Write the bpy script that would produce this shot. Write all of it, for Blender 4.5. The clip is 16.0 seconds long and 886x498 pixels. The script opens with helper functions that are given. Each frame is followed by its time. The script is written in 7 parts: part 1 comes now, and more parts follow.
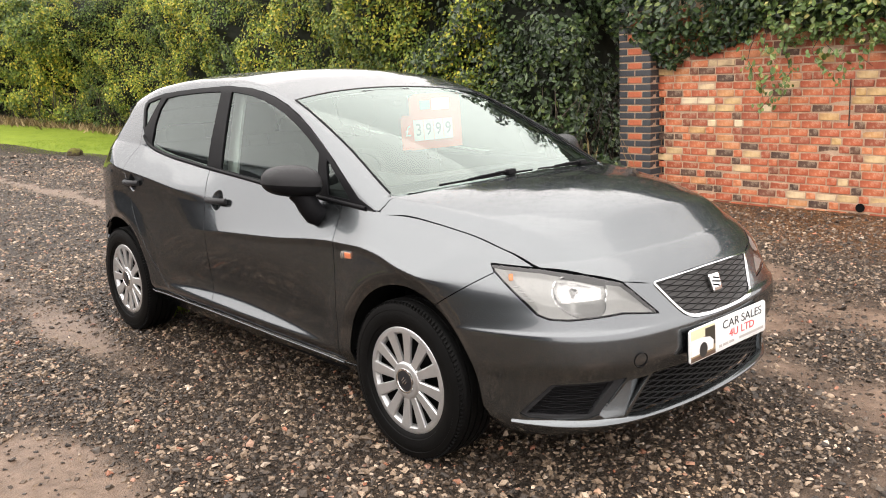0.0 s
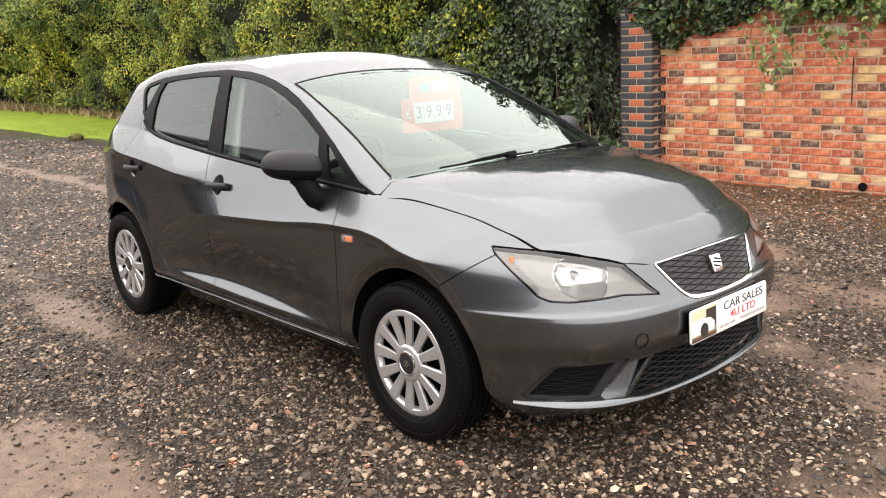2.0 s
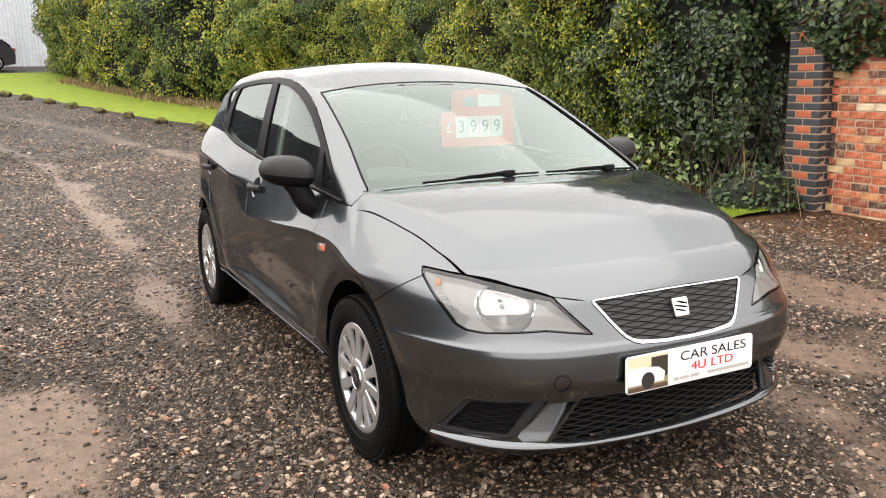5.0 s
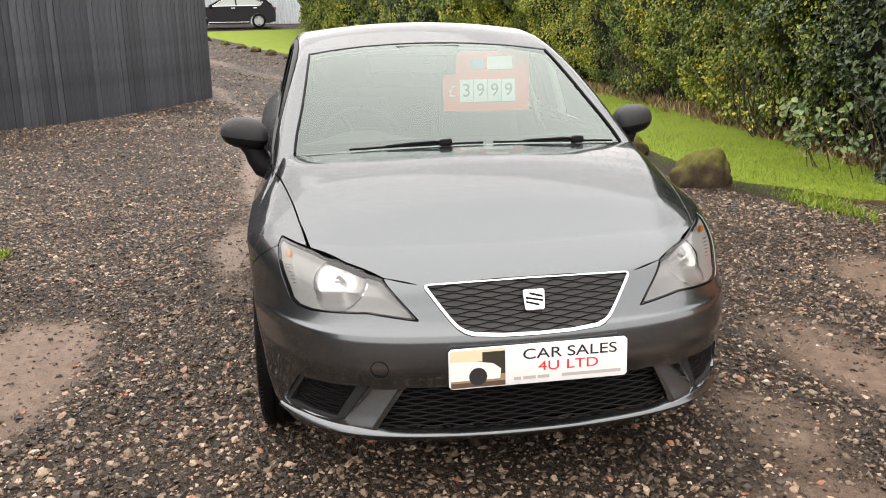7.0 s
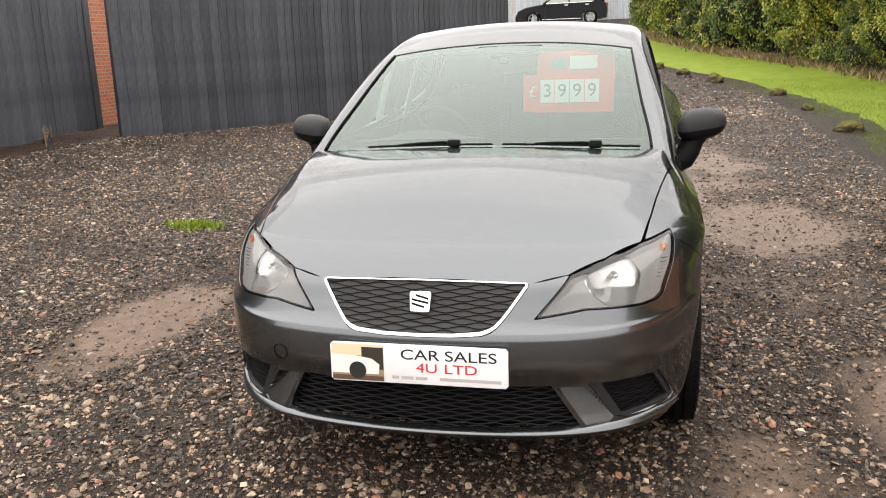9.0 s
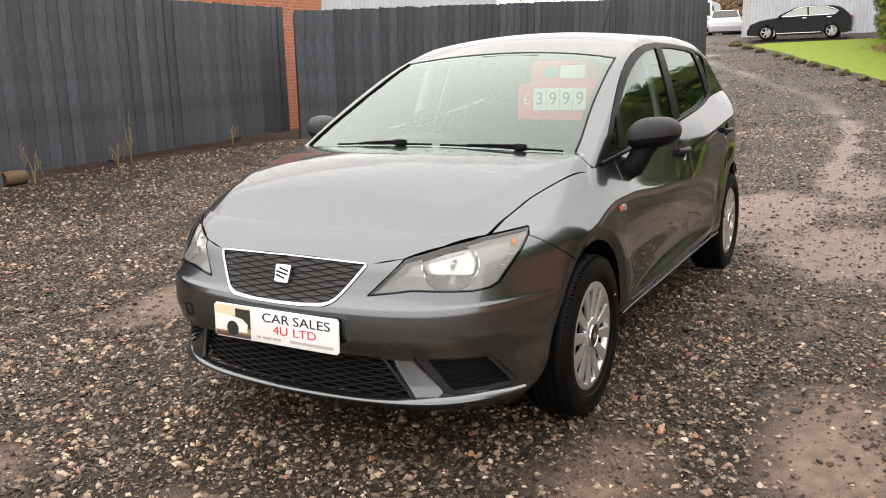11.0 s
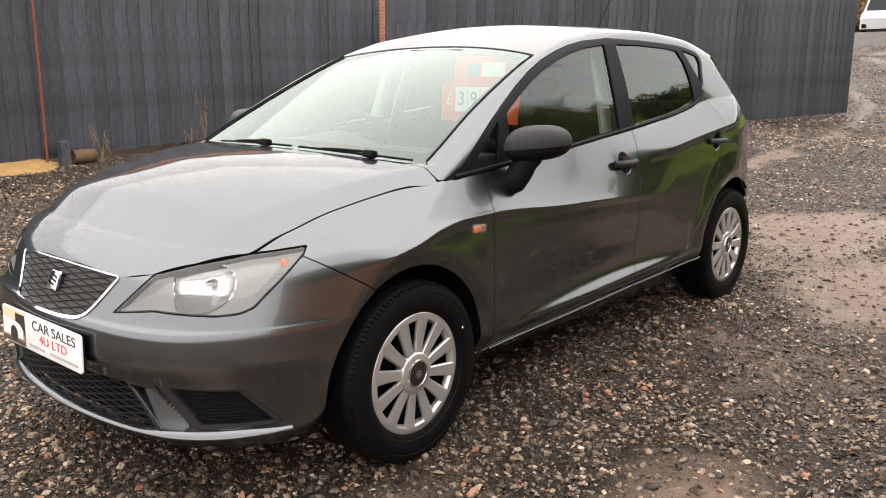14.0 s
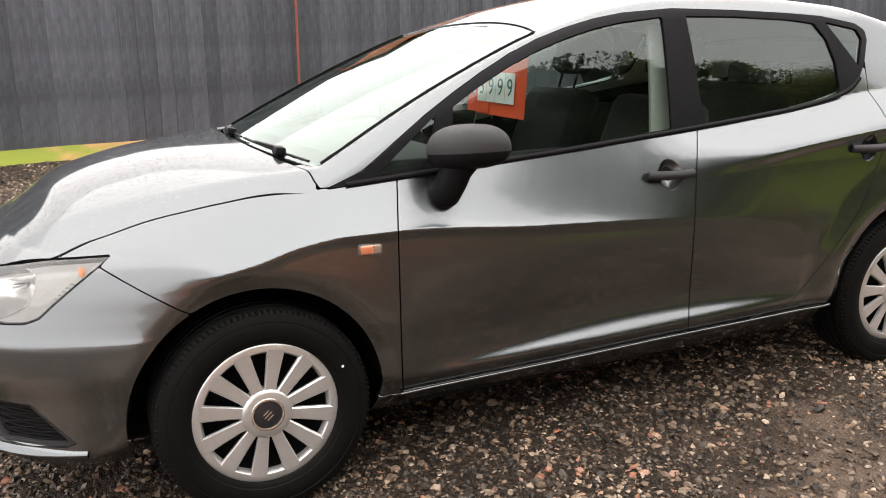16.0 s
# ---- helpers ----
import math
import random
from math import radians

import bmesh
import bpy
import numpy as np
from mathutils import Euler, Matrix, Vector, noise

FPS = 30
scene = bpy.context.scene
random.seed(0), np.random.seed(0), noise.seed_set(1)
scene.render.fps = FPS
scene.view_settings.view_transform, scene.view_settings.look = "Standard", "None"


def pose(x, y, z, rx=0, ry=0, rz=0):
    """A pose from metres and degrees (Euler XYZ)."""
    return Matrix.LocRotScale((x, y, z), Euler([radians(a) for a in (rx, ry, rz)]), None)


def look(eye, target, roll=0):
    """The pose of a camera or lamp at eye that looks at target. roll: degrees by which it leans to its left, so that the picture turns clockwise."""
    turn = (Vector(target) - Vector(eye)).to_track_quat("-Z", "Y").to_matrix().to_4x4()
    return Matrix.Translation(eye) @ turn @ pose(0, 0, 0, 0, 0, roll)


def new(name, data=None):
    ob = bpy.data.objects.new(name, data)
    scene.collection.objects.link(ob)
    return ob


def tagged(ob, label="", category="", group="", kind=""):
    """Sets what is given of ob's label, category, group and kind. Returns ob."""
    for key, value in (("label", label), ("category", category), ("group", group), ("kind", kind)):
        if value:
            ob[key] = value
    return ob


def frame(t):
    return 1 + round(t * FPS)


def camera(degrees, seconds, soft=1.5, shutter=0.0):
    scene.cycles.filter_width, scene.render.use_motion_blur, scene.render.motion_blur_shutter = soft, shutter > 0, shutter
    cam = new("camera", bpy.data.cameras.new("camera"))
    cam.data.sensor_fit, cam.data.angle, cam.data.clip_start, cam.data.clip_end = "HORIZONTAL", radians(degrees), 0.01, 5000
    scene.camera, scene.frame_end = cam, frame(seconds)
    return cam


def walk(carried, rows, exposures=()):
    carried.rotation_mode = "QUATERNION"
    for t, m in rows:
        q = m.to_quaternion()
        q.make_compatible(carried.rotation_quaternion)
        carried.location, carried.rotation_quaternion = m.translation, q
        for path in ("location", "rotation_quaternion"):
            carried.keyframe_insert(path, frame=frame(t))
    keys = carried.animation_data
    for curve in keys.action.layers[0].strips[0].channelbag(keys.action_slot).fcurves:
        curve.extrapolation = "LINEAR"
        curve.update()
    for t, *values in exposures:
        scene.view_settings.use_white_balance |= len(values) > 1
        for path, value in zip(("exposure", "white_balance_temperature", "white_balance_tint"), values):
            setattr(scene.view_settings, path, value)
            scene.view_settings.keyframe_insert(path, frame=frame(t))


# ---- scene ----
cam = camera(55.4, 16.0, soft=1.0)
PATH = [
    (0, (3.502, -2.653, 1.384), (2.055, -1.331, 0.981), -2.11),
    (0.5, (3.499, -2.663, 1.379), (2.079, -1.320, 0.954), -2.65),
    (1, (3.504, -2.666, 1.380), (2.088, -1.325, 0.937), -2.50),
    (1.5, (3.506, -2.664, 1.383), (2.075, -1.339, 0.939), -2.37),
    (2, (3.507, -2.650, 1.387), (2.062, -1.340, 0.943), -2.60),
    (2.5, (3.501, -2.646, 1.385), (2.057, -1.340, 0.930), -3.14),
    (3, (3.540, -2.589, 1.376), (2.085, -1.300, 0.903), -3.32),
    (3.5, (3.538, -2.431, 1.363), (2.059, -1.166, 0.900), -3.14),
    (4, (3.586, -2.217, 1.350), (2.015, -1.062, 0.905), -2.75),
    (4.5, (3.809, -2.039, 1.347), (2.147, -1.010, 0.926), -1.15),
    (4.7, (3.878, -1.967, 1.355), (2.183, -0.985, 0.949), -0.95),
    (6.8, (4.233, -0.748, 1.330), (2.323, -0.411, 0.843), -1.34),
    (7, (4.224, -0.640, 1.362), (2.312, -0.309, 0.876), -1.09),
    (7.5, (4.317, -0.350, 1.369), (2.380, -0.140, 0.918), -0.31),
    (8, (4.358, -0.031, 1.368), (2.408, -0.063, 0.924), -0.36),
    (8.2, (4.321, 0.108, 1.372), (2.379, -0.021, 0.914), -0.87),
    (10.3, (4.200, 1.419, 1.302), (2.432, 0.591, 0.869), -2.80),
    (10.5, (4.188, 1.555, 1.299), (2.439, 0.685, 0.871), -3.00),
    (11, (4.096, 1.797, 1.291), (2.398, 0.830, 0.865), -1.67),
    (11.5, (3.880, 1.970, 1.306), (2.243, 0.908, 0.866), -0.34),
    (12, (3.842, 2.129, 1.319), (2.223, 1.047, 0.863), 0.83),
    (12.5, (3.806, 2.280, 1.301), (2.184, 1.196, 0.859), 1.35),
    (13, (3.693, 2.324, 1.279), (2.061, 1.241, 0.876), 1.19),
    (13.5, (3.393, 2.379, 1.284), (1.838, 1.202, 0.842), 1.68),
    (14, (3.132, 2.536, 1.292), (1.654, 1.264, 0.850), -0.35),
    (14.5, (2.793, 2.722, 1.293), (1.515, 1.259, 0.817), -1.34),
    (15, (2.407, 2.754, 1.310), (1.230, 1.218, 0.807), -0.82),
    (15.5, (2.021, 2.862, 1.286), (0.950, 1.243, 0.802), -1.71),
    (16, (1.683, 2.939, 1.298), (0.881, 1.174, 0.806), -0.97),
]
EXPOSE = [(0, 1.68), (4.5, 1.62), (7, 1.45), (8, 1.42), (10.5, 1.37), (12.5, 1.40), (13, 1.36), (14, 1.50), (15.5, 1.68), (16, 1.82)]
walk(cam, [(t, look(eye, target, roll)) for t, eye, target, roll in PATH], EXPOSE)

# ---- light: an overcast sky ----
SKY_SUN = (radians(36), radians(-32))
world = bpy.data.worlds.new("overcast_sky")
scene.world = world
world.use_nodes = True
wt = world.node_tree
sky = wt.nodes.new("ShaderNodeTexSky")
sky.sky_type, sky.sun_disc = "NISHITA", False
sky.sun_elevation, sky.sun_rotation = SKY_SUN
sky.air_density, sky.dust_density, sky.ozone_density = 2.0, 6.0, 1.0
grey = wt.nodes.new("ShaderNodeHueSaturation")
grey.inputs["Saturation"].default_value = 0.15
wt.links.new(sky.outputs[0], grey.inputs["Color"])
cloud = wt.nodes.new("ShaderNodeMix")
cloud.data_type = "RGBA"
cloud.inputs[0].default_value = 0.967
cloud.inputs[7].default_value = (5.88, 5.56, 5.41, 1)
wt.links.new(grey.outputs[0], cloud.inputs[6])
wt.links.new(cloud.outputs[2], wt.nodes["Background"].inputs[0])
wt.nodes["Background"].inputs[1].default_value = 0.15
sun = new("sun", bpy.data.lights.new("sun", "SUN"))
sun.data.energy, sun.data.angle, sun.data.color = 0.8, radians(110), (1.0, 0.945, 0.885)
sun.matrix_world = pose(0, 0, 20) @ pose(0, 0, 0, 12, 0, -20)

# ---- materials ----
def material(name, colour, rough=0.5, metal=0.0, **more):
    m = bpy.data.materials.new(name)
    m.use_nodes = True
    b = m.node_tree.nodes["Principled BSDF"]
    b.inputs["Base Color"].default_value = (*colour, 1)
    b.inputs["Roughness"].default_value, b.inputs["Metallic"].default_value = rough, metal
    for k, v in more.items():
        b.inputs[k.replace("_", " ")].default_value = v
    return m


def node(m, kind, **values):
    n = m.node_tree.nodes.new("ShaderNode" + kind)
    for k, v in values.items():
        n.inputs[k.replace("_", " ")].default_value = v
    return n


def join(m, a, b):
    m.node_tree.links.new(a, b)


def shader(m):
    return m.node_tree.nodes["Principled BSDF"]


def ramp(m, source, *stops):
    r = m.node_tree.nodes.new("ShaderNodeValToRGB")
    e = r.color_ramp.elements
    while len(e) < len(stops):
        e.new(0.5)
    for k, (at, c) in zip(e, stops):
        k.position, k.color = at, (*c, 1) if len(c) == 3 else c
    join(m, source, r.inputs[0])
    return r


def coords(m, kind="Object"):
    return m.node_tree.nodes.new("ShaderNodeTexCoord").outputs[kind]


def noise_at(m, scale, detail=4.0, vec=None, rough=0.6):
    n = node(m, "TexNoise", Scale=scale, Detail=detail, Roughness=rough)
    join(m, vec or coords(m), n.inputs["Vector"])
    return n


def bump(m, height, strength=0.3, distance=0.01, after=None):
    b = node(m, "Bump", Strength=strength, Distance=distance)
    join(m, height, b.inputs["Height"])
    if after:
        join(m, after, b.inputs["Normal"])
    join(m, b.outputs[0], shader(m).inputs["Normal"])
    return b


def mix(m, fac, a, b, mode="MIX"):
    n = m.node_tree.nodes.new("ShaderNodeMix")
    n.data_type, n.blend_type = "RGBA", mode
    for s, v in ((n.inputs[0], fac), (n.inputs[6], a), (n.inputs[7], b)):
        if isinstance(v, (int, float)):
            s.default_value = v
        elif isinstance(v, tuple):
            s.default_value = (*v, 1)
        else:
            join(m, v, s)
    return n.outputs[2]


def mottled(name, dark, light, scale, rough=0.6, metal=0.0, relief=0.2, fine=6.0, **more):
    """A surface whose colour wanders between two tones at two scales, with fine relief."""
    m = material(name, light, rough, metal, **more)
    a, b = noise_at(m, scale), noise_at(m, scale * fine, 6)
    half = node(m, "Math")
    half.operation = "MULTIPLY_ADD"
    half.inputs[1].default_value, half.inputs[2].default_value = 0.5, 0.0
    join(m, a.outputs[0], half.inputs[0])
    add = node(m, "Math")
    add.operation = "MULTIPLY_ADD"
    add.inputs[1].default_value = 0.5
    join(m, b.outputs[0], add.inputs[0])
    join(m, half.outputs[0], add.inputs[2])
    r = ramp(m, add.outputs[0], (0.3, dark), (0.7, light))
    join(m, r.outputs[0], shader(m).inputs["Base Color"])
    if relief:
        bump(m, b.outputs[0], relief, 0.01)
    return m


def varied(m, source, amount=0.5, low=0.6, high=1.25):
    """Multiply the base colour by a value that differs from piece to piece."""
    s = shader(m).inputs["Base Color"]
    r = ramp(m, source, (0, (low,) * 3), (1, (high,) * 3))
    old = s.links[0].from_socket if s.links else tuple(s.default_value)[:3]
    join(m, mix(m, 1.0, old, r.outputs[0], "MULTIPLY"), s)
    return m


def piece_random(m):
    return m.node_tree.nodes.new("ShaderNodeObjectInfo").outputs["Random"]


def island_random(m):
    return m.node_tree.nodes.new("ShaderNodeNewGeometry").outputs["Random Per Island"]


def pane(name, tint, ior=1.5, rough=0.0, film=0.0, sheen=(1, 1, 1)):
    """Glass of one sheet: clear straight through, glossy by Fresnel."""
    m = bpy.data.materials.new(name)
    m.use_nodes = True
    t = m.node_tree
    t.nodes.remove(t.nodes["Principled BSDF"])
    clear, gloss, fres, blend = (t.nodes.new("ShaderNode" + k) for k in ("BsdfTransparent", "BsdfGlossy", "Fresnel", "MixShader"))
    clear.inputs[0].default_value = (*tint, 1)
    gloss.inputs["Roughness"].default_value = rough
    gloss.inputs["Color"].default_value = (*sheen, 1)
    fres.inputs[0].default_value = ior
    for a, b in ((fres.outputs[0], blend.inputs[0]), (clear.outputs[0], blend.inputs[1]), (gloss.outputs[0], blend.inputs[2])):
        t.links.new(a, b)
    last = blend.outputs[0]
    if film:
        dust, over = t.nodes.new("ShaderNodeBsdfDiffuse"), t.nodes.new("ShaderNodeMixShader")
        dust.inputs[0].default_value = (0.75, 0.78, 0.76, 1)
        over.inputs[0].default_value = film
        t.links.new(last, over.inputs[1])
        t.links.new(dust.outputs[0], over.inputs[2])
        last = over.outputs[0]
    t.links.new(last, t.nodes["Material Output"].inputs[0])
    return m


PAINT = material("grey_metallic_paint", (0.085, 0.092, 0.096), 0.265, 0.97, Coat_Weight=1.0, Coat_Roughness=0.05, Coat_IOR=1.48, Specular_Tint=(0.25, 0.255, 0.26, 1))
v = node(PAINT, "TexVoronoi", Scale=2500.0)
join(PAINT, coords(PAINT), v.inputs["Vector"])
r = ramp(PAINT, v.outputs["Color"], (0.0, (0.105, 0.114, 0.120)), (1.0, (0.158, 0.171, 0.179)))
join(PAINT, r.outputs[0], shader(PAINT).inputs["Base Color"])
# rain drops lie where the paint faces up
geo = PAINT.node_tree.nodes.new("ShaderNodeNewGeometry")
up = node(PAINT, "SeparateXYZ")
join(PAINT, geo.outputs["Normal"], up.inputs[0])
lie = node(PAINT, "MapRange", From_Min=0.35, From_Max=0.85)
join(PAINT, up.outputs["Z"], lie.inputs["Value"])
drops = node(PAINT, "TexVoronoi", Scale=105.0, Randomness=1.0)
join(PAINT, coords(PAINT), drops.inputs["Vector"])
bead = node(PAINT, "MapRange", From_Min=0.30, From_Max=0.05)
join(PAINT, drops.outputs["Distance"], bead.inputs["Value"])
some = noise_at(PAINT, 38.0, 2)
few = node(PAINT, "MapRange", From_Min=0.38, From_Max=0.50)
join(PAINT, some.outputs[0], few.inputs["Value"])
m1, m2 = node(PAINT, "Math"), node(PAINT, "Math")
m1.operation = m2.operation = "MULTIPLY"
join(PAINT, bead.outputs[0], m1.inputs[0])
join(PAINT, few.outputs[0], m1.inputs[1])
join(PAINT, m1.outputs[0], m2.inputs[0])
join(PAINT, lie.outputs[0], m2.inputs[1])
b = node(PAINT, "Bump", Strength=0.55, Distance=0.003)
join(PAINT, m2.outputs[0], b.inputs["Height"])
join(PAINT, b.outputs[0], shader(PAINT).inputs["Coat Normal"])

TRIM = mottled("black_plastic_trim", (0.006, 0.006, 0.007), (0.011, 0.011, 0.012), 60, 0.38, relief=0.05, Specular_IOR_Level=0.06)
CAPS = mottled("black_grained_plastic", (0.02, 0.02, 0.021), (0.035, 0.035, 0.037), 300, 0.45, relief=0.25, Specular_IOR_Level=0.2)
# near-black that stands for the shade in gaps and hollows
DARK = material("cavity_shade", (0.005, 0.005, 0.005), 0.8, Specular_IOR_Level=0.1)
MESHBLACK = material("black_grille_plastic", (0.010, 0.010, 0.011), 0.40, Specular_IOR_Level=0.2)
CHROME = material("chrome", (0.85, 0.86, 0.87), 0.07, 1.0)
SATIN = material("satin_silver", (0.72, 0.72, 0.72), 0.22, 1.0)
WHEEL = mottled("silver_wheel_paint", (0.52, 0.52, 0.52), (0.62, 0.62, 0.62), 30, 0.30, 0.7, relief=0.02)
TYRE = mottled("wet_tyre_rubber", (0.003, 0.003, 0.003), (0.006, 0.006, 0.006), 18, 0.55, relief=0.15, Specular_IOR_Level=0.10)
STEEL = mottled("rusty_steel", (0.03, 0.025, 0.02), (0.08, 0.06, 0.05), 40, 0.6, 0.5)
SCREEN = pane("windscreen_glass", (0.84, 0.95, 0.89), 1.95, sheen=(0.84, 0.95, 0.90))
GLASS = pane("door_glass", (0.80, 0.90, 0.85), 1.62, sheen=(0.88, 0.97, 0.94))
LENS = pane("lamp_lens", (0.92, 0.92, 0.91), 1.6, 0.03)
REFLECTOR = material("lamp_reflector", (0.66, 0.66, 0.65), 0.26, 0.8)
flutes = node(REFLECTOR, "TexVoronoi", Scale=55.0)
join(REFLECTOR, coords(REFLECTOR), flutes.inputs["Vector"])
bump(REFLECTOR, flutes.outputs["Distance"], 0.22, 0.003)
LAMPGREY = mottled("lamp_housing_grey", (0.34, 0.34, 0.335), (0.42, 0.42, 0.41), 30, 0.45, 0.1, relief=0.0)
AMBER = material("amber_lens", (0.9, 0.28, 0.04), 0.15, Coat_Weight=0.6)
REDLENS = material("red_lens", (0.45, 0.01, 0.015), 0.12, Coat_Weight=0.8)
CABIN = mottled("charcoal_fabric", (0.018, 0.018, 0.02), (0.04, 0.04, 0.043), 80, 0.9, relief=0.2)
DASH = mottled("dark_dashboard_plastic", (0.035, 0.037, 0.038), (0.06, 0.062, 0.064), 120, 0.6, relief=0.15)
LINING = mottled("pale_grey_lining", (0.50, 0.52, 0.50), (0.62, 0.64, 0.62), 50, 0.85, relief=0.05)
WHITEPLATE = mottled("white_plate_plastic", (0.74, 0.74, 0.74), (0.82, 0.82, 0.82), 12, 0.28, relief=0.0)
INK = material("black_ink", (0.015, 0.015, 0.018), 0.4)
REDINK = material("red_ink", (0.62, 0.03, 0.03), 0.4)
PALEINK = material("grey_ink", (0.45, 0.42, 0.40), 0.4)
REDCARD = material("orange_red_card", (0.80, 0.10, 0.035), 0.55)
WHITECARD = material("white_card", (0.80, 0.82, 0.80), 0.55)
TEAL = material("dark_teal_ink", (0.05, 0.16, 0.17), 0.5)

# ---- helpers for building ----
def mesh_object(name, verts, faces, mat, parent=None, normals=None, label="", smooth=True):
    me = bpy.data.meshes.new(name)
    me.from_pydata(verts.tolist() if hasattr(verts, "tolist") else verts, [], faces.tolist() if hasattr(faces, "tolist") else faces)
    me.materials.append(mat)
    me.update()
    if normals is not None:
        me.polygons.foreach_set("use_smooth", [True] * len(me.polygons))
        me.normals_split_custom_set_from_vertices(normals.tolist())
    elif smooth:
        me.polygons.foreach_set("use_smooth", [True] * len(me.polygons))
    ob = new(name, me)
    if parent:
        ob.parent = parent
    if label:
        ob["label"] = label
    return ob


def part(name, bm, mat, parent=None, label="", smooth=0.0):
    """Link a bmesh as one mesh object under a thing or a part. smooth: the angle in degrees under which edges are shaded smooth."""
    me = bpy.data.meshes.new(name)
    bmesh.ops.recalc_face_normals(bm, faces=bm.faces[:])
    if smooth:
        for f in bm.faces:
            f.smooth = True
        for e in bm.edges:
            if len(e.link_faces) == 2 and e.calc_face_angle() > radians(smooth):
                e.smooth = False
    bm.to_mesh(me)
    bm.free()
    me.materials.append(mat)
    ob = new(name, me)
    if parent:
        ob.parent = parent
    if label:
        ob["label"] = label
    return ob


def thing(name, label, category, group="", kind="", at=(0, 0, 0)):
    e = new(name)
    e.location = at
    e.empty_display_size = 0.1
    return tagged(e, label, category, group, kind)


def block(size, at=(0, 0, 0), bevel=0.0, turn=None, segments=2):
    bm = bmesh.new()
    bmesh.ops.create_cube(bm, size=1)
    bmesh.ops.scale(bm, vec=size, verts=bm.verts)
    if bevel:
        bmesh.ops.bevel(bm, geom=bm.edges[:], offset=bevel, segments=segments, profile=0.5, affect="EDGES")
    if turn is not None:
        bmesh.ops.transform(bm, matrix=turn.to_4x4(), verts=bm.verts)
    bmesh.ops.translate(bm, vec=at, verts=bm.verts)
    return bm


def lathe(profile, n=48, axis="Y"):
    """A turned shape from (radius, height) pairs along the axis."""
    bm = bmesh.new()
    rings = []
    for r, h in profile:
        ring = []
        for i in range(n):
            a = 2 * math.pi * i / n
            c, s = r * math.cos(a), r * math.sin(a)
            ring.append(bm.verts.new({"Y": (c, h, s), "X": (h, c, s), "Z": (c, s, h)}[axis]))
        rings.append(ring)
    for a, b in zip(rings, rings[1:]):
        for i in range(n):
            bm.faces.new((a[i], a[(i + 1) % n], b[(i + 1) % n], b[i]))
    return bm


def tube(points, radius, n=8, taper=1.0):
    """A round bar along points."""
    bm = bmesh.new()
    pts = [Vector(p) for p in points]
    rings = []
    for i, p in enumerate(pts):
        d = (pts[min(i + 1, len(pts) - 1)] - pts[max(i - 1, 0)]).normalized()
        u = d.orthogonal().normalized() if not rings else (last - d * last.dot(d)).normalized()
        last = u
        w = d.cross(u)
        r = radius * (1 + (taper - 1) * i / max(1, len(pts) - 1))
        rings.append([bm.verts.new(p + (u * math.cos(a) + w * math.sin(a)) * r) for a in (2 * math.pi * k / n for k in range(n))])
    for a, b in zip(rings, rings[1:]):
        for k in range(n):
            bm.faces.new((a[k], a[(k + 1) % n], b[(k + 1) % n], b[k]))
    bm.faces.new(rings[0])
    bm.faces.new(rings[-1])
    return bm


def slab(outline, depth, bevel=0.0):
    """A plate in the xy plane from an outline, thick along z from 0 to depth."""
    bm = bmesh.new()
    f = bm.faces.new([bm.verts.new((x, y, 0)) for x, y in outline])
    g = bmesh.ops.extrude_face_region(bm, geom=[f])
    bmesh.ops.translate(bm, vec=(0, 0, depth), verts=[v for v in g["geom"] if isinstance(v, bmesh.types.BMVert)])
    if bevel:
        top = [e for e in bm.edges if all(abs(v.co.z - depth) < 1e-6 for v in e.verts)]
        bmesh.ops.bevel(bm, geom=top, offset=bevel, segments=2, profile=0.5, affect="EDGES")
    return bm


def lettering(name, text, size, mat, parent, m, depth=0.0008, align="CENTER", bold=0.0, label=""):
    """Writing as flat raised letters, in the xy plane of m."""
    cu = bpy.data.curves.new(name, "FONT")
    cu.body, cu.size, cu.extrude, cu.align_x, cu.align_y, cu.offset = text, size, depth, align, "CENTER", bold
    ob = new(name, cu)
    dg = bpy.context.evaluated_depsgraph_get()
    me = bpy.data.meshes.new_from_object(ob.evaluated_get(dg))
    bpy.data.objects.remove(ob)
    me.materials.clear()
    me.materials.append(mat)
    o = new(name, me)
    o.matrix_local = m
    if parent:
        o.parent = parent
    if label:
        o["label"] = label
    return o


def placed(bm, m):
    bmesh.ops.transform(bm, matrix=m, verts=bm.verts)
    return bm

# ---- scattering many small pieces as one mesh ----
rng = np.random.default_rng(7)


def fast_mesh(name, v, f, mat, parent=None, smooth=False, label=""):
    """f: triangles or quads, all of one kind."""
    me = bpy.data.meshes.new(name)
    k = f.shape[1]
    me.vertices.add(len(v))
    me.vertices.foreach_set("co", np.ascontiguousarray(v, np.float32).ravel())
    me.loops.add(len(f) * k)
    me.loops.foreach_set("vertex_index", np.ascontiguousarray(f, np.int32).ravel())
    me.polygons.add(len(f))
    me.polygons.foreach_set("loop_start", np.arange(0, len(f) * k, k, dtype=np.int32))
    me.polygons.foreach_set("use_smooth", np.full(len(f), smooth))
    me.update(calc_edges=True)
    me.materials.append(mat)
    ob = new(name, me)
    if parent:
        ob.parent = parent
    if label:
        ob["label"] = label
    return ob


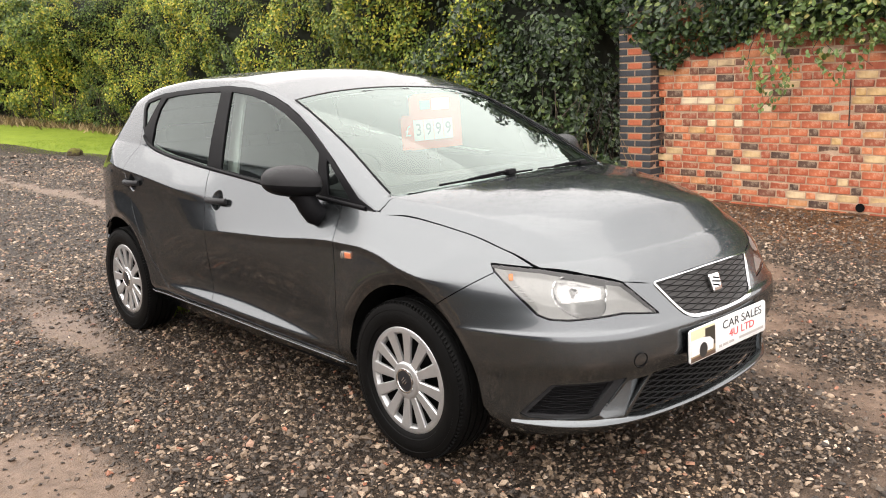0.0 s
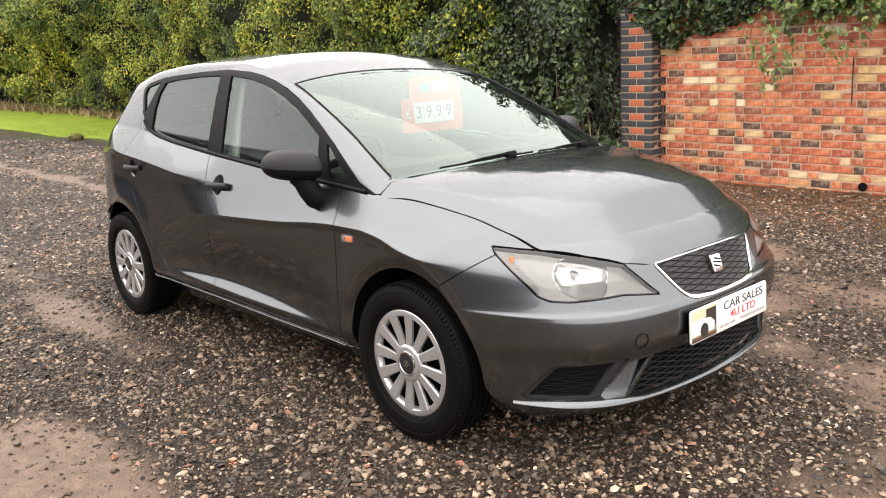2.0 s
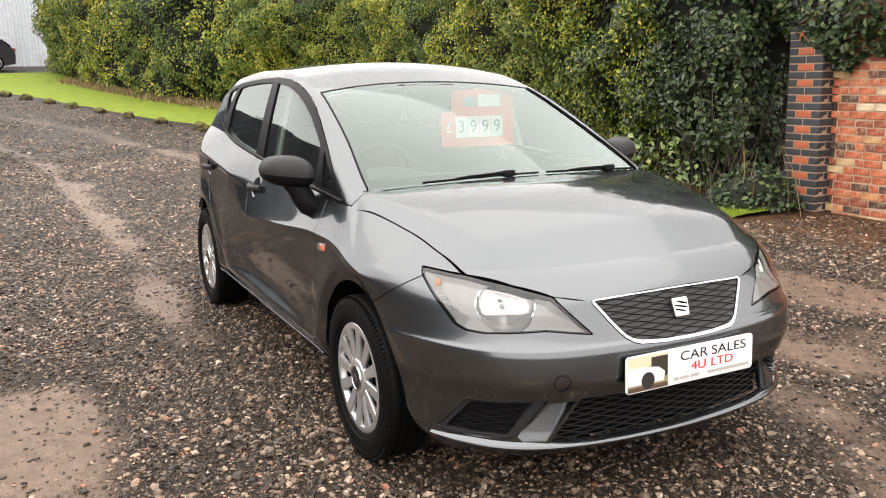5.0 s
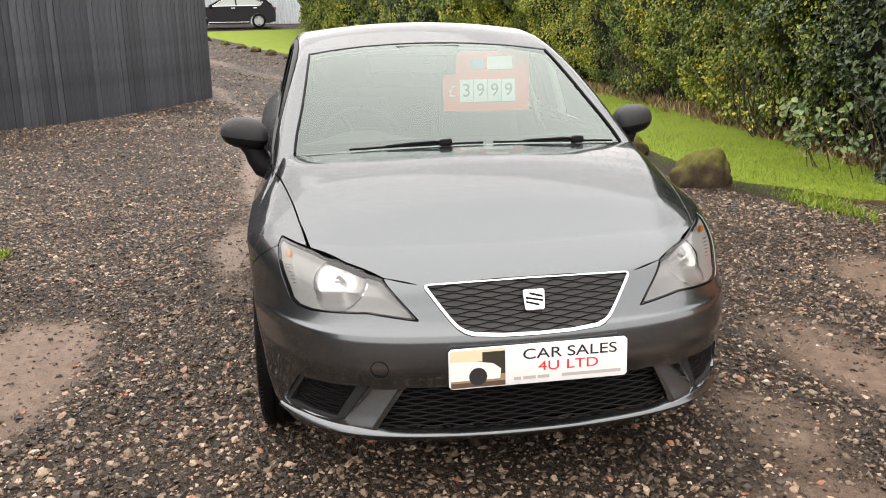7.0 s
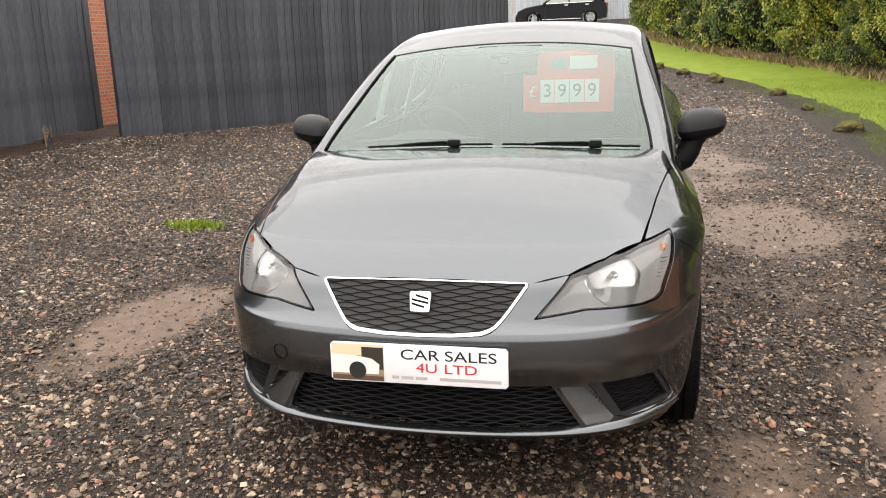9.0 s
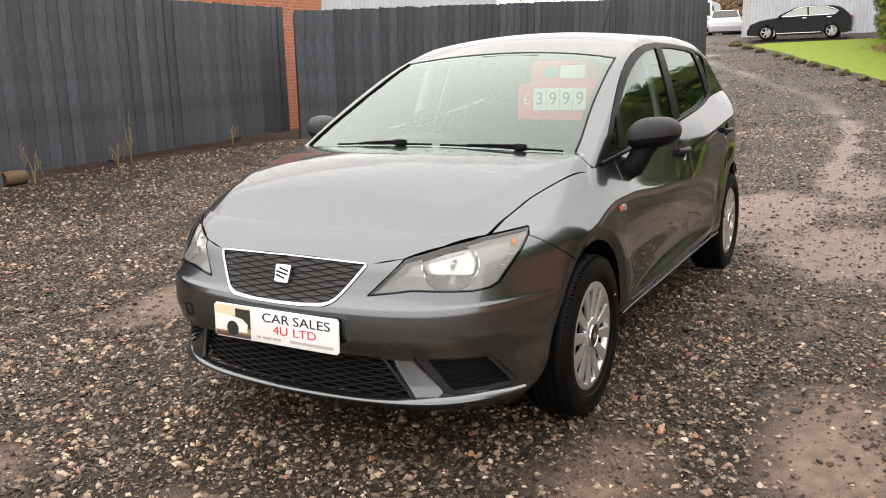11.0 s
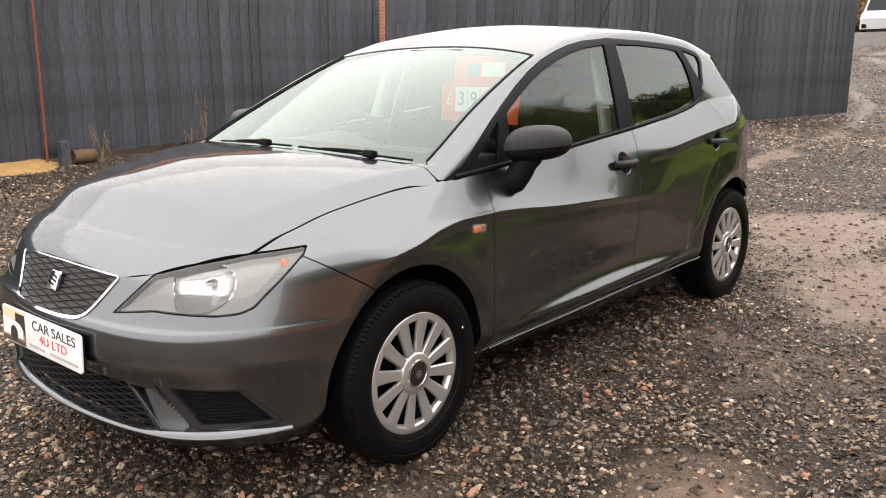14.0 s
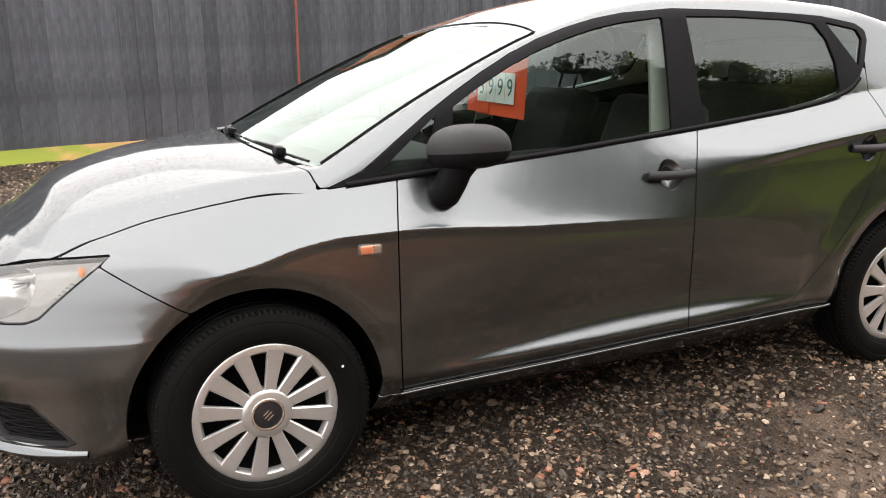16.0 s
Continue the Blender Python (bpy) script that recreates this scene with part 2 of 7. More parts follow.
def frames(normal, spin):
    """Turns whose z axis is the normal, spun about it."""
    z = normal / np.linalg.norm(normal, axis=1, keepdims=True)
    a = np.where(np.abs(z[:, 2:3]) < 0.9, np.array([[0, 0, 1.0]]), np.array([[1.0, 0, 0]]))
    x = np.cross(a, z)
    x /= np.linalg.norm(x, axis=1, keepdims=True)
    y = np.cross(z, x)
    c, s = np.cos(spin)[:, None], np.sin(spin)[:, None]
    return np.stack([x * c + y * s, y * c - x * s, z], 2)


def scattered(template, tris, places, turns, sizes):
    sizes = sizes if sizes.ndim == 2 else sizes[:, None]
    v = np.einsum("nij,nkj->nki", turns, template[None] * sizes[:, None, :]) + places[:, None, :]
    f = tris[None] + (np.arange(len(places)) * len(template))[:, None, None]
    return v.reshape(-1, 3), f.reshape(-1, tris.shape[1])


LEAF = np.array([(0, -0.5, 0), (0.33, -0.08, 0.10), (0.24, 0.24, 0.06), (0, 0.5, -0.05), (-0.24, 0.24, 0.06), (-0.33, -0.08, 0.10)], float)
LEAF_F = np.array([(0, 1, 2), (0, 2, 3), (0, 3, 4), (0, 4, 5)])
SMALL_LEAF = np.array([(0, -0.5, 0), (0.34, 0.0, 0.10), (0, 0.5, -0.04), (-0.34, 0.0, 0.10)], float)
SMALL_LEAF_F = np.array([(0, 1, 2), (0, 2, 3)])


def wander(x, y, z, f, seed=0.0):
    """A cheap smooth field between about -1 and 1."""
    return (np.sin(x * f + 1.3 * seed + 1.7 * np.sin(y * f * 0.8 + seed)) + np.sin(y * f * 1.1 + 2.1 * seed + 1.3 * np.sin(z * f * 0.9)) + np.sin(z * f * 1.2 + 0.7 * seed + 1.9 * np.sin(x * f * 0.7))) / 3


# ---- ground ----
LEAN = -0.013


def ground_h(x, y):
    u = np.clip(-np.asarray(x, float) - 0.5, 0, 42.5)
    return np.minimum(0.25, 0.055 * np.maximum(0, -np.asarray(y, float) - 2)) * np.clip((11 - u) / 6, 0, 1) + 0.013 * u + 0.065 * np.maximum(0, u - 14)


def ground_z(x, y):
    return float(ground_h(x, y))


def mud_at(x, y):
    """How bare and muddy the yard is, 0 to 1: wheel tracks and worn hollows."""
    n = wander(x, y, 0 * x, 2.3, 1.0) * 0.5 + (wander(x, y, 0 * x, 6.1, 4.0) * 0.3 + wander(x, y, 0 * x, 15.0, 2.0) * 0.2) * (x > -13)
    m = np.zeros_like(x)
    for cx, cy, rx, ry in ((0.45, -1.82, 0.72, 0.30), (-1.6, 1.35, 1.5, 0.55), (-3.3, 0.75, 1.5, 0.55), (-1.2, -1.08, 0.9, 0.2), (-4.6, 1.3, 1.8, 0.4), (3.1, 0.6, 0.6, 0.9), (0.4, 2.7, 0.7, 0.35), (2.2, 2.1, 0.75, 0.35), (2.9, -1.0, 0.5, 0.4), (2.7, 1.05, 0.7, 0.5)):
        m = np.maximum(m, 1.25 - np.hypot((x - cx) / rx, (y - cy) / ry) + 0.85 * n)
    for cx, cy, rx, ry in ((1.25, 1.55, 0.6, 0.25), (1.75, 1.05, 0.5, 0.35)):
        m = np.maximum(m, 0.82 - 0.7 * np.hypot((x - cx) / rx, (y - cy) / ry) + 0.75 * n)
    mid = np.interp(-x, [0, 2, 6.5, 9, 12, 16, 20, 28], [1.7, 1.2, 1.04, 0.95, 0.7, -0.1, -1.9, -5.5])
    for off, wide in ((0.0, 0.28), (-2.2, 0.22)):
        wide = wide * (1 + np.clip((-x - 9) / 10, 0, 1))
        band = (1.0 - np.abs(y - mid - off - 0.12 * n) / wide + 0.9 * n) * np.clip((-x - 1.5) / 3, 0, 1) * (1 - 0.6 * np.clip((-x - 9) / 6, 0, 1))
        m = np.maximum(m, band)
    return np.clip(m * 1.4, 0, 1)


def stretch(lo, hi, fine_lo, fine_hi, fine, steps):
    left = fine_lo - (fine_lo - lo) * (np.linspace(1, 0, steps, endpoint=False) ** 2.2)
    right = fine_hi + (hi - fine_hi) * (np.linspace(0, 1, steps + 1)[1:] ** 2.2)
    return np.concatenate([left, np.arange(fine_lo, fine_hi, fine), right])


gx = np.concatenate([-40 - 260 * np.linspace(1, 0, 30, endpoint=False) ** 2.2, np.arange(-40, -13, 0.3), np.arange(-13, 5.5, 0.06), 5.5 + 294.5 * np.linspace(0, 1, 41)[1:] ** 2.2])
gy = stretch(-300, 300, -6.4, 5.6, 0.06, 50)
X, Y = np.meshgrid(gx, gy, indexing="ij")
ZG = ground_h(X, Y) + np.where((np.abs(X) < 14) & (np.abs(Y) < 7), 0.012 * wander(X, Y, 0 * X, 1.9) + 0.006 * wander(X, Y, 0 * X, 5.3, 2.0) - 0.014 * mud_at(X, Y), 0)
i = np.arange(X.size).reshape(X.shape)
quads = np.stack([q.ravel() for q in (i[:-1, :-1], i[1:, :-1], i[1:, 1:], i[:-1, 1:])], 1)

GRAVEL = material("wet_gravel", (0.07, 0.06, 0.055), 0.5, Specular_IOR_Level=0.22)
vec = coords(GRAVEL)
cells = node(GRAVEL, "TexVoronoi", Scale=75.0)
small = node(GRAVEL, "TexVoronoi", Scale=190.0)
for q in (cells, small):
    join(GRAVEL, vec, q.inputs["Vector"])
broad = noise_at(GRAVEL, 0.9, 6, vec)
tone = ramp(GRAVEL, cells.outputs["Color"], (0.0, (0.007, 0.006, 0.005)), (0.5, (0.030, 0.023, 0.018)), (0.85, (0.090, 0.067, 0.049)), (1.0, (0.24, 0.185, 0.14)))
tone2 = ramp(GRAVEL, small.outputs["Color"], (0.0, (0.005, 0.004, 0.0035)), (0.7, (0.044, 0.033, 0.025)), (1.0, (0.20, 0.152, 0.115)))
both_tones = mix(GRAVEL, 0.5, tone.outputs[0], tone2.outputs[0])
coarse = noise_at(GRAVEL, 9.0, 8, vec, 0.8)
grit = ramp(GRAVEL, coarse.outputs[0], (0.36, (0.5, 0.48, 0.46)), (0.5, (1.0, 1.0, 1.0)), (0.66, (1.75, 1.68, 1.55)))
both_tones = mix(GRAVEL, 1.0, both_tones, grit.outputs[0], "MULTIPLY")
patch = ramp(GRAVEL, broad.outputs[0], (0.35, (0.65, 0.62, 0.6)), (0.65, (1.15, 1.1, 1.02)))
base = mix(GRAVEL, 1.0, both_tones, patch.outputs[0], "MULTIPLY")
attr = node(GRAVEL, "Attribute")
attr.attribute_name = "mud"
silt = noise_at(GRAVEL, 14, 6, vec)
mudtone = ramp(GRAVEL, silt.outputs[0], (0.3, (0.12, 0.080, 0.056)), (0.7, (0.25, 0.175, 0.127)))
cover = node(GRAVEL, "MapRange", From_Min=0.2, From_Max=0.9, To_Max=0.8)
join(GRAVEL, attr.outputs["Fac"], cover.inputs["Value"])
base = mix(GRAVEL, cover.outputs[0], base, mudtone.outputs[0])
pea = node(GRAVEL, "Attribute")
pea.attribute_name = "pea"
base = mix(GRAVEL, pea.outputs["Fac"], base, mix(GRAVEL, 1.0, base, (3.2, 2.1, 1.15), "MULTIPLY"))
join(GRAVEL, base, shader(GRAVEL).inputs["Base Color"])
shine = node(GRAVEL, "MapRange", To_Min=0.48, To_Max=0.36)
join(GRAVEL, cover.outputs[0], shine.inputs["Value"])
join(GRAVEL, shine.outputs[0], shader(GRAVEL).inputs["Roughness"])
heights = node(GRAVEL, "Math")
heights.operation = "ADD"
join(GRAVEL, cells.outputs["Distance"], heights.inputs[0])
join(GRAVEL, small.outputs["Distance"], heights.inputs[1])
soft = node(GRAVEL, "MapRange", To_Min=0.9, To_Max=0.3)
join(GRAVEL, cover.outputs[0], soft.inputs["Value"])
bb = node(GRAVEL, "Bump", Distance=0.012)
bb.invert = True
join(GRAVEL, soft.outputs[0], bb.inputs["Strength"])
join(GRAVEL, heights.outputs[0], bb.inputs["Height"])
join(GRAVEL, bb.outputs[0], shader(GRAVEL).inputs["Normal"])

ground = fast_mesh("ground", np.stack([X.ravel(), Y.ravel(), ZG.ravel()], 1), quads, GRAVEL, smooth=True)
for nm, val in (("mud", np.where((np.abs(X) < 30) & (np.abs(Y) < 8), mud_at(X, Y), 0.0)), ("pea", np.clip((Y - 3.5 + 0.25 * wander(X, Y, 0 * X, 2.0)) / 0.7, 0, 1) * np.clip((X + 2.2) / 0.8, 0, 1))):
    at = ground.data.attributes.new(nm, "FLOAT", "POINT")
    at.data.foreach_set("value", val.ravel().astype(np.float32))
tagged(ground, "wet dark gravel yard with muddy wheel tracks", "ground", kind="structure")

# loose stones
STONE = material("loose_stone", (0.1, 0.09, 0.08), 0.4, Specular_IOR_Level=0.3)
sr = island_random(STONE)
tones = ramp(STONE, sr, (0.0, (0.024, 0.021, 0.019)), (0.36, (0.065, 0.055, 0.047)), (0.64, (0.148, 0.121, 0.098)), (0.84, (0.25, 0.207, 0.167)), (0.925, (0.40, 0.345, 0.285)), (0.955, (0.30, 0.13, 0.085)), (0.97, (0.34, 0.30, 0.265)), (1.0, (0.56, 0.51, 0.45)))
speck = noise_at(STONE, 160, 3)
zone, zone2 = noise_at(STONE, 0.7, 5), noise_at(STONE, 4.0, 4)
wash = ramp(STONE, zone.outputs[0], (0.36, (0.82, 0.73, 0.67)), (0.6, (1.27, 1.18, 1.09)), (0.72, (1.42, 1.27, 1.11)))
wash2 = ramp(STONE, zone2.outputs[0], (0.35, (0.62, 0.60, 0.58)), (0.65, (1.15, 1.1, 1.02)))
dull = ramp(STONE, speck.outputs[0], (0.3, (0.7,) * 3), (0.7, (1.2,) * 3))
washed = mix(STONE, 1.0, mix(STONE, 1.0, tones.outputs[0], wash.outputs[0], "MULTIPLY"), wash2.outputs[0], "MULTIPLY")
join(STONE, mix(STONE, 1.0, washed, dull.outputs[0], "MULTIPLY"), shader(STONE).inputs["Base Color"])
CHIP = np.array([(1, 0.1, -0.35), (0.15, 1, -0.35), (-1, -0.1, -0.35), (0, -1, -0.35), (0.2, 0.1, 0.85)], float)
CHIP_F = np.array([(0, 1, 4), (1, 2, 4), (2, 3, 4), (3, 0, 4)])
LUMP = np.array([(1, 0.15, -0.4), (0.1, 1, -0.4), (-1, -0.1, -0.4), (-0.05, -1, -0.4), (0.62, 0.30, 0.5), (-0.22, 0.66, 0.62), (-0.62, -0.20, 0.45), (0.16, -0.62, 0.55)], float)
LUMP_F = np.array([(0, 1, 4), (1, 5, 4), (1, 2, 5), (2, 6, 5), (2, 3, 6), (3, 7, 6), (3, 0, 7), (0, 4, 7), (4, 5, 6), (4, 6, 7)])
ICO = np.array([(x * s, y * t, z * u) for x, y, z in ((0, 1, 1.618), (1, 1.618, 0), (1.618, 0, 1)) for s in (1, -1) for t in (1, -1) for u in (1, -1)])
ICO = np.unique(np.round(ICO, 4), axis=0) / 1.9
from_hull = bmesh.new()
for q in ICO:
    from_hull.verts.new(q)
bmesh.ops.convex_hull(from_hull, input=from_hull.verts[:])
from_hull.verts.index_update()
ICO = np.array([q.co[:] for q in from_hull.verts])
ICO_F = np.array([[q.index for q in f.verts] for f in from_hull.faces])
from_hull.free()


def stones(name, n, x0, x1, y0, y1, smin, smax_, tpl, tri, seed, label):
    g = np.random.default_rng(seed)
    x, y = g.uniform(x0, x1, n), g.uniform(y0, y1, n)
    xj, yj = x + g.normal(0, 0.4, n), y + g.normal(0, 0.4, n)
    near = (xj > -3.2) & (xj < 4.5) & (yj > -4.2) & (yj < 3.5)
    if smin < 0.008:
        x, y = xj, yj
    keep = (g.random(n) > mud_at(x, y) * 0.88) & ~(near & (smin == 0.008)) & (y < np.interp(-x, [1.0, 1.7, 3, 5, 13, 15.4, 17.5, 19.5, 22.2, 24.4, 26.5, 30, 34.5, 44], [9, 3.3, 2.85, 2.8, 2.8, 2.3, 1.4, 0.6, -0.5, -1.4, -2.2, -3.7, -5.6, -6.2]))
    x, y = x[keep], y[keep]
    s = smin + (smax_ - smin) * g.random(len(x)) ** 2.6
    z = ground_h(x, y) + 0.012 * wander(x, y, 0 * x, 1.9) + 0.006 * wander(x, y, 0 * x, 5.3, 2.0) - 0.014 * mud_at(x, y)
    sz = np.stack([s * g.uniform(0.8, 1.5, len(s)), s * g.uniform(0.7, 1.1, len(s)), s * g.uniform(0.4, 0.75, len(s))], 1)
    nrm = np.stack([g.normal(0, 0.35, len(s)), g.normal(0, 0.35, len(s)), np.ones(len(s))], 1)
    v, f = scattered(tpl, tri, np.stack([x, y, z + sz[:, 2] * 0.35], 1), frames(nrm, g.uniform(0, 6.28, len(s))), sz)
    v = v + g.normal(0, 0.0016, v.shape)
    tagged(fast_mesh(name, v, f, STONE, smooth=False), label, "gravel", kind="stuff")


stones("gravel", 210000, -3.4, 4.6, -4.4, 3.7, 0.004, 0.0105, CHIP, CHIP_F, 1, "fine wet gravel chippings, grey, brown and pale")
stones("gravel", 76000, -3.4, 4.6, -4.4, 3.7, 0.0075, 0.0195, LUMP, LUMP_F, 5, "loose wet gravel stones, dark grey, buff and brick red")
stones("gravel", 185000, -11.0, 9.0, -6.3, 5.2, 0.008, 0.022, CHIP, CHIP_F, 2, "loose wet gravel chippings, grey, brown and pale")
stones("gravel", 70000, -44.0, -8.5, -7.0, 3.0, 0.013, 0.038, CHIP, CHIP_F, 4, "loose gravel on the drive")
stones("pebbles", 4200, -6.0, 4.6, -6.2, 4.6, 0.009, 0.025, ICO, ICO_F, 3, "scattered larger pebbles on the gravel")

# ---- the car's outer skin: one smooth closed form, cut into panels ----
def spline(*keys):
    """A smooth curve through (x, y) keys in rising order of x."""
    kx, ky = np.array([k[0] for k in keys], float), np.array([k[1] for k in keys], float)
    d = np.diff(ky) / np.diff(kx)
    m = np.concatenate([[d[0]], np.where(d[1:] * d[:-1] > 0, 2 * d[1:] * d[:-1] / (d[1:] + d[:-1] + 1e-12), 0), [d[-1]]])

    def at(x):
        x = np.clip(np.asarray(x, float), kx[0], kx[-1])
        i = np.clip(np.searchsorted(kx, x) - 1, 0, len(kx) - 2)
        h = kx[i + 1] - kx[i]
        t = (x - kx[i]) / h
        return ((2 * t**3 - 3 * t**2 + 1) * ky[i] + (t**3 - 2 * t**2 + t) * h * m[i] + (3 * t**2 - 2 * t**3) * ky[i + 1] + (t**3 - t**2) * h * m[i + 1])
    return at


def smax(a, b, k):
    h = np.clip(0.5 + 0.5 * (a - b) / k, 0, 1)
    return b + (a - b) * h + k * h * (1 - h)


def step(x, a, b):
    t = np.clip((x - a) / (b - a), 0, 1)
    return t * t * (3 - 2 * t)


def softplus(x, w):
    return w * np.logaddexp(0, x / w)


BELT_Z = spline((-1.9, 1.085), (-1.4, 1.085), (-1.1, 1.07), (-0.8, 1.035), (-0.27, 0.981), (0.39, 0.934), (0.97, 0.898), (1.4, 0.87), (1.9, 0.85))
BELT_Y = spline((-1.9, 0.66), (-1.4, 0.698), (-1.0, 0.704), (-0.28, 0.715), (0.3, 0.727), (0.85, 0.728), (1.4, 0.72), (1.9, 0.70))
WIDE_Y = spline((-1.9, 0.755), (-1.5, 0.80), (-1.1, 0.817), (0.0, 0.819), (0.85, 0.810), (1.3, 0.812), (1.9, 0.80))
CREASE_Z = spline((-0.9, 0.66), (-0.5, 0.68), (-0.2, 0.70), (0.0, 0.715), (0.19, 0.727), (0.42, 0.74), (0.85, 0.772), (1.0, 0.772), (1.12, 0.760), (1.26, 0.725), (1.4, 0.705), (1.9, 0.69))
FRONT_P = spline((-0.9, 1.4), (-0.2, 1.1), (0.05, 0.95), (0.3, 0.87), (0.6, 0.86), (1.0, 0.92), (1.9, 1.0))
HAUNCH_Z = spline((-1.9, 1.0), (-1.35, 0.972), (-1.08, 0.944), (-0.74, 0.912), (-0.43, 0.872), (-0.2, 0.84), (0.2, 0.79), (0.6, 0.77))
HAUNCH_P = spline((-1.9, 1.2), (-0.8, 1.2), (-0.5, 1.4), (-0.2, 1.9), (0.6, 1.9))
LOWER_Y = spline((0.10, -0.16), (0.18, -0.11), (0.235, -0.06), (0.27, -0.03), (0.30, -0.012), (0.345, 0.004), (0.42, 0.004), (0.52, 0.010), (0.65, 0.009), (0.74, 0.007), (0.85, 0.004))
NOSE_X = spline((0.10, 1.78), (0.18, 1.93), (0.215, 2.0), (0.245, 2.025), (0.30, 2.03), (0.39, 2.043), (0.47, 2.066), (0.535, 2.062), (0.556, 2.056), (0.568, 2.044), (0.62, 2.014), (0.68, 1.983), (0.705, 1.962), (0.73, 1.932), (0.76, 1.891), (0.80, 1.84), (0.85, 1.785), (0.95, 1.70))
TAIL_X = spline((0.15, 1.88), (0.25, 1.95), (0.40, 1.995), (0.55, 1.995), (0.62, 1.965), (0.75, 1.95), (0.90, 1.93), (1.0, 1.82), (1.12, 1.67), (1.19, 1.57), (1.30, 1.45), (1.38, 1.37), (1.5, 1.2))
BONNET_Z = spline((0.7, 1.005), (1.0, 0.974), (1.1, 0.971), (1.2, 0.968), (1.32, 0.963), (1.42, 0.954), (1.5, 0.941), (1.61, 0.917), (1.71, 0.882), (1.80, 0.821), (1.885, 0.764), (1.93, 0.738), (1.964, 0.702), (2.1, 0.5))
BONNET_K = spline((1.0, 0.06), (1.21, 0.095), (1.32, 0.128), (1.42, 0.158), (1.5, 0.17), (1.61, 0.195), (1.71, 0.20), (1.8, 0.18), (1.9, 0.15), (1.96, 0.118))
CREASE_Y = spline((1.0, 0.69), (1.14, 0.665), (1.284, 0.632), (1.43, 0.597), (1.574, 0.552), (1.717, 0.506), (1.82, 0.46), (1.9, 0.38), (2.0, 0.27))
SHOULDER = spline((1.0, 1.15), (1.15, 0.85), (1.3, 0.64), (1.5, 0.42), (1.65, 0.34), (1.75, 0.32), (1.85, 0.36), (1.92, 0.30), (1.97, 0.2))
SCREEN_Z = spline((-0.4, 1.56), (0.1, 1.373), (0.35, 1.287), (0.6, 1.192), (0.85, 1.088), (1.1, 0.975), (1.5, 0.78))
ROOF_Z = spline((-2.0, 1.15), (-1.7, 1.245), (-1.5, 1.307), (-1.3, 1.362), (-1.0, 1.420), (-0.6, 1.446), (-0.25, 1.442), (0.0, 1.413), (0.12, 1.388), (0.3, 1.345), (0.8, 1.23))
FACET_Z = spline((-0.9, 0.366), (-0.07, 0.344), (0.45, 0.331), (0.9, 0.325))
ARCH = {"front": (1.256, 0.307, 0.349), "rear": (-1.237, 0.315, 0.348)}


def side_y(x, z):
    bz, by, wy = BELT_Z(x), BELT_Y(x), WIDE_Y(x)
    w = step(x, -0.55, 0.0)
    y = 0
    for cz, p, k in ((CREASE_Z(x), FRONT_P(x), w), (HAUNCH_Z(x), HAUNCH_P(x), 1 - w)):
        t = np.clip((bz - z) / np.maximum(bz - cz, 0.02), 0, 1)
        low = np.where(z < cz, LOWER_Y(np.minimum(z, 0.85)) - LOWER_Y(np.minimum(cz, 0.85)), 0) - 0.007 * step(cz - z, -0.004, 0.034)
        y = y + k * (by + (wy - by) * (1 - (1 - t) ** p) + low)
    tall = 0.046 * np.clip(1 - ((x - 0.06) / 0.76) ** 2, 0, 1)
    y = y - 0.70 * (softplus(z - FACET_Z(x), 0.004) - softplus(z - FACET_Z(x) - tall, 0.006)) * (1 - step(z, 0.42, 0.68))
    w = np.maximum(z - bz, 0)
    y = y - (0.23 + 0.16 * step(-x, 0.95, 1.45)) * w - 0.16 * w * w
    for ax, az, ar in ARCH.values():
        r = np.hypot(x - ax, z - az)
        y = y + (0.010 if ax > 0 else 0.016) * (1 - step(r, ar + 0.045, ar + 0.19)) * step(z, 0.2, 0.4) * (1 - step(z, 0.7, 0.86))
        y = y - 0.36 * softplus(ar + 0.045 - r, 0.003) * step(z, 0.2, 0.3)
    return y


def top_z(x, y):
    y = np.abs(y)
    hood = BONNET_Z(x) - BONNET_K(x) * y**2 - SHOULDER(x) * softplus(y - CREASE_Y(x), 0.007 + 0.012 * step(x, 1.7, 1.85))
    screen = SCREEN_Z(x + (0.04 + 0.24 * np.clip((x - 0.2) / 0.8, 0, 1.2)) * y**2) - 0.02 * y**2
    roof = ROOF_Z(x) - 0.13 * y**2
    return np.maximum(hood, -smax(-screen, -roof, 0.03))


def skin(x, y, z):
    """Below 0 inside the car, 0 on its skin."""
    a = np.abs(y)
    bow = 0.23 * a**2 + 1.47 * a**6.3
    f = smax(a - side_y(x, z), (z - top_z(x, y)) * np.where(x > 1.05, 0.85, 0.9), 0.055 - 0.02 * step(x, 0.9, 1.2))
    f = smax(f, (x - NOSE_X(z) + bow) * 0.8, 0.035)
    f = smax(f, (-x - TAIL_X(z) + 0.25 * a**2 + 2.5 * a**8) * 0.8, 0.05)
    return np.maximum(f, 0.17 - z)


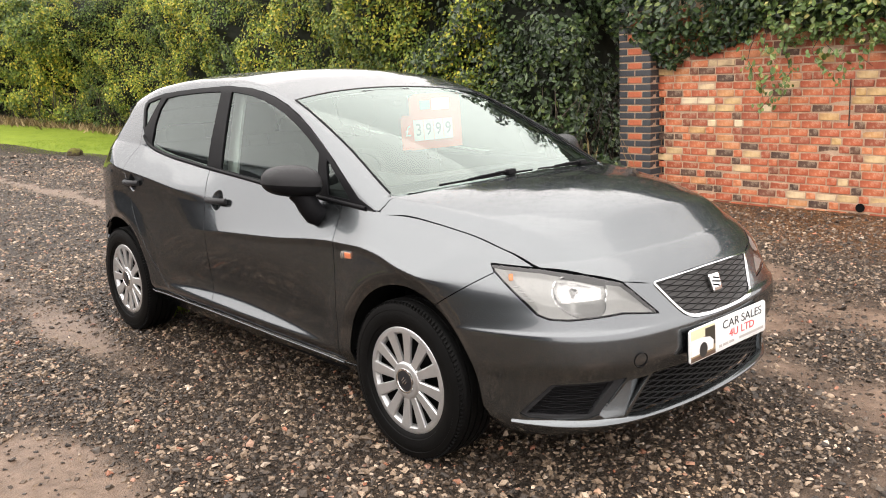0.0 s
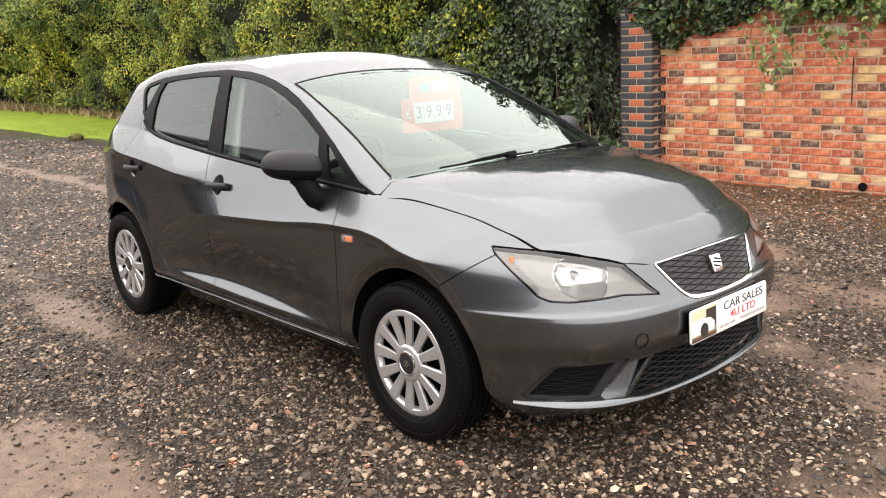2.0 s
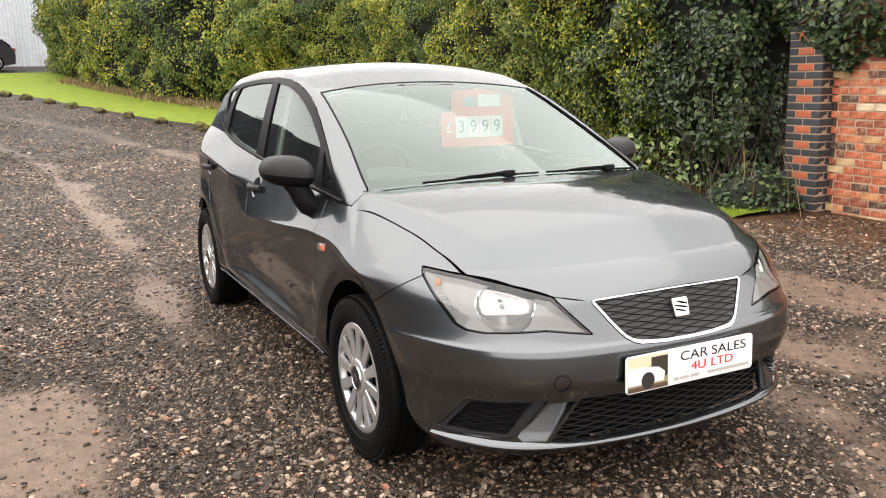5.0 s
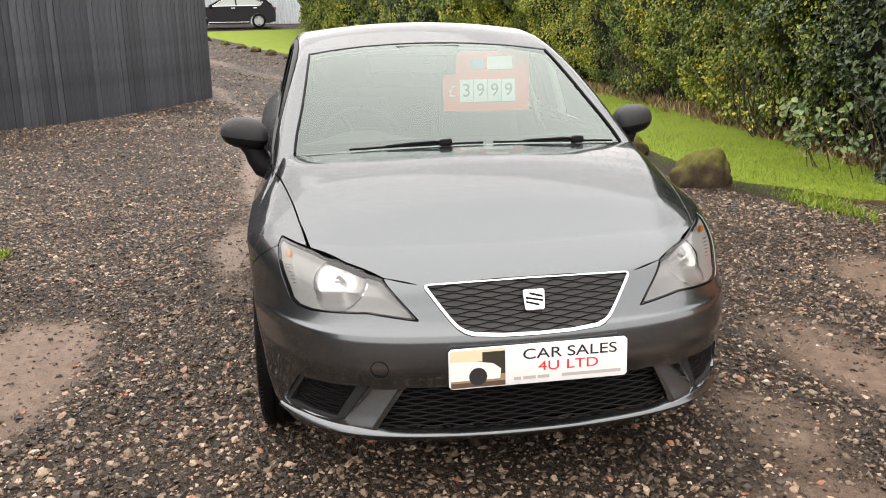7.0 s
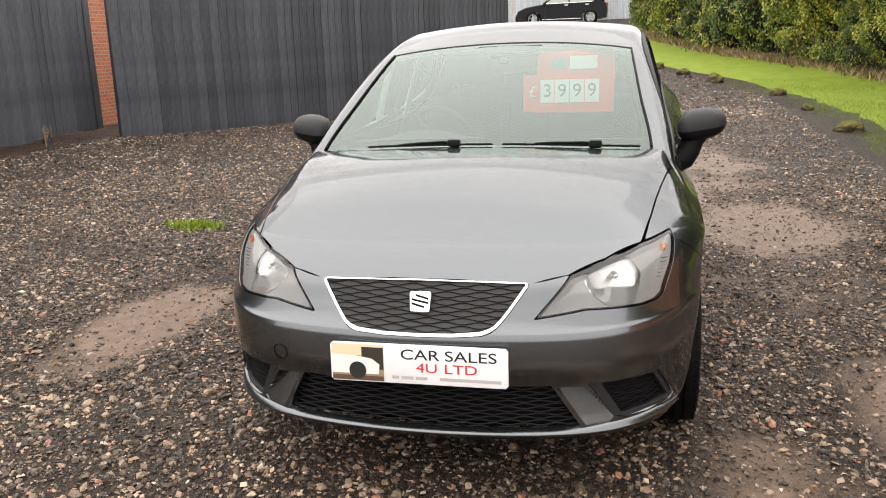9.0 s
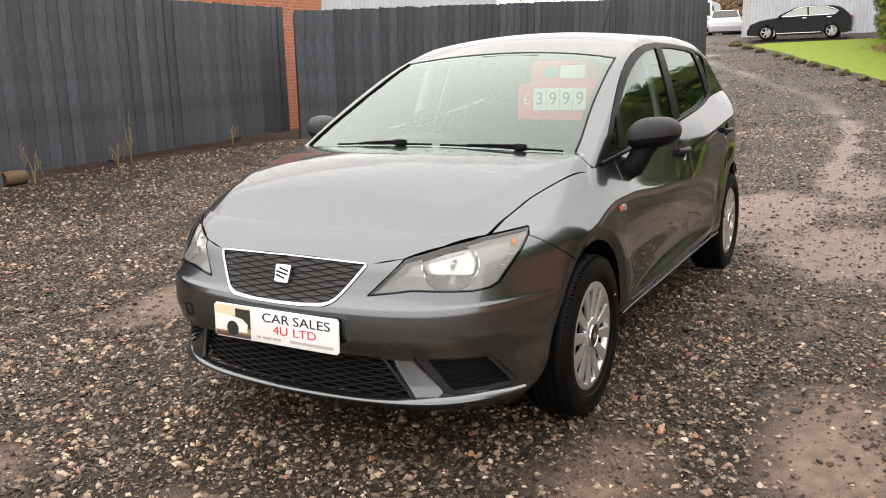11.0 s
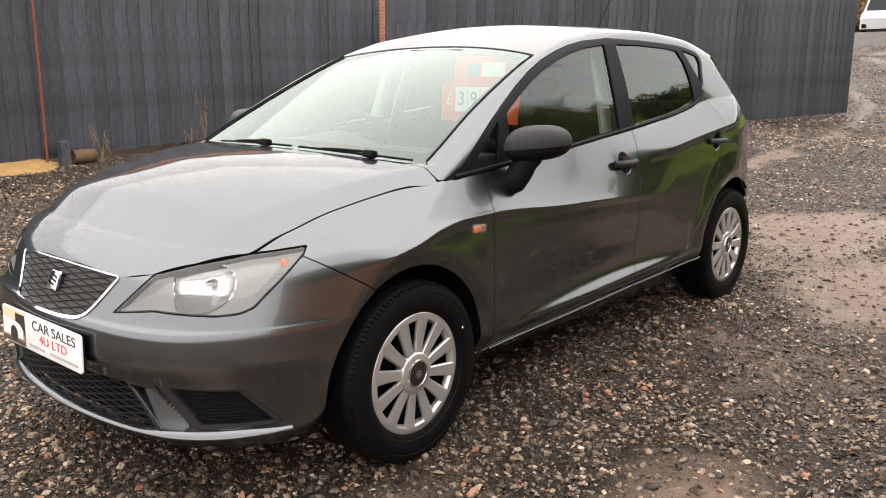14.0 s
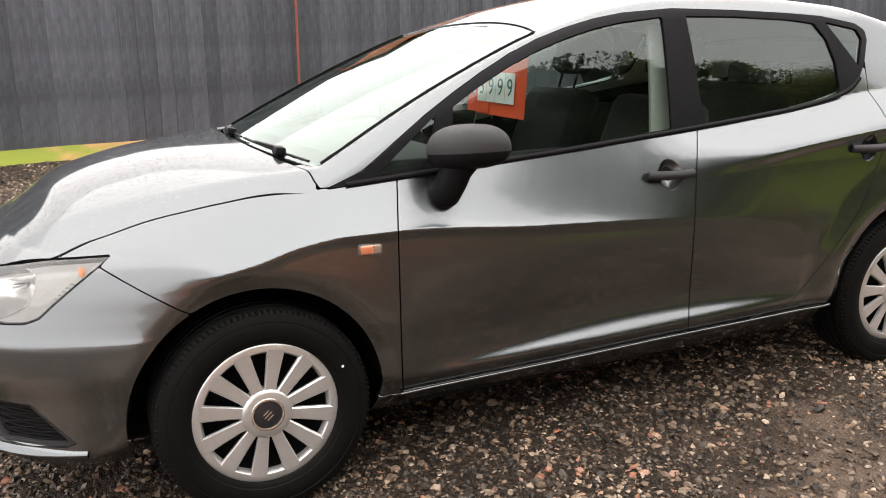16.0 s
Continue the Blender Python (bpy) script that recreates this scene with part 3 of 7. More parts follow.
def meet(o, d, far=2.6):
    """Where the rays from inside points o along d leave the skin, and the skin's normals there."""
    lo, hi = np.zeros(len(o)), np.full(len(o), far)
    for _ in range(26):
        mid = (lo + hi) / 2
        p = o + d * mid[:, None]
        out = skin(p[:, 0], p[:, 1], p[:, 2]) > 0
        hi, lo = np.where(out, mid, hi), np.where(out, lo, mid)
    p = o + d * ((lo + hi) / 2)[:, None]
    e, n = 0.0025, np.zeros_like(p)
    for k in range(3):
        s = np.zeros(3)
        s[k] = e
        a, b = p + s, p - s
        n[:, k] = skin(a[:, 0], a[:, 1], a[:, 2]) - skin(b[:, 0], b[:, 1], b[:, 2])
    return p, n / np.maximum(np.linalg.norm(n, axis=1, keepdims=True), 1e-9)

# ---- cutting the skin into panels ----
def polygon_distance(px, py, poly):
    """Signed distance to a closed outline: below 0 inside."""
    d, inside = np.full(px.shape, 1e9), np.zeros(px.shape, bool)
    for (ax, ay), (bx, by) in zip(poly, poly[1:] + poly[:1]):
        ex, ey, wx, wy = bx - ax, by - ay, px - ax, py - ay
        t = np.clip((wx * ex + wy * ey) / (ex * ex + ey * ey + 1e-12), 0, 1)
        d = np.minimum(d, np.hypot(wx - ex * t, wy - ey * t))
        if ay != by:
            inside ^= ((ay > py) != (by > py)) & (px < (bx - ax) * (py - ay) / (by - ay) + ax)
    return np.where(inside, -d, d)


def clip(v, t, f):
    """Keep the part of a triangle sheet where the field f is above 0. v holds place and normal, a row a vertex."""
    inside = f[t] > 0
    count = inside.sum(1)
    out, extra = [t[count == 3]], []
    for n in (1, 2):
        tri, ins = t[count == n], inside[count == n]
        if not len(tri):
            continue
        lone = np.argmax(ins if n == 1 else ~ins, axis=1)
        a, b, c = (tri[np.arange(len(tri)), (lone + k) % 3] for k in range(3))
        ids = []
        for q in (b, c):
            s = f[a] / (f[a] - f[q])
            ids.append((a, q, s))
        base = len(v) + sum(len(e) for e in extra)
        k = np.arange(len(tri))
        for a_, q, s in ids:
            extra.append(v[a_] * (1 - s[:, None]) + v[q] * s[:, None])
        ab, ac = base + k, base + len(tri) + k
        out += [np.stack([a, ab, ac], 1)] if n == 1 else [np.stack([b, c, ac], 1), np.stack([b, ac, ab], 1)]
    v = np.concatenate([v] + extra) if extra else v
    t = np.concatenate(out)
    key = np.round(v[:, :3], 6)
    used, back = np.unique(t, return_inverse=True)
    v, key, t = v[used], key[used], back.reshape(-1, 3)
    _, first, back = np.unique(key, axis=0, return_index=True, return_inverse=True)
    t = back.reshape(-1)[t]
    t = t[(t[:, 0] != t[:, 1]) & (t[:, 1] != t[:, 2]) & (t[:, 0] != t[:, 2])]
    return v[first], t


def sheet(origin, way, nu, nv):
    p, n = meet(origin, way)
    i = np.arange(nu * nv).reshape(nu, nv)
    a, b, c, d = (q.ravel() for q in (i[:-1, :-1], i[1:, :-1], i[1:, 1:], i[:-1, 1:]))
    t = np.concatenate([np.stack([a, b, c], 1), np.stack([a, c, d], 1)])
    q = p[t]
    flip = (np.cross(q[:, 1] - q[:, 0], q[:, 2] - q[:, 0]) * n[t[:, 0]]).sum(1) < 0
    t[flip] = t[flip][:, ::-1]
    return np.concatenate([p, n], 1), t


def panel(name, s, fields, mat, parent, depth=0.012, inset=0.0, mirror=False, both=False, label="", open_middle=True):
    """Cut a panel out of a sheet by fields, roll its rim inwards, and link it."""
    v, t = s
    for g in fields:
        f = g(v[:, 0], v[:, 1], v[:, 2])
        v, t = clip(v, t, f)
    n = v[:, 3:] / np.maximum(np.linalg.norm(v[:, 3:], axis=1, keepdims=True), 1e-9)
    p = v[:, :3] - n * inset
    if depth:
        e = np.concatenate([t[:, [0, 1]], t[:, [1, 2]], t[:, [2, 0]]])
        key = np.sort(e, 1)
        _, idx, cnt = np.unique(key[:, 0] * (len(p) + 1) + key[:, 1], return_index=True, return_counts=True)
        rim = e[idx[cnt == 1]]
        if open_middle:
            rim = rim[~((np.abs(p[rim[:, 0], 1]) < 1e-4) & (np.abs(p[rim[:, 1], 1]) < 1e-4))]
        k = len(p)
        a, b = rim[:, 0], rim[:, 1]
        m = len(rim)
        mid = 0.35
        edge = np.concatenate([p[a], p[b], p[a] - n[a] * depth, p[b] - n[b] * depth])
        side = np.cross(p[b] - p[a], n[a])
        side /= np.maximum(np.linalg.norm(side, axis=1, keepdims=True), 1e-9)
        nr = np.concatenate([n[a] * mid + side, n[b] * mid + side, side, side])
        nr /= np.linalg.norm(nr, axis=1, keepdims=True)
        j = np.arange(m)
        rt = np.concatenate([np.stack([k + j, k + 2 * m + j, k + m + j], 1), np.stack([k + m + j, k + 2 * m + j, k + 3 * m + j], 1)])
        p, n, t = np.concatenate([p, edge]), np.concatenate([n, nr]), np.concatenate([t, rt])
    w = np.array([1, -1, 1])
    if both:
        p, n, t = np.concatenate([p, p * w]), np.concatenate([n, n * w]), np.concatenate([t, t[:, ::-1] + len(p)])
    elif mirror:
        p, n, t = p * w, n * w, t[:, ::-1]
    return mesh_object(name, p, t, mat, parent, n, label)


def tunnel(x0, x1, nx, a0, a1, na):
    """Rays out of the middle of each cross-section."""
    x, a = np.meshgrid(np.linspace(x0, x1, nx), np.radians(np.linspace(a0, a1, na)), indexing="ij")
    x, a = x.ravel(), a.ravel()
    zero = np.zeros_like(x)
    return sheet(np.stack([x, zero, zero + 0.6], 1), np.stack([zero, np.cos(a), np.sin(a)], 1), nx, na)


def fan(cx, sign, a0, a1, na, z0, z1, nz):
    """Level rays out of an upright axis, over the nose or the tail."""
    a, z = np.meshgrid(np.radians(np.linspace(a0, a1, na)), np.linspace(z0, z1, nz), indexing="ij")
    a, z = a.ravel(), z.ravel()
    zero = np.zeros_like(a)
    return sheet(np.stack([zero + cx, zero, z], 1), np.stack([sign * np.cos(a), np.sin(a), zero], 1), na, nz)


def lid(x0, x1, nx, y0, y1, ny, z):
    """Upright rays under the bonnet or the windscreen."""
    x, y = np.meshgrid(np.linspace(x0, x1, nx), np.linspace(y0, y1, ny), indexing="ij")
    x, y = x.ravel(), y.ravel()
    zero = np.zeros_like(x)
    return sheet(np.stack([x, y, zero + z], 1), np.stack([zero, zero, zero + 1], 1), nx, ny)


GAP = 0.0022
DLO = [(1.023, 0.893), (0.918, 0.932), (0.807, 1.008), (0.71, 1.072), (0.609, 1.131), (0.506, 1.186), (0.397, 1.238), (0.29, 1.28), (0.18, 1.314), (0.071, 1.340), (-0.038, 1.357), (-0.236, 1.370), (-0.503, 1.363), (-0.755, 1.350), (-0.891, 1.340), (-1.06, 1.312), (-1.105, 1.288), (-1.110, 1.255), (-1.075, 1.17), (-1.03, 1.105), (-0.956, 1.066), (-0.84, 1.040), (-0.702, 1.02), (-0.441, 0.995), (-0.195, 0.975), (0.037, 0.958), (0.253, 0.942), (0.443, 0.929), (0.82, 0.906)]
PANES = {
    "front_quarter_window": [(0.871, 0.924), (0.722, 0.932), (0.674, 1.075)],
    "front_door_window": [(0.619, 1.092), (0.518, 1.150), (0.414, 1.202), (0.309, 1.245), (0.201, 1.280), (0.091, 1.308), (-0.022, 1.328), (-0.185, 1.343), (-0.163, 0.987), (0.035, 0.973), (0.251, 0.956), (0.442, 0.942), (0.645, 0.930)],
    "rear_door_window": [(-0.283, 1.345), (-0.495, 1.342), (-0.75, 1.328), (-0.85, 1.316), (-0.901, 1.258), (-0.929, 1.18), (-0.938, 1.09), (-0.93, 1.069), (-0.9, 1.060), (-0.704, 1.033), (-0.441, 1.008), (-0.30, 0.994)],
    "rear_quarter_window": [(-0.905, 1.320), (-1.060, 1.292), (-1.083, 1.258), (-1.045, 1.16)],
}
dlo_low = spline((-1.2, 1.21), (-1.075, 1.16), (-1.03, 1.105), (-0.956, 1.066), (-0.84, 1.040), (-0.702, 1.02), (-0.441, 0.995), (-0.195, 0.975), (0.037, 0.958), (0.253, 0.942), (0.443, 0.929), (0.82, 0.906), (1.023, 0.893))
sill_z = spline((-0.9, 0.306), (-0.58, 0.302), (-0.07, 0.296), (0.43, 0.284), (0.9, 0.277))
door_back = spline((0.30, -0.50), (0.32, -0.547), (0.336, -0.644), (0.381, -0.709), (0.521, -0.837), (0.707, -0.982), (0.858, -1.055), (0.946, -1.075), (1.05, -1.08), (1.13, -1.08))
seam_y = spline((1.0, 0.727), (1.175, 0.702), (1.394, 0.668), (1.607, 0.638), (1.739, 0.613), (1.845, 0.515), (1.922, 0.415), (1.960, 0.30))
nose_edge = spline((0, 0.697), (8.8, 0.693), (17.2, 0.685), (24.2, 0.702), (31.4, 0.733), (39.8, 0.756), (46, 0.7625), (50, 0.776), (90, 0.776))
screen_y = spline((0.1, 0.538), (0.24, 0.55), (0.70, 0.60), (0.99, 0.643), (1.1, 0.65))
tail_edge = spline((0.2, -1.50), (0.62, -1.54), (0.72, -1.56), (0.95, -1.58), (1.05, -1.52), (1.19, -1.40), (1.30, -1.31), (1.38, -1.26))
lamp_top = spline((0, 0.69), (24.6, 0.703), (31.5, 0.733), (39.8, 0.757), (49.4, 0.767), (60, 0.78), (90, 0.79))
HEADLAMP = [(18.0, 0.592), (24.6, 0.703), (31.5, 0.733), (39.8, 0.757), (49.6, 0.769), (48.9, 0.748), (42.9, 0.650), (41.2, 0.620), (39.2, 0.607), (36.0, 0.603), (30.0, 0.608), (26.0, 0.611)]
FOG = [(25.8, 0.402), (39.0, 0.393), (44.6, 0.284), (43, 0.272), (32.5, 0.272), (30.6, 0.282)]
GRILLE = [(0.0, 0.692), (0.15, 0.690), (0.296, 0.686), (0.304, 0.682), (0.304, 0.674), (0.262, 0.616), (0.240, 0.588), (0.224, 0.571), (0.206, 0.560), (0.182, 0.553), (0.10, 0.548), (0.0, 0.547)]
GRILLE = GRILLE + [(-y, z) for y, z in GRILLE[-2:0:-1]]
VANE = [(0.390, 0.393), (0.468, 0.389), (0.545, 0.280), (0.528, 0.262), (0.474, 0.258)]
INTAKE = [(-0.372, 0.398), (0.372, 0.398), (0.458, 0.252), (0.3, 0.243), (0, 0.239), (-0.3, 0.243), (-0.458, 0.252)]


def nose_angle(x, y):
    return np.degrees(np.arctan2(np.abs(y), x - 1.0))


def in_arch(which, grow=0.0):
    ax, az, ar = ARCH[which]
    return lambda x, y, z: np.hypot(x - ax, z - az) - ar - grow


def lean(y):
    return np.clip(0.82 - np.abs(y), 0, 1)


HANDLES = {"front": (-0.118, 0.846), "rear": (-0.985, 0.877)}


def recess(which):
    hx, hz = HANDLES[which]
    return lambda x, y, z: (np.hypot((x - hx) / 0.044, (z - hz) / 0.048) - 1) * 0.045


def front_door_field(x, y, z):
    f = np.minimum(0.855 - 0.4 * lean(y) - x, x + 0.19 + 0.75 * lean(y))
    f = np.minimum(f, np.minimum(z - sill_z(x), polygon_distance(x, z, DLO)))
    return np.minimum(f, dlo_low(x) + 0.015 - z)


def rear_door_field(x, y, z):
    f = np.minimum(-0.19 - 0.75 * lean(y) - x, x - door_back(z))
    f = np.minimum(f, np.minimum(z - sill_z(x), polygon_distance(x, z, DLO)))
    return np.minimum(f, dlo_low(x) + 0.015 - z)


def lamp_field(x, y, z):
    return np.minimum(0.05, polygon_distance(np.radians(nose_angle(x, y)), z, [(radians(a), h) for a, h in HEADLAMP]))


def wing_field(x, y, z):
    f = np.minimum(x - 0.855 + 0.4 * lean(y), in_arch("front")(x, y, z))
    f = np.minimum(f, np.where(x < 1.79, np.abs(y) - seam_y(x), -0.05))
    th = nose_angle(x, y)
    f = np.minimum(f, np.where(x > 1.4, np.maximum(z - lamp_top(th), 0.015 * (th - 48.6)), 0.05))
    f = np.minimum(f, np.where(x > 1.4, lamp_field(x, y, z), 0.05))
    f = np.minimum(f, np.where(th > 48, -0.546 * (x - 1.613) + 0.838 * (z - 0.738), 0.05))
    f = np.minimum(f, np.minimum(z - np.where(x < 0.93, sill_z(np.minimum(x, 0.9)) - 0.008, 0.2), polygon_distance(x, z, DLO)))
    return np.minimum(f, np.where(x < 1.042, dlo_low(np.minimum(x, 1.02)) + 0.004 - z, 0.05))


def screen_field(x, y, z):
    a = np.abs(y)
    f = np.minimum(screen_y(x) - a, x - 0.190 - 0.07 * (a / 0.54) ** 2)
    return np.where(z > 0.9, np.minimum(f, 1.128 - 0.22 * a * a - x), -1)


def bonnet_field(x, y, z):
    a = np.abs(y)
    half = [(1.140, 0.0), (1.130, 0.25), (1.105, 0.45), (1.074, 0.63), (1.044, 0.727), (1.175, 0.702), (1.394, 0.668), (1.607, 0.638), (1.735, 0.613), (1.845, 0.515), (1.922, 0.415), (1.961, 0.31), (1.969, 0.25), (1.974, 0.0)]
    return np.where(z > 0.6, -polygon_distance(x, a, half + [(1.974, -0.3), (1.140, -0.3)]), -1)


def bumper_field(x, y, z):
    th = nose_angle(x, y)
    f = np.minimum(nose_edge(th) - z, in_arch("front")(x, y, z))
    f = np.minimum(f, np.minimum(lamp_field(x, y, z), np.where(th > 46, 0.546 * (x - 1.613) - 0.838 * (z - 0.738), 0.05)))
    f = np.minimum(f, np.minimum(polygon_distance(np.radians(th), z, [(radians(a), h) for a, h in FOG]), np.where(x > 1.5, polygon_distance(y, z, INTAKE), 1)))
    f = np.minimum(f, np.where(x > 1.5, polygon_distance(np.abs(y), z, VANE), 1))
    return np.minimum(np.minimum(f, polygon_distance(y, z, GRILLE)), z - 0.205)


def shell_field(x, y, z):
    a = np.maximum(front_door_field(x, y, z), rear_door_field(x, y, z))
    f = np.minimum(-a, polygon_distance(x, z, DLO))
    f = np.minimum(f, np.where(z > 0.9, -screen_field(x, y, z), 1))
    f = np.minimum(f, in_arch("rear")(x, y, z))
    foot = np.where(np.abs(y) > 0.6, 1.074 - 0.31 * (np.abs(y) - 0.63), 1.02) - x
    front = np.maximum(np.where(z < 0.9, 0.855 - 0.4 * lean(y) - x, 0.855 - x), np.minimum(foot, z - dlo_low(np.minimum(x, 1.02)) - 0.002))
    f = np.minimum(f, np.maximum(front, np.where(z < sill_z(np.minimum(x, 0.9)) - 0.010, 0.93 - x, -1)))
    f = np.minimum(f, in_arch("front")(x, y, z))
    return np.minimum(np.minimum(f, x - tail_edge(z)), z - 0.2)


def more(f, by):
    return lambda x, y, z: f(x, y, z) - by


def minus(f, by=0.0):
    return lambda x, y, z: -f(x, y, z) - by


hatchback = thing("hatchback_car", "dark grey metallic five-door hatchback, wet, parked on the gravel", "car")
flank = tunnel(-1.72, 1.80, 330, -50, 90, 420)
nose = fan(1.0, 1, -66, 66, 300, 0.19, 0.80, 150)
tail = fan(-1.0, -1, -78, 78, 160, 0.2, 1.38, 110)
hood = lid(0.98, 1.985, 120, -0.78, 0.78, 160, 0.5)
front_glass = lid(0.08, 1.16, 104, -0.68, 0.68, 110, 0.8)

panel("body_shell", flank, [more(shell_field, GAP)], PAINT, hatchback, 0.014, both=True)
for mirror in (False, True):
    panel("front_wing", flank, [more(wing_field, GAP)], PAINT, hatchback, 0.012, mirror=mirror)
    for nm, fld in (("front_door", front_door_field), ("rear_door", rear_door_field)):
        door = panel(nm, flank, [more(fld, GAP), recess(nm.split("_")[0])], PAINT, hatchback, 0.008, mirror=mirror)
        hx, hz = HANDLES[nm.split("_")[0]]
        cup = panel("handle_recess", flank, [lambda x, y, z, w=nm.split("_")[0]: -recess(w)(x, y, z) + 0.001, lambda x, y, z: y - 0.3], PAINT, door, 0.0, mirror=mirror)
        for q in cup.data.vertices:
            d = max(0.0, 1 - math.hypot((q.co.x - hx) / 0.044, (q.co.z - hz) / 0.048) ** 2)
            q.co.y += 0.022 * d * (1 if mirror else -1)
        cup.data.normals_split_custom_set_from_vertices([(0, 0, 0)] * len(cup.data.vertices))
        bar = [(hx + 0.088 - 0.176 * k / 8, (float(side_y(np.array(hx), np.array(hz))) + 0.002 + 0.022 * math.sin(math.pi * k / 8) ** 0.5) * (-1 if mirror else 1), hz + 0.003 - 0.004 * k / 8) for k in range(9)]
        bm = tube(bar, 0.0145, 12)
        part("door_handle", bm, CAPS, door, "dark grained door handle", 50)

    def trim_field(x, y, z):
        f = -polygon_distance(x, z, DLO)
        for p in PANES.values():
            f = np.minimum(f, polygon_distance(x, z, p))
        return np.where(z > 0.85, f, -1)
    panel("window_trim", flank, [more(trim_field, 0.0005)], TRIM, hatchback, 0.012, inset=-0.002, mirror=mirror, label="black plastic window surround")
    for nm, p in PANES.items():
        w = panel(nm, flank, [lambda x, y, z, p=p: np.where(z > 0.85, -polygon_distance(x, z, p) + 0.004, -1)], GLASS, hatchback, 0.0, inset=0.005, mirror=mirror, label="green-tinted side glass")
        w.visible_shadow = False
    # slim bright-edged weather strip under the glass
    xs = np.linspace(0.97, -1.04, 60)
    strip = []
    for q in xs:
        z = float(dlo_low(q)) + 0.003
        strip.append((float(q), (float(side_y(np.array(q), np.array(z))) + 0.001) * (-1 if mirror else 1), z))
    part("waist_strip", tube(strip, 0.0095, 8), TRIM, hatchback, "black rubber waist strip", 60)

panel("bonnet", hood, [more(bonnet_field, GAP)], PAINT, hatchback, 0.014, open_middle=False)
panel("front_bumper", nose, [more(bumper_field, 0.0015)], PAINT, hatchback, 0.03, open_middle=False)
windscreen = panel("windscreen", front_glass, [more(screen_field, 0.003)], SCREEN, hatchback, 0.0, inset=0.004, open_middle=False, label="clear windscreen with green tint, beaded with rain")
windscreen.visible_shadow = False
for s in (1, -1):
    rim = []
    for k in range(30):
        x = 0.27 + 0.745 * k / 29
        y = float(screen_y(x)) - 0.002
        rim.append((x, s * y, float(top_z(np.array(x), np.array(y))) + 0.001))
    part("screen_seal", tube(rim, 0.0042, 8), TRIM, hatchback, "black rubber seal of the windscreen", 60)
    rim = [(x, s * (float(side_y(np.array(x), np.array(float(sill_z(x)) + 0.004))) + 0.007), float(sill_z(x)) - 0.004) for x in np.linspace(0.85, -0.86, 44)]
    part("sill_edge", tube(rim, 0.0050, 8), PAINT, hatchback, smooth=60)
panel("windscreen_border", front_glass, [more(screen_field, 0.001), lambda x, y, z: np.maximum(0.030 - screen_field(x, y, z), np.maximum(x - 1.05 + 0.20 * y * y, 0.225 + 0.07 * (y / 0.54) ** 2 - x))], TRIM, hatchback, 0.004, inset=0.007, open_middle=False, label="black printed border of the windscreen")


# tail: bumper, tailgate, rear window, lamps, spoiler
def tail_light(x, y, z):
    return np.minimum(np.minimum(z - 0.735, 0.985 - z), np.abs(y) - 0.50 - 0.25 * (0.985 - z))


def behind(x, y, z):
    return tail_edge(z) - x


panel("rear_bumper", tail, [more(behind, GAP), lambda x, y, z: 0.655 - z, more(in_arch("rear"), 0), lambda x, y, z: z - 0.215], PAINT, hatchback, 0.015, open_middle=False)
panel("tailgate", tail, [more(behind, GAP), lambda x, y, z: z - 0.660, minus(tail_light, 0.002), lambda x, y, z: np.maximum(1.02 - z, np.maximum(np.abs(y) - 0.50, z - 1.29))], PAINT, hatchback, 0.012, open_middle=False)
rw = panel("rear_window", tail, [more(behind, GAP), lambda x, y, z: np.minimum(z - 1.016, np.minimum(0.504 - np.abs(y), 1.294 - z))], GLASS, hatchback, 0, inset=0.003, open_middle=False, label="tinted tailgate glass")
rw.visible_shadow = False
for sgn in (1, -1):
    panel("tail_lamp", tail, [more(behind, GAP), more(tail_light, 0.001), lambda x, y, z, s=sgn: y * s], REDLENS, hatchback, 0.02, open_middle=False, label="red tail lamp lens")
ys = [-0.574] + list(np.linspace(-0.555, 0.555, 25)) + [0.574]
bm = bmesh.new()
rows = []
for y in ys:
    prof = []
    k = 1 - 0.55 * (abs(y) / 0.58) ** 4
    for x, dz in ((-1.20, 0.008), (-1.40, 0.016), (-1.45 - 0.14 * k, 0.002), (-1.46 - 0.14 * k, -0.020), (-1.44 - 0.09 * k, -0.055), (-1.32, -0.08)):
        prof.append(bm.verts.new((x, y, float(ROOF_Z(max(x, -1.75))) - 0.13 * y * y + dz - 0.01)))
    if abs(y) > 0.56:
        mid = sum((q.co for q in prof), Vector()) / len(prof)
        for q in prof:
            q.co = q.co.lerp(mid, 0.35)
    rows.append(prof)
for a, b in zip(rows, rows[1:]):
    for k in range(5):
        bm.faces.new((a[k], a[k + 1], b[k + 1], b[k]))
bm.faces.new(rows[0])
bm.faces.new(rows[-1])
part("roof_spoiler", bm, PAINT, hatchback, smooth=40)

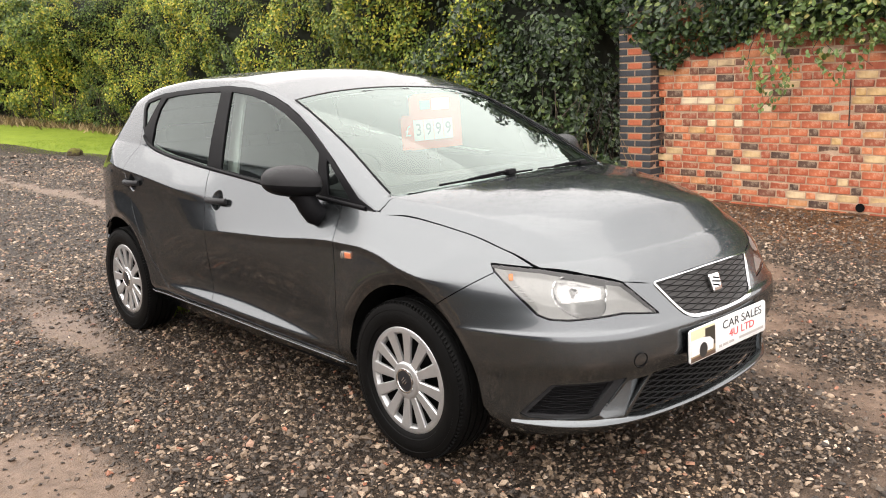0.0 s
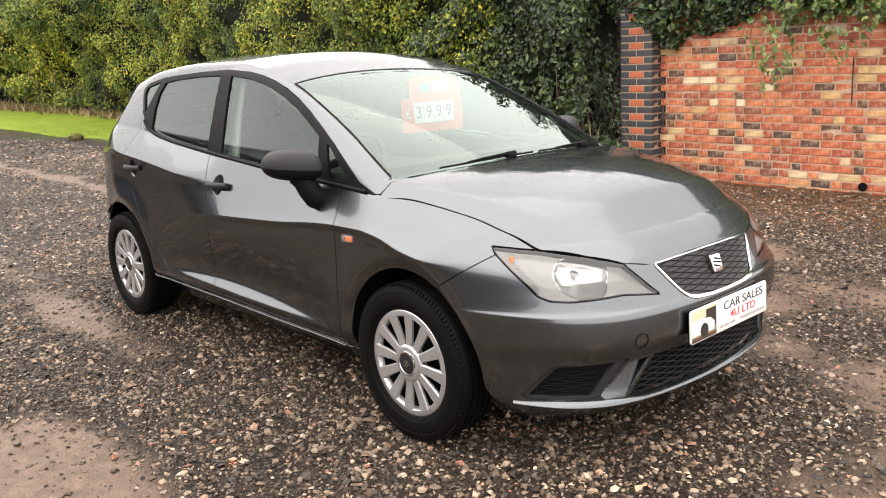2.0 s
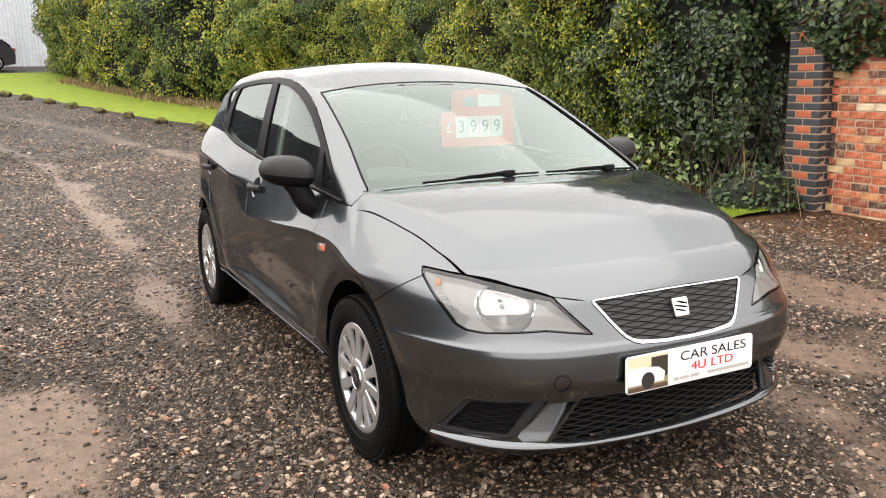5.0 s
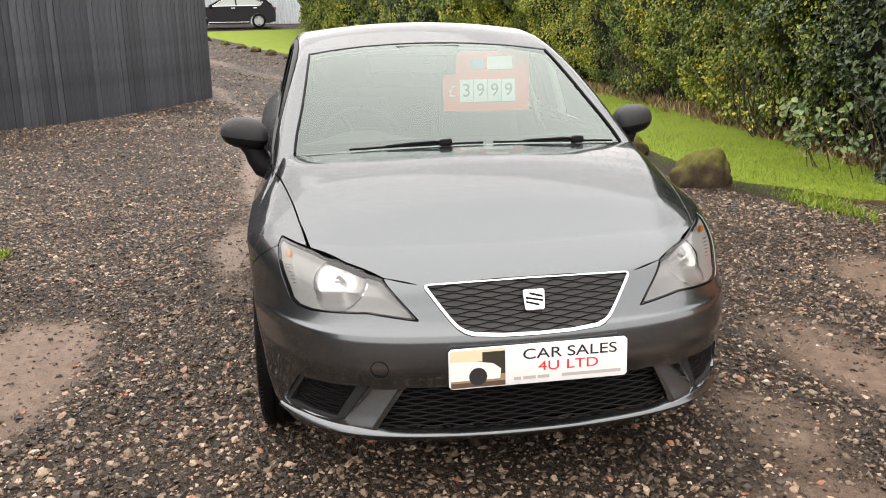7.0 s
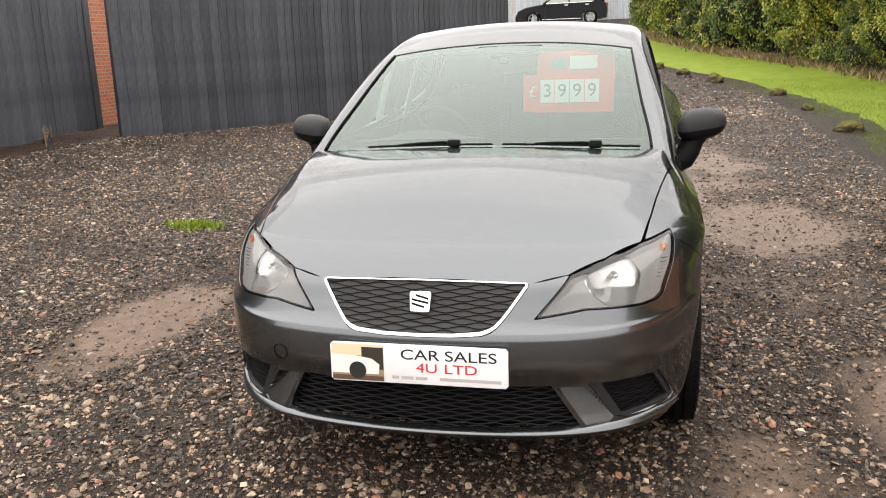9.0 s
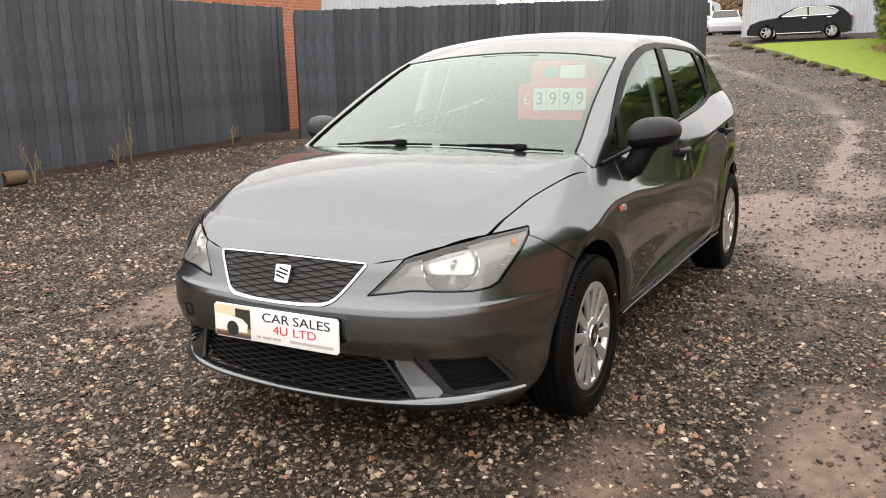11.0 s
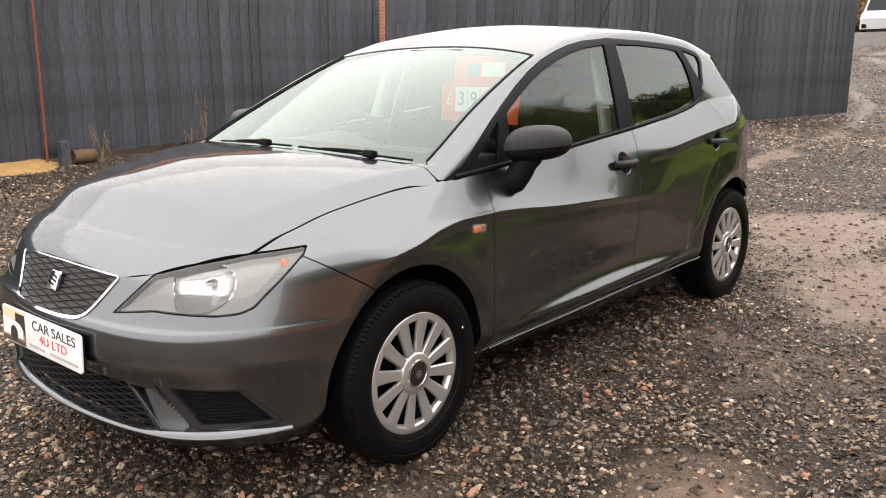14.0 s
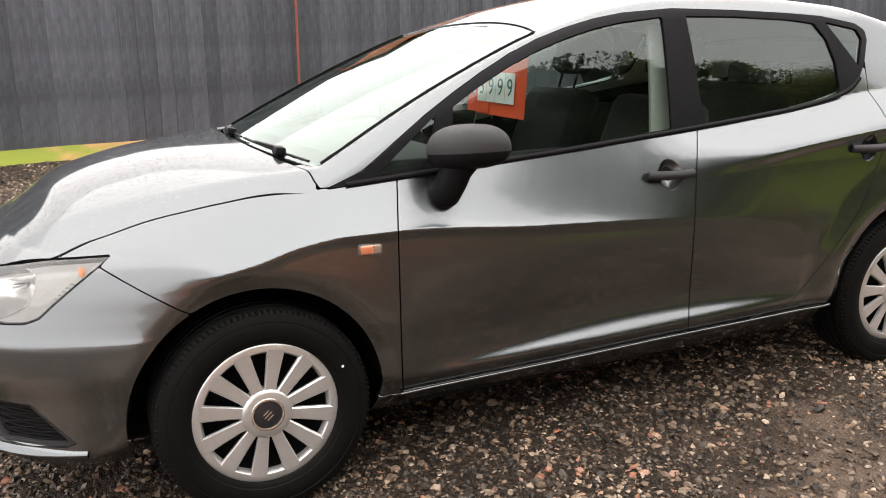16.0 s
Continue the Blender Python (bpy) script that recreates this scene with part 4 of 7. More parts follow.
# near-black sheets added inside, standing for the shade in gaps and openings
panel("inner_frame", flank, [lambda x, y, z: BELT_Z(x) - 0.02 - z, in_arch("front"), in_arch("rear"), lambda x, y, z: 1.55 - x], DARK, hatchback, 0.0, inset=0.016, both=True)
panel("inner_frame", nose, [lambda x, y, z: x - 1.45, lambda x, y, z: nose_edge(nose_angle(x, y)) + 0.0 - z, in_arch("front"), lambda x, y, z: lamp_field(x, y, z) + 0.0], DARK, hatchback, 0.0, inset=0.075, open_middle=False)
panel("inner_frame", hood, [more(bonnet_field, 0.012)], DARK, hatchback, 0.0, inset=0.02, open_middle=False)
panel("lining", flank, [lambda x, y, z: z - BELT_Z(x) + 0.01, lambda x, y, z: polygon_distance(x, z, DLO) + 0.012, lambda x, y, z: -screen_field(x, y, z) - 0.0, lambda x, y, z: x + 1.6, lambda x, y, z: 1.0 - x], LINING, hatchback, 0.0, inset=0.03, both=True, label="pale grey headlining and pillar trim")
for mirror in (False, True):
    panel("pillar_trim", flank, [lambda x, y, z: np.where(z > 0.85, 0.045 - np.abs(x + 0.20 + 0.13 * (z - 1.15)), -1), lambda x, y, z: 1.36 - z], LINING, hatchback, 0.012, inset=0.07, mirror=mirror, label="pale grey pillar trim with seat belt")
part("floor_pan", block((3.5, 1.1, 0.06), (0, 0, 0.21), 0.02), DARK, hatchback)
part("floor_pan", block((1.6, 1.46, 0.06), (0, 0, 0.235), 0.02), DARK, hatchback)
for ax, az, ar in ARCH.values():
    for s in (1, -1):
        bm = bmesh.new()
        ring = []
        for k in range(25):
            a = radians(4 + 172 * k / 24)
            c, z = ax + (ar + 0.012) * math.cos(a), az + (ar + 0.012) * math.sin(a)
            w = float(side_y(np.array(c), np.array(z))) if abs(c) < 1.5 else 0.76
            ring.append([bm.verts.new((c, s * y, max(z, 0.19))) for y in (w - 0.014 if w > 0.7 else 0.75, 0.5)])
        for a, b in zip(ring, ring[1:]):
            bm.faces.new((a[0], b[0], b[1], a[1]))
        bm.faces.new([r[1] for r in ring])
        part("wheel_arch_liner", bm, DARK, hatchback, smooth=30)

# ---- the car's fittings ----
def on_nose(y, z):
    p, n = meet(np.array([[1.2, y, z]]), np.array([[1.0, 0, 0]]))
    return p[0], n[0]


FRONT = Matrix(((0, 0, 1), (1, 0, 0), (0, 1, 0))).to_4x4()


def facing(x, y, z, tilt=0.0):
    """A plane that faces the car's front: its x runs to the car's left, its y up."""
    return Matrix.Translation((x, y, z)) @ Matrix.Rotation(radians(tilt), 4, "Y") @ FRONT


# grilles: wavy tubes in front of a back panel
def wavy(name, poly, rows, lam, amp, radius, back, parent, mat, waves_out=0.0):
    zs = [p[1] for p in poly]
    lo, hi = min(zs), max(zs)
    for i in range(rows):
        z0 = lo + (hi - lo) * (i + 0.5) / rows
        ys = np.linspace(-0.48, 0.48, 193)
        zz = z0 + amp * np.sin(ys * 2 * math.pi / lam + math.pi * i)
        ok = polygon_distance(ys, zz, poly) < 0.004
        runs, run = [], []
        for y, z, k in zip(ys, zz, ok):
            if k:
                run.append((float(NOSE_X(z)) - 0.23 * y * y - 1.47 * abs(y) ** 6.3 - back, y, z))
            elif run:
                runs.append(run)
                run = []
        runs.append(run)
        for run in runs:
            if len(run) > 3:
                part(name, tube(run, radius, 5), mat, parent, smooth=80)


upper_grille = new("upper_grille")
upper_grille.parent = hatchback
upper_grille["label"] = "black honeycomb grille with chrome surround"
# near-black tubes draw the shaded gaps; the grey back stands for the bars
wavy("grille_bar", GRILLE, 15, 0.100, 0.0030, 0.0013, 0.0035, upper_grille, DARK)
panel("grille_back", nose, [lambda x, y, z: -polygon_distance(y, z, GRILLE) - 0.001, lambda x, y, z: x - 1.5], mottled("grille_grey_plastic", (0.022, 0.021, 0.021), (0.036, 0.034, 0.033), 90, 0.45, relief=0.3, Specular_IOR_Level=0.4), upper_grille, 0, inset=0.005, open_middle=False)
panel("grille_surround", nose, [lambda x, y, z: -polygon_distance(y, z, GRILLE) - 0.0005, lambda x, y, z: polygon_distance(y, z, GRILLE) + 0.0036 + 0.005 * (1 - step(z, 0.672, 0.684)), lambda x, y, z: x - 1.5], CHROME, upper_grille, 0.016, inset=-0.004, open_middle=False, label="chrome grille surround")
p0 = on_nose(0.0, 0.632)[0]
badge = part("badge", slab([(-0.026, -0.025), (-0.022, -0.031), (0.022, -0.031), (0.026, -0.025), (0.029, 0.025), (0.025, 0.031), (-0.025, 0.031), (-0.029, 0.025)], 0.010, 0.003), CHROME, upper_grille, "chrome badge with slanted slots", 30)
badge.matrix_local = facing(p0[0] + 0.001, 0.002, 0.634, -20) @ Matrix.Diagonal((1.12, 1.0, 1.0, 1.0))
for k in (-1, 0, 1):
    slot = part("badge_slot", slab([(-0.022 + (0.01 if k > 0 else 0), 0.012 * k + 0.004), (0.022 - (0.01 if k < 0 else 0), 0.012 * k - 0.006), (0.022 - (0.01 if k < 0 else 0), 0.012 * k + 0.000), (-0.022 + (0.01 if k > 0 else 0), 0.012 * k + 0.010)], 0.0008), DARK, badge)
    slot.location = (0, 0, 0.0102)

lower_grille = new("lower_grille")
lower_grille.parent = hatchback
lower_grille["label"] = "black lower air intake mesh"
wavy("grille_bar", INTAKE, 15, 0.090, 0.0030, 0.0022, 0.022, lower_grille, MESHBLACK)
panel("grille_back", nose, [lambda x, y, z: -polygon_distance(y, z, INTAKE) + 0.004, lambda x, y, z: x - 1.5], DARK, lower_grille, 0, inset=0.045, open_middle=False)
FOGR = [(radians(a), h) for a, h in FOG]
for s in (1, -1):
    fog = panel("fog_vent", nose, [lambda x, y, z: -polygon_distance(np.radians(nose_angle(x, y)), z, FOGR) + 0.001, lambda x, y, z, s=s: y * s], MESHBLACK, hatchback, 0, inset=0.03, open_middle=False, label="black ribbed fog lamp blank")
    inner = [(radians(a), h) for a, h in ((28.0, 0.393), (38.4, 0.385), (43.6, 0.281), (32.3, 0.279))]
    panel("fog_surround", nose, [lambda x, y, z: -polygon_distance(np.radians(nose_angle(x, y)), z, FOGR) + 0.0005, lambda x, y, z: polygon_distance(np.radians(nose_angle(x, y)), z, inner), lambda x, y, z, s=s: y * s], CAPS, fog, 0.025, inset=0.008, open_middle=False)
    for i in range(11):
        z0 = 0.285 + 0.0098 * i
        pts = []
        for a in np.linspace(29.5, 43, 28):
            z = z0 + 0.0025 * math.sin(a * 1.1 + math.pi * i)
            if polygon_distance(np.array([radians(a)]), np.array([z]), inner)[0] < 0.0:
                q, n = meet(np.array([[1.0, 0, z]]), np.array([[math.cos(radians(a)), s * math.sin(radians(a)), 0]]))
                pts.append(q[0] - n[0] * 0.02)
        if len(pts) > 3:
            part("vent_bar", tube(pts, 0.0022, 5), TRIM, fog, smooth=80)

# slanted faces between the lower grille and the fog blanks
for s in (1, -1):
    vane = panel("bumper_vane", nose, [lambda x, y, z: -polygon_distance(np.abs(y), z, VANE) + 0.0015, lambda x, y, z: x - 1.5, lambda x, y, z, s=s: y * s], PAINT, hatchback, 0.0, open_middle=False)
    for q in vane.data.vertices:
        k = min(1.0, max(0.0, (q.co.z - 0.262) / 0.13))
        q.co.x -= 0.036 * k
        q.co.y -= 0.012 * k * s
    vane.data.normals_split_custom_set_from_vertices([(0, 0, 0)] * len(vane.data.vertices))

# bright lower lip of the bumper
def ledge(z0, n=90, wide=46):
    v, f = [], []
    for i, a in enumerate(np.linspace(-wide, wide, n)):
        k = abs(a) / wide
        deep = 0.002 + 0.013 * float(step(np.array(k), 0.45, 0.66)) * (1 - float(step(np.array(k), 0.80, 1.0)))
        q, m = meet(np.array([[1.0, 0, z0 + 0.014 * k**2]]), np.array([[math.cos(radians(a)), math.sin(radians(a)), 0]]))
        q, out = Vector(q[0]), Vector((m[0][0], m[0][1], 0)).normalized()
        for d, h in ((-0.020, 0.012 + 1.1 * deep), (-0.001, 0.008 + 0.9 * deep), (0.004 + 0.2 * deep, 0.005 + 0.4 * deep), (0.008 + 0.35 * deep, 0.002), (0.009 + 0.35 * deep, -0.003), (0.004, -0.009), (-0.02, -0.013)):
            v.append(tuple(q + out * d + Vector((0, 0, h))))
    for i in range(n - 1):
        f += [(7 * i + j, 7 * i + j + 1, 7 * i + j + 8, 7 * i + j + 7) for j in range(6)]
    return v, f


v, f = ledge(0.240)
mesh_object("bumper_lip", v, f, PAINT, hatchback)

# headlamps
for s in (1, -1):
    lamp = panel("headlamp", nose, [minus(lamp_field, 0.002), lambda x, y, z, s=s: y * s, lambda x, y, z: x - 1.5], LENS, hatchback, 0.0, inset=0.001, open_middle=False, label="clear headlamp with round reflector and amber indicator")
    lamp.visible_shadow = False
    panel("lamp_rim", nose, [minus(lamp_field, 0.0012), lambda x, y, z: lamp_field(x, y, z) + 0.0055, lambda x, y, z, s=s: y * s, lambda x, y, z: x - 1.5], TRIM, lamp, 0.03, inset=0.002, open_middle=False)
    c, n = meet(np.array([[1.0, 0, 0.676]]), np.array([[math.cos(radians(32.2)), s * math.sin(radians(32.2)), 0]]))
    at = Vector(c[0]) - Vector((0.050, 0.012 * s, 0))

    def round_eye(x, y, z, s=s, c=c):
        return np.hypot(((y - c[0][1]) * 0.84 - (x - c[0][0]) * 0.54 * s) / 1.30, (z - c[0][2]) / 1.0) - 0.070

    lamp_fields = [minus(lamp_field, 0.002), lambda x, y, z, s=s: y * s, lambda x, y, z: x - 1.5]
    for nm, extra, mt, words in (("lamp_housing", round_eye, LAMPGREY, ""), ("reflector", lambda x, y, z: -round_eye(x, y, z), REFLECTOR, "bright round reflector bowl"), ("reflector_ring", lambda x, y, z: 0.0022 - np.abs(round_eye(x, y, z)), SATIN, "")):
        shape = panel(nm, nose, lamp_fields + [extra], mt, lamp, 0.0, inset=0.006 if nm != "reflector_ring" else 0.004, open_middle=False, label=words)
        for q in shape.data.vertices:
            xyz = [np.array([h]) for h in q.co]
            k = min(1.0, max(0.0, -float(lamp_field(*xyz)[0]) / 0.035))
            r = float(round_eye(*xyz)[0]) / 0.070 + 1
            deep = 0.034 * k + (0.036 * max(0.0, 1 - r * r) ** 0.5 * min(1.0, 3 * k) if nm == "reflector" else 0)
            q.co.x -= deep
            q.co.y -= 0.35 * deep * s
        shape.data.normals_split_custom_set_from_vertices([(0, 0, 0)] * len(shape.data.vertices))
    part("bulb_shield", placed(lathe([(0.0, 0.004), (0.007, 0.002), (0.009, -0.008), (0.009, -0.030)], 20, "X"), Matrix.Translation(at) @ Matrix.Rotation(radians(14 * s), 4, "Z")), SATIN, lamp, smooth=40)
    c, n = meet(np.array([[1.0, 0, 0.728]]), np.array([[math.cos(radians(45.2)), s * math.sin(radians(45.2)), 0]]))
    part("indicator_bulb", placed(block((0.012, 0.016, 0.024), (0, 0, 0), 0.005), Matrix.Translation(Vector(c[0]) - Vector((0.02, 0.012 * s, 0))) @ Matrix.Rotation(radians(35 * s), 4, "Z")), AMBER, lamp, "amber indicator bulb", 40)
    for k in range(6):
        c, n = meet(np.array([[1.0, 0, 0.70 - 0.009 * k]]), np.array([[math.cos(radians(44.4 - 0.5 * k)), s * math.sin(radians(44.4 - 0.5 * k)), 0]]))
        part("lamp_rib", placed(block((0.004, 0.026, 0.004), (0, 0, 0), 0.001), Matrix.Translation(Vector(c[0]) - Vector((0.022, 0.012 * s, 0))) @ Matrix.Rotation(radians(35 * s), 4, "Z")), SATIN, lamp)
    # side repeater
    y = float(side_y(np.array(0.934), np.array(0.728)))
    bm = block((0.072, 0.020, 0.032), (0, 0, 0), 0.0095, segments=3)
    rep = part("side_repeater", placed(bm, Matrix.Translation((0.934, s * y, 0.728)) @ Matrix.Rotation(radians(-5), 4, "Y")), pane("repeater_lens", (0.97, 0.80, 0.66), 1.45, film=0.10), hatchback, "small clear and amber side indicator", 60)
    rep.visible_shadow = False
    part("repeater_bulb", block((0.034, 0.010, 0.022), (0.944, s * (y + 0.002), 0.728), 0.003), AMBER, rep)
    part("repeater_reflector", block((0.058, 0.004, 0.024), (0.932, s * (y + 0.0005), 0.728), 0.0015), SATIN, rep)

# towing-eye cover, on one side only
p, n = on_nose(-0.444, 0.462)
ring = lathe([(0.024, -0.002), (0.024, 0.0012), (0.0262, 0.0012), (0.0262, -0.002)], 40, "X")
part("towing_eye_cover", placed(ring, Matrix.Translation(p) @ Matrix.Rotation(math.atan2(n[1], n[0]), 4, "Z") @ Matrix.Rotation(-math.asin(n[2]), 4, "Y")), TRIM, hatchback, smooth=40)

# show plate, screwed over the number plate
plate = part("show_plate", slab([(-0.26, -0.05), (-0.252, -0.058), (0.252, -0.058), (0.26, -0.05), (0.26, 0.05), (0.252, 0.058), (-0.252, 0.058), (-0.26, 0.05)], 0.006, 0.0015), WHITEPLATE, hatchback, "white dealer plate with black and red lettering", 30)
plate.matrix_local = facing(2.070, 0.002, 0.468, -2.5)
part("plate_back", block((0.50, 0.10, 0.012), (0, 0, -0.006), 0.003), TRIM, plate)
Z = 0.0066


def flat(name, pts, mat, z, label=""):
    o = part(name, slab(pts, 0.0004), mat, plate, label)
    o.location.z = z
    return o


def rect(x0, y0, x1, y1):
    return [(x0, y0), (x1, y0), (x1, y1), (x0, y1)]


flat("picture_sky", rect(-0.255, 0.02, -0.10, 0.054), material("picture_sky", (0.75, 0.62, 0.42), 0.4), Z, "photograph of a pale car on the plate")
flat("picture_field", rect(-0.255, -0.054, -0.10, 0.02), material("picture_field", (0.30, 0.22, 0.12), 0.4), Z)
flat("picture_trees", rect(-0.165, -0.02, -0.10, 0.046), material("picture_trees", (0.035, 0.03, 0.02), 0.4), Z + 0.0003)
flat("picture_car", [(-0.255, -0.034), (-0.115, -0.034), (-0.112, -0.005), (-0.135, 0.012), (-0.185, 0.02), (-0.255, 0.022)], material("picture_car", (0.78, 0.76, 0.74), 0.4), Z + 0.0006)
flat("picture_wheel", [(-0.178 + 0.026 * math.cos(k * 0.4), -0.024 + 0.026 * math.sin(k * 0.4)) for k in range(16)], material("picture_wheel", (0.02, 0.02, 0.02), 0.4), Z + 0.0009)
flat("picture_road", rect(-0.255, -0.054, -0.10, -0.040), material("picture_road", (0.10, 0.06, 0.04), 0.4), Z + 0.0007)
for word, size, ink, x, y in (("CAR", 0.043, INK, 0.0075, 0.028), ("SALES", 0.043, INK, 0.1545, 0.028), ("4U", 0.039, REDINK, 0.0275, -0.010), ("LTD", 0.039, REDINK, 0.1255, -0.010)):
    lettering("plate_word", word, size, ink, plate, Matrix.Translation((x, y, Z)) @ Matrix.Diagonal((1.36, 1.0, 1.0, 1.0)), 0.0005)
for x0, x1 in ((-0.075, -0.055), (-0.048, -0.012), (-0.006, 0.028), (0.065, 0.24)):
    flat("small_print", rect(x0, -0.044, x1, -0.035), PALEINK, Z)

# wheels
def wheel(ax, side, turn):
    w = new("wheel")
    w.parent = hatchback
    w.location = (ax, side * 0.79, 0.30)
    w.rotation_euler = (0, radians(turn), 0 if side > 0 else math.pi)
    tyre = [(0.190, -0.150), (0.205, -0.165), (0.25, -0.178), (0.280, -0.172), (0.296, -0.155)]
    for g in (-0.125, -0.095, -0.062, -0.03):
        tyre += [(0.300, g - 0.008), (0.300, g - 0.004), (0.293, g - 0.003), (0.293, g + 0.003), (0.300, g + 0.004)]
    tyre += [(0.300, -0.012), (0.2975, -0.004), (0.2935, 0.004), (0.287, 0.010), (0.2865, 0.0145), (0.279, 0.0175), (0.266, 0.0205), (0.2645, 0.019), (0.257, 0.0215), (0.235, 0.022), (0.220, 0.018), (0.218, 0.014), (0.207, 0.011), (0.199, 0.004), (0.197, -0.02)]
    part("tyre", lathe(tyre, 96), TYRE, w, "black road tyre, wet", 35)
    bm = bmesh.new()
    for k in range(110):
        a = 2 * math.pi * k / 110
        b = block((0.0055, 0.026, 0.0135), (0, 0, 0))
        me = bpy.data.meshes.new("t")
        bmesh.ops.transform(b, matrix=Matrix.Rotation(-a, 4, "Y") @ Matrix.Translation((0, -0.001, 0.2895)) @ Matrix.Rotation(radians(18), 4, "Z"), verts=b.verts)
        b.to_mesh(me)
        b.free()
        bm.from_mesh(me)
        bpy.data.meshes.remove(me)
    part("tread", bm, TYRE, w)
    # steel wheel behind the cover, given the near-black of its shade
    part("rim", lathe([(0.196, 0.0), (0.188, -0.03), (0.17, -0.05), (0.12, -0.06), (0.06, -0.055), (0.0, -0.055)], 48), DARK, w, smooth=40)
    cover = new("wheel_cover")
    cover.parent = w
    cover.scale = (1.045, 1.0, 1.045)
    cover["label"] = "silver twelve-spoke plastic wheel cover"
    part("cover_rim", lathe([(0.164, -0.014), (0.167, 0.002), (0.172, 0.0085), (0.188, 0.009), (0.195, 0.004), (0.197, -0.010)], 72), WHEEL, cover, smooth=50)
    part("cover_hub", lathe([(0.041, 0.012), (0.046, 0.013), (0.056, 0.0115), (0.066, 0.0075), (0.070, -0.002), (0.070, -0.02)], 60), WHEEL, cover, smooth=50)
    part("hub_ring", lathe([(0.036, 0.012), (0.038, 0.0165), (0.041, 0.0175), (0.044, 0.0165), (0.0455, 0.012)], 48), CHROME, cover, smooth=40)
    part("hub_cap", lathe([(0.0, 0.0175), (0.026, 0.017), (0.037, 0.0145)], 40), INK, cover, smooth=40)
    for k in (-1, 0, 1):
        sl = part("cap_mark", block((0.026 - 0.006 * abs(k), 0.001, 0.004), (0, 0, 0.009 * k)), SATIN, cover)
        sl.location = (0, 0.0178, 0)
        sl.rotation_euler = (0, radians(20), 0)
    spoke = bmesh.new()
    outer, inner = 0.176, 0.054
    for r, h, wd in ((inner, 0.006, 0.0150), (0.085, 0.005, 0.0165), (0.13, 0.0065, 0.0195), (outer, 0.0095, 0.0235)):
        for sx, dy in ((-1, -0.010), (-1, -0.0015), (-0.86, 0), (0.78, 0.0005), (1, -0.003), (1, -0.011)):
            spoke.verts.new((sx * wd, h + dy, r))
    spoke.verts.ensure_lookup_table()
    for j in range(3):
        for q in range(5):
            spoke.faces.new([spoke.verts[i] for i in (j * 6 + q, j * 6 + q + 1, j * 6 + q + 7, j * 6 + q + 6)])
    first = part("spoke", spoke, WHEEL, cover, smooth=25)
    for k in range(12):
        o = first if k == 0 else new("spoke", first.data)
        o.parent = cover
        o.rotation_euler = (0, radians(30 * k), 0)
    if side > 0 and ax > 0:
        part("balance_mark", placed(lathe([(0.0, 0.0225), (0.004, 0.0225), (0.0042, 0.02)], 10), Matrix.Translation((0, 0, 0))), WHITECARD, w, "white paint dot on the tyre").location = (-0.238, 0.0, 0.029)
    return w


wheel(1.246, 1, 19)
wheel(1.246, -1, 26)
wheel(-1.237, 1, 24)
wheel(-1.237, -1, 32)

# door mirrors
for s in (1, -1):
    mir = new("door_mirror")
    mir.parent = hatchback
    mir["label"] = "black plastic door mirror"
    C = Vector((0.635, 0.842, 0.985))

    def shell(lo, hi, grow):
        bm = bmesh.new()
        nu, nv, rows = 36, 18, []
        for i in range(nv + 1):
            v = lo + (hi - lo) * i / nv
            row = []
            for j in range(nu):
                u = 2 * math.pi * j / nu
                cu, su, cv, sv = math.cos(u), math.sin(u), math.cos(v), math.sin(v)
                e = 0.72
                x, y, z = math.copysign(abs(cu) ** e, cu) * cv ** e, math.copysign(abs(su) ** e, su) * cv ** e, math.copysign(abs(sv) ** 0.9, sv)
                x = x * (0.100 if x > 0 else 0.066)
                taper = 1 - 0.16 * (y + 1) / 2
                row.append(bm.verts.new((C.x + (x - 0.038 * y) * grow, (C.y + y * 0.098 * grow) * s, C.z + z * (0.080 if z > 0 else 0.058) * taper * grow + 0.010 * y)))
            rows.append(row)
        for a, b in zip(rows, rows[1:]):
            for j in range(nu):
                bm.faces.new((a[j], a[(j + 1) % nu], b[(j + 1) % nu], b[j]))
        return bm
    part("mirror_cap", shell(radians(-4), radians(90), 1.0), CAPS, mir, "grained black mirror cap beaded with rain", 50)
    part("mirror_base", shell(radians(-90), radians(-4), 0.985), TRIM, mir, "smooth black lower mirror housing", 50)
    foot = tube([(0.690, s * 0.745, 0.850), (0.688, s * 0.772, 0.860), (0.678, s * 0.790, 0.892), (0.666, s * 0.804, 0.93), (0.652, s * 0.825, 0.958)], 0.047, 16, 0.95)
    part("mirror_foot", foot, TRIM, mir, smooth=60)
    part("mirror_glass", placed(block((0.004, 0.08, 0.05), (0, 0, 0), 0.0015), Matrix.Translation((0.570, s * 0.842, 0.985)) @ Matrix.Rotation(radians(4 * s), 4, "Z")), CHROME, mir, "mirror glass")

# wipers
def over(x, y, lift):
    return (x, y, float(top_z(np.array(x), np.array(y))) + lift)


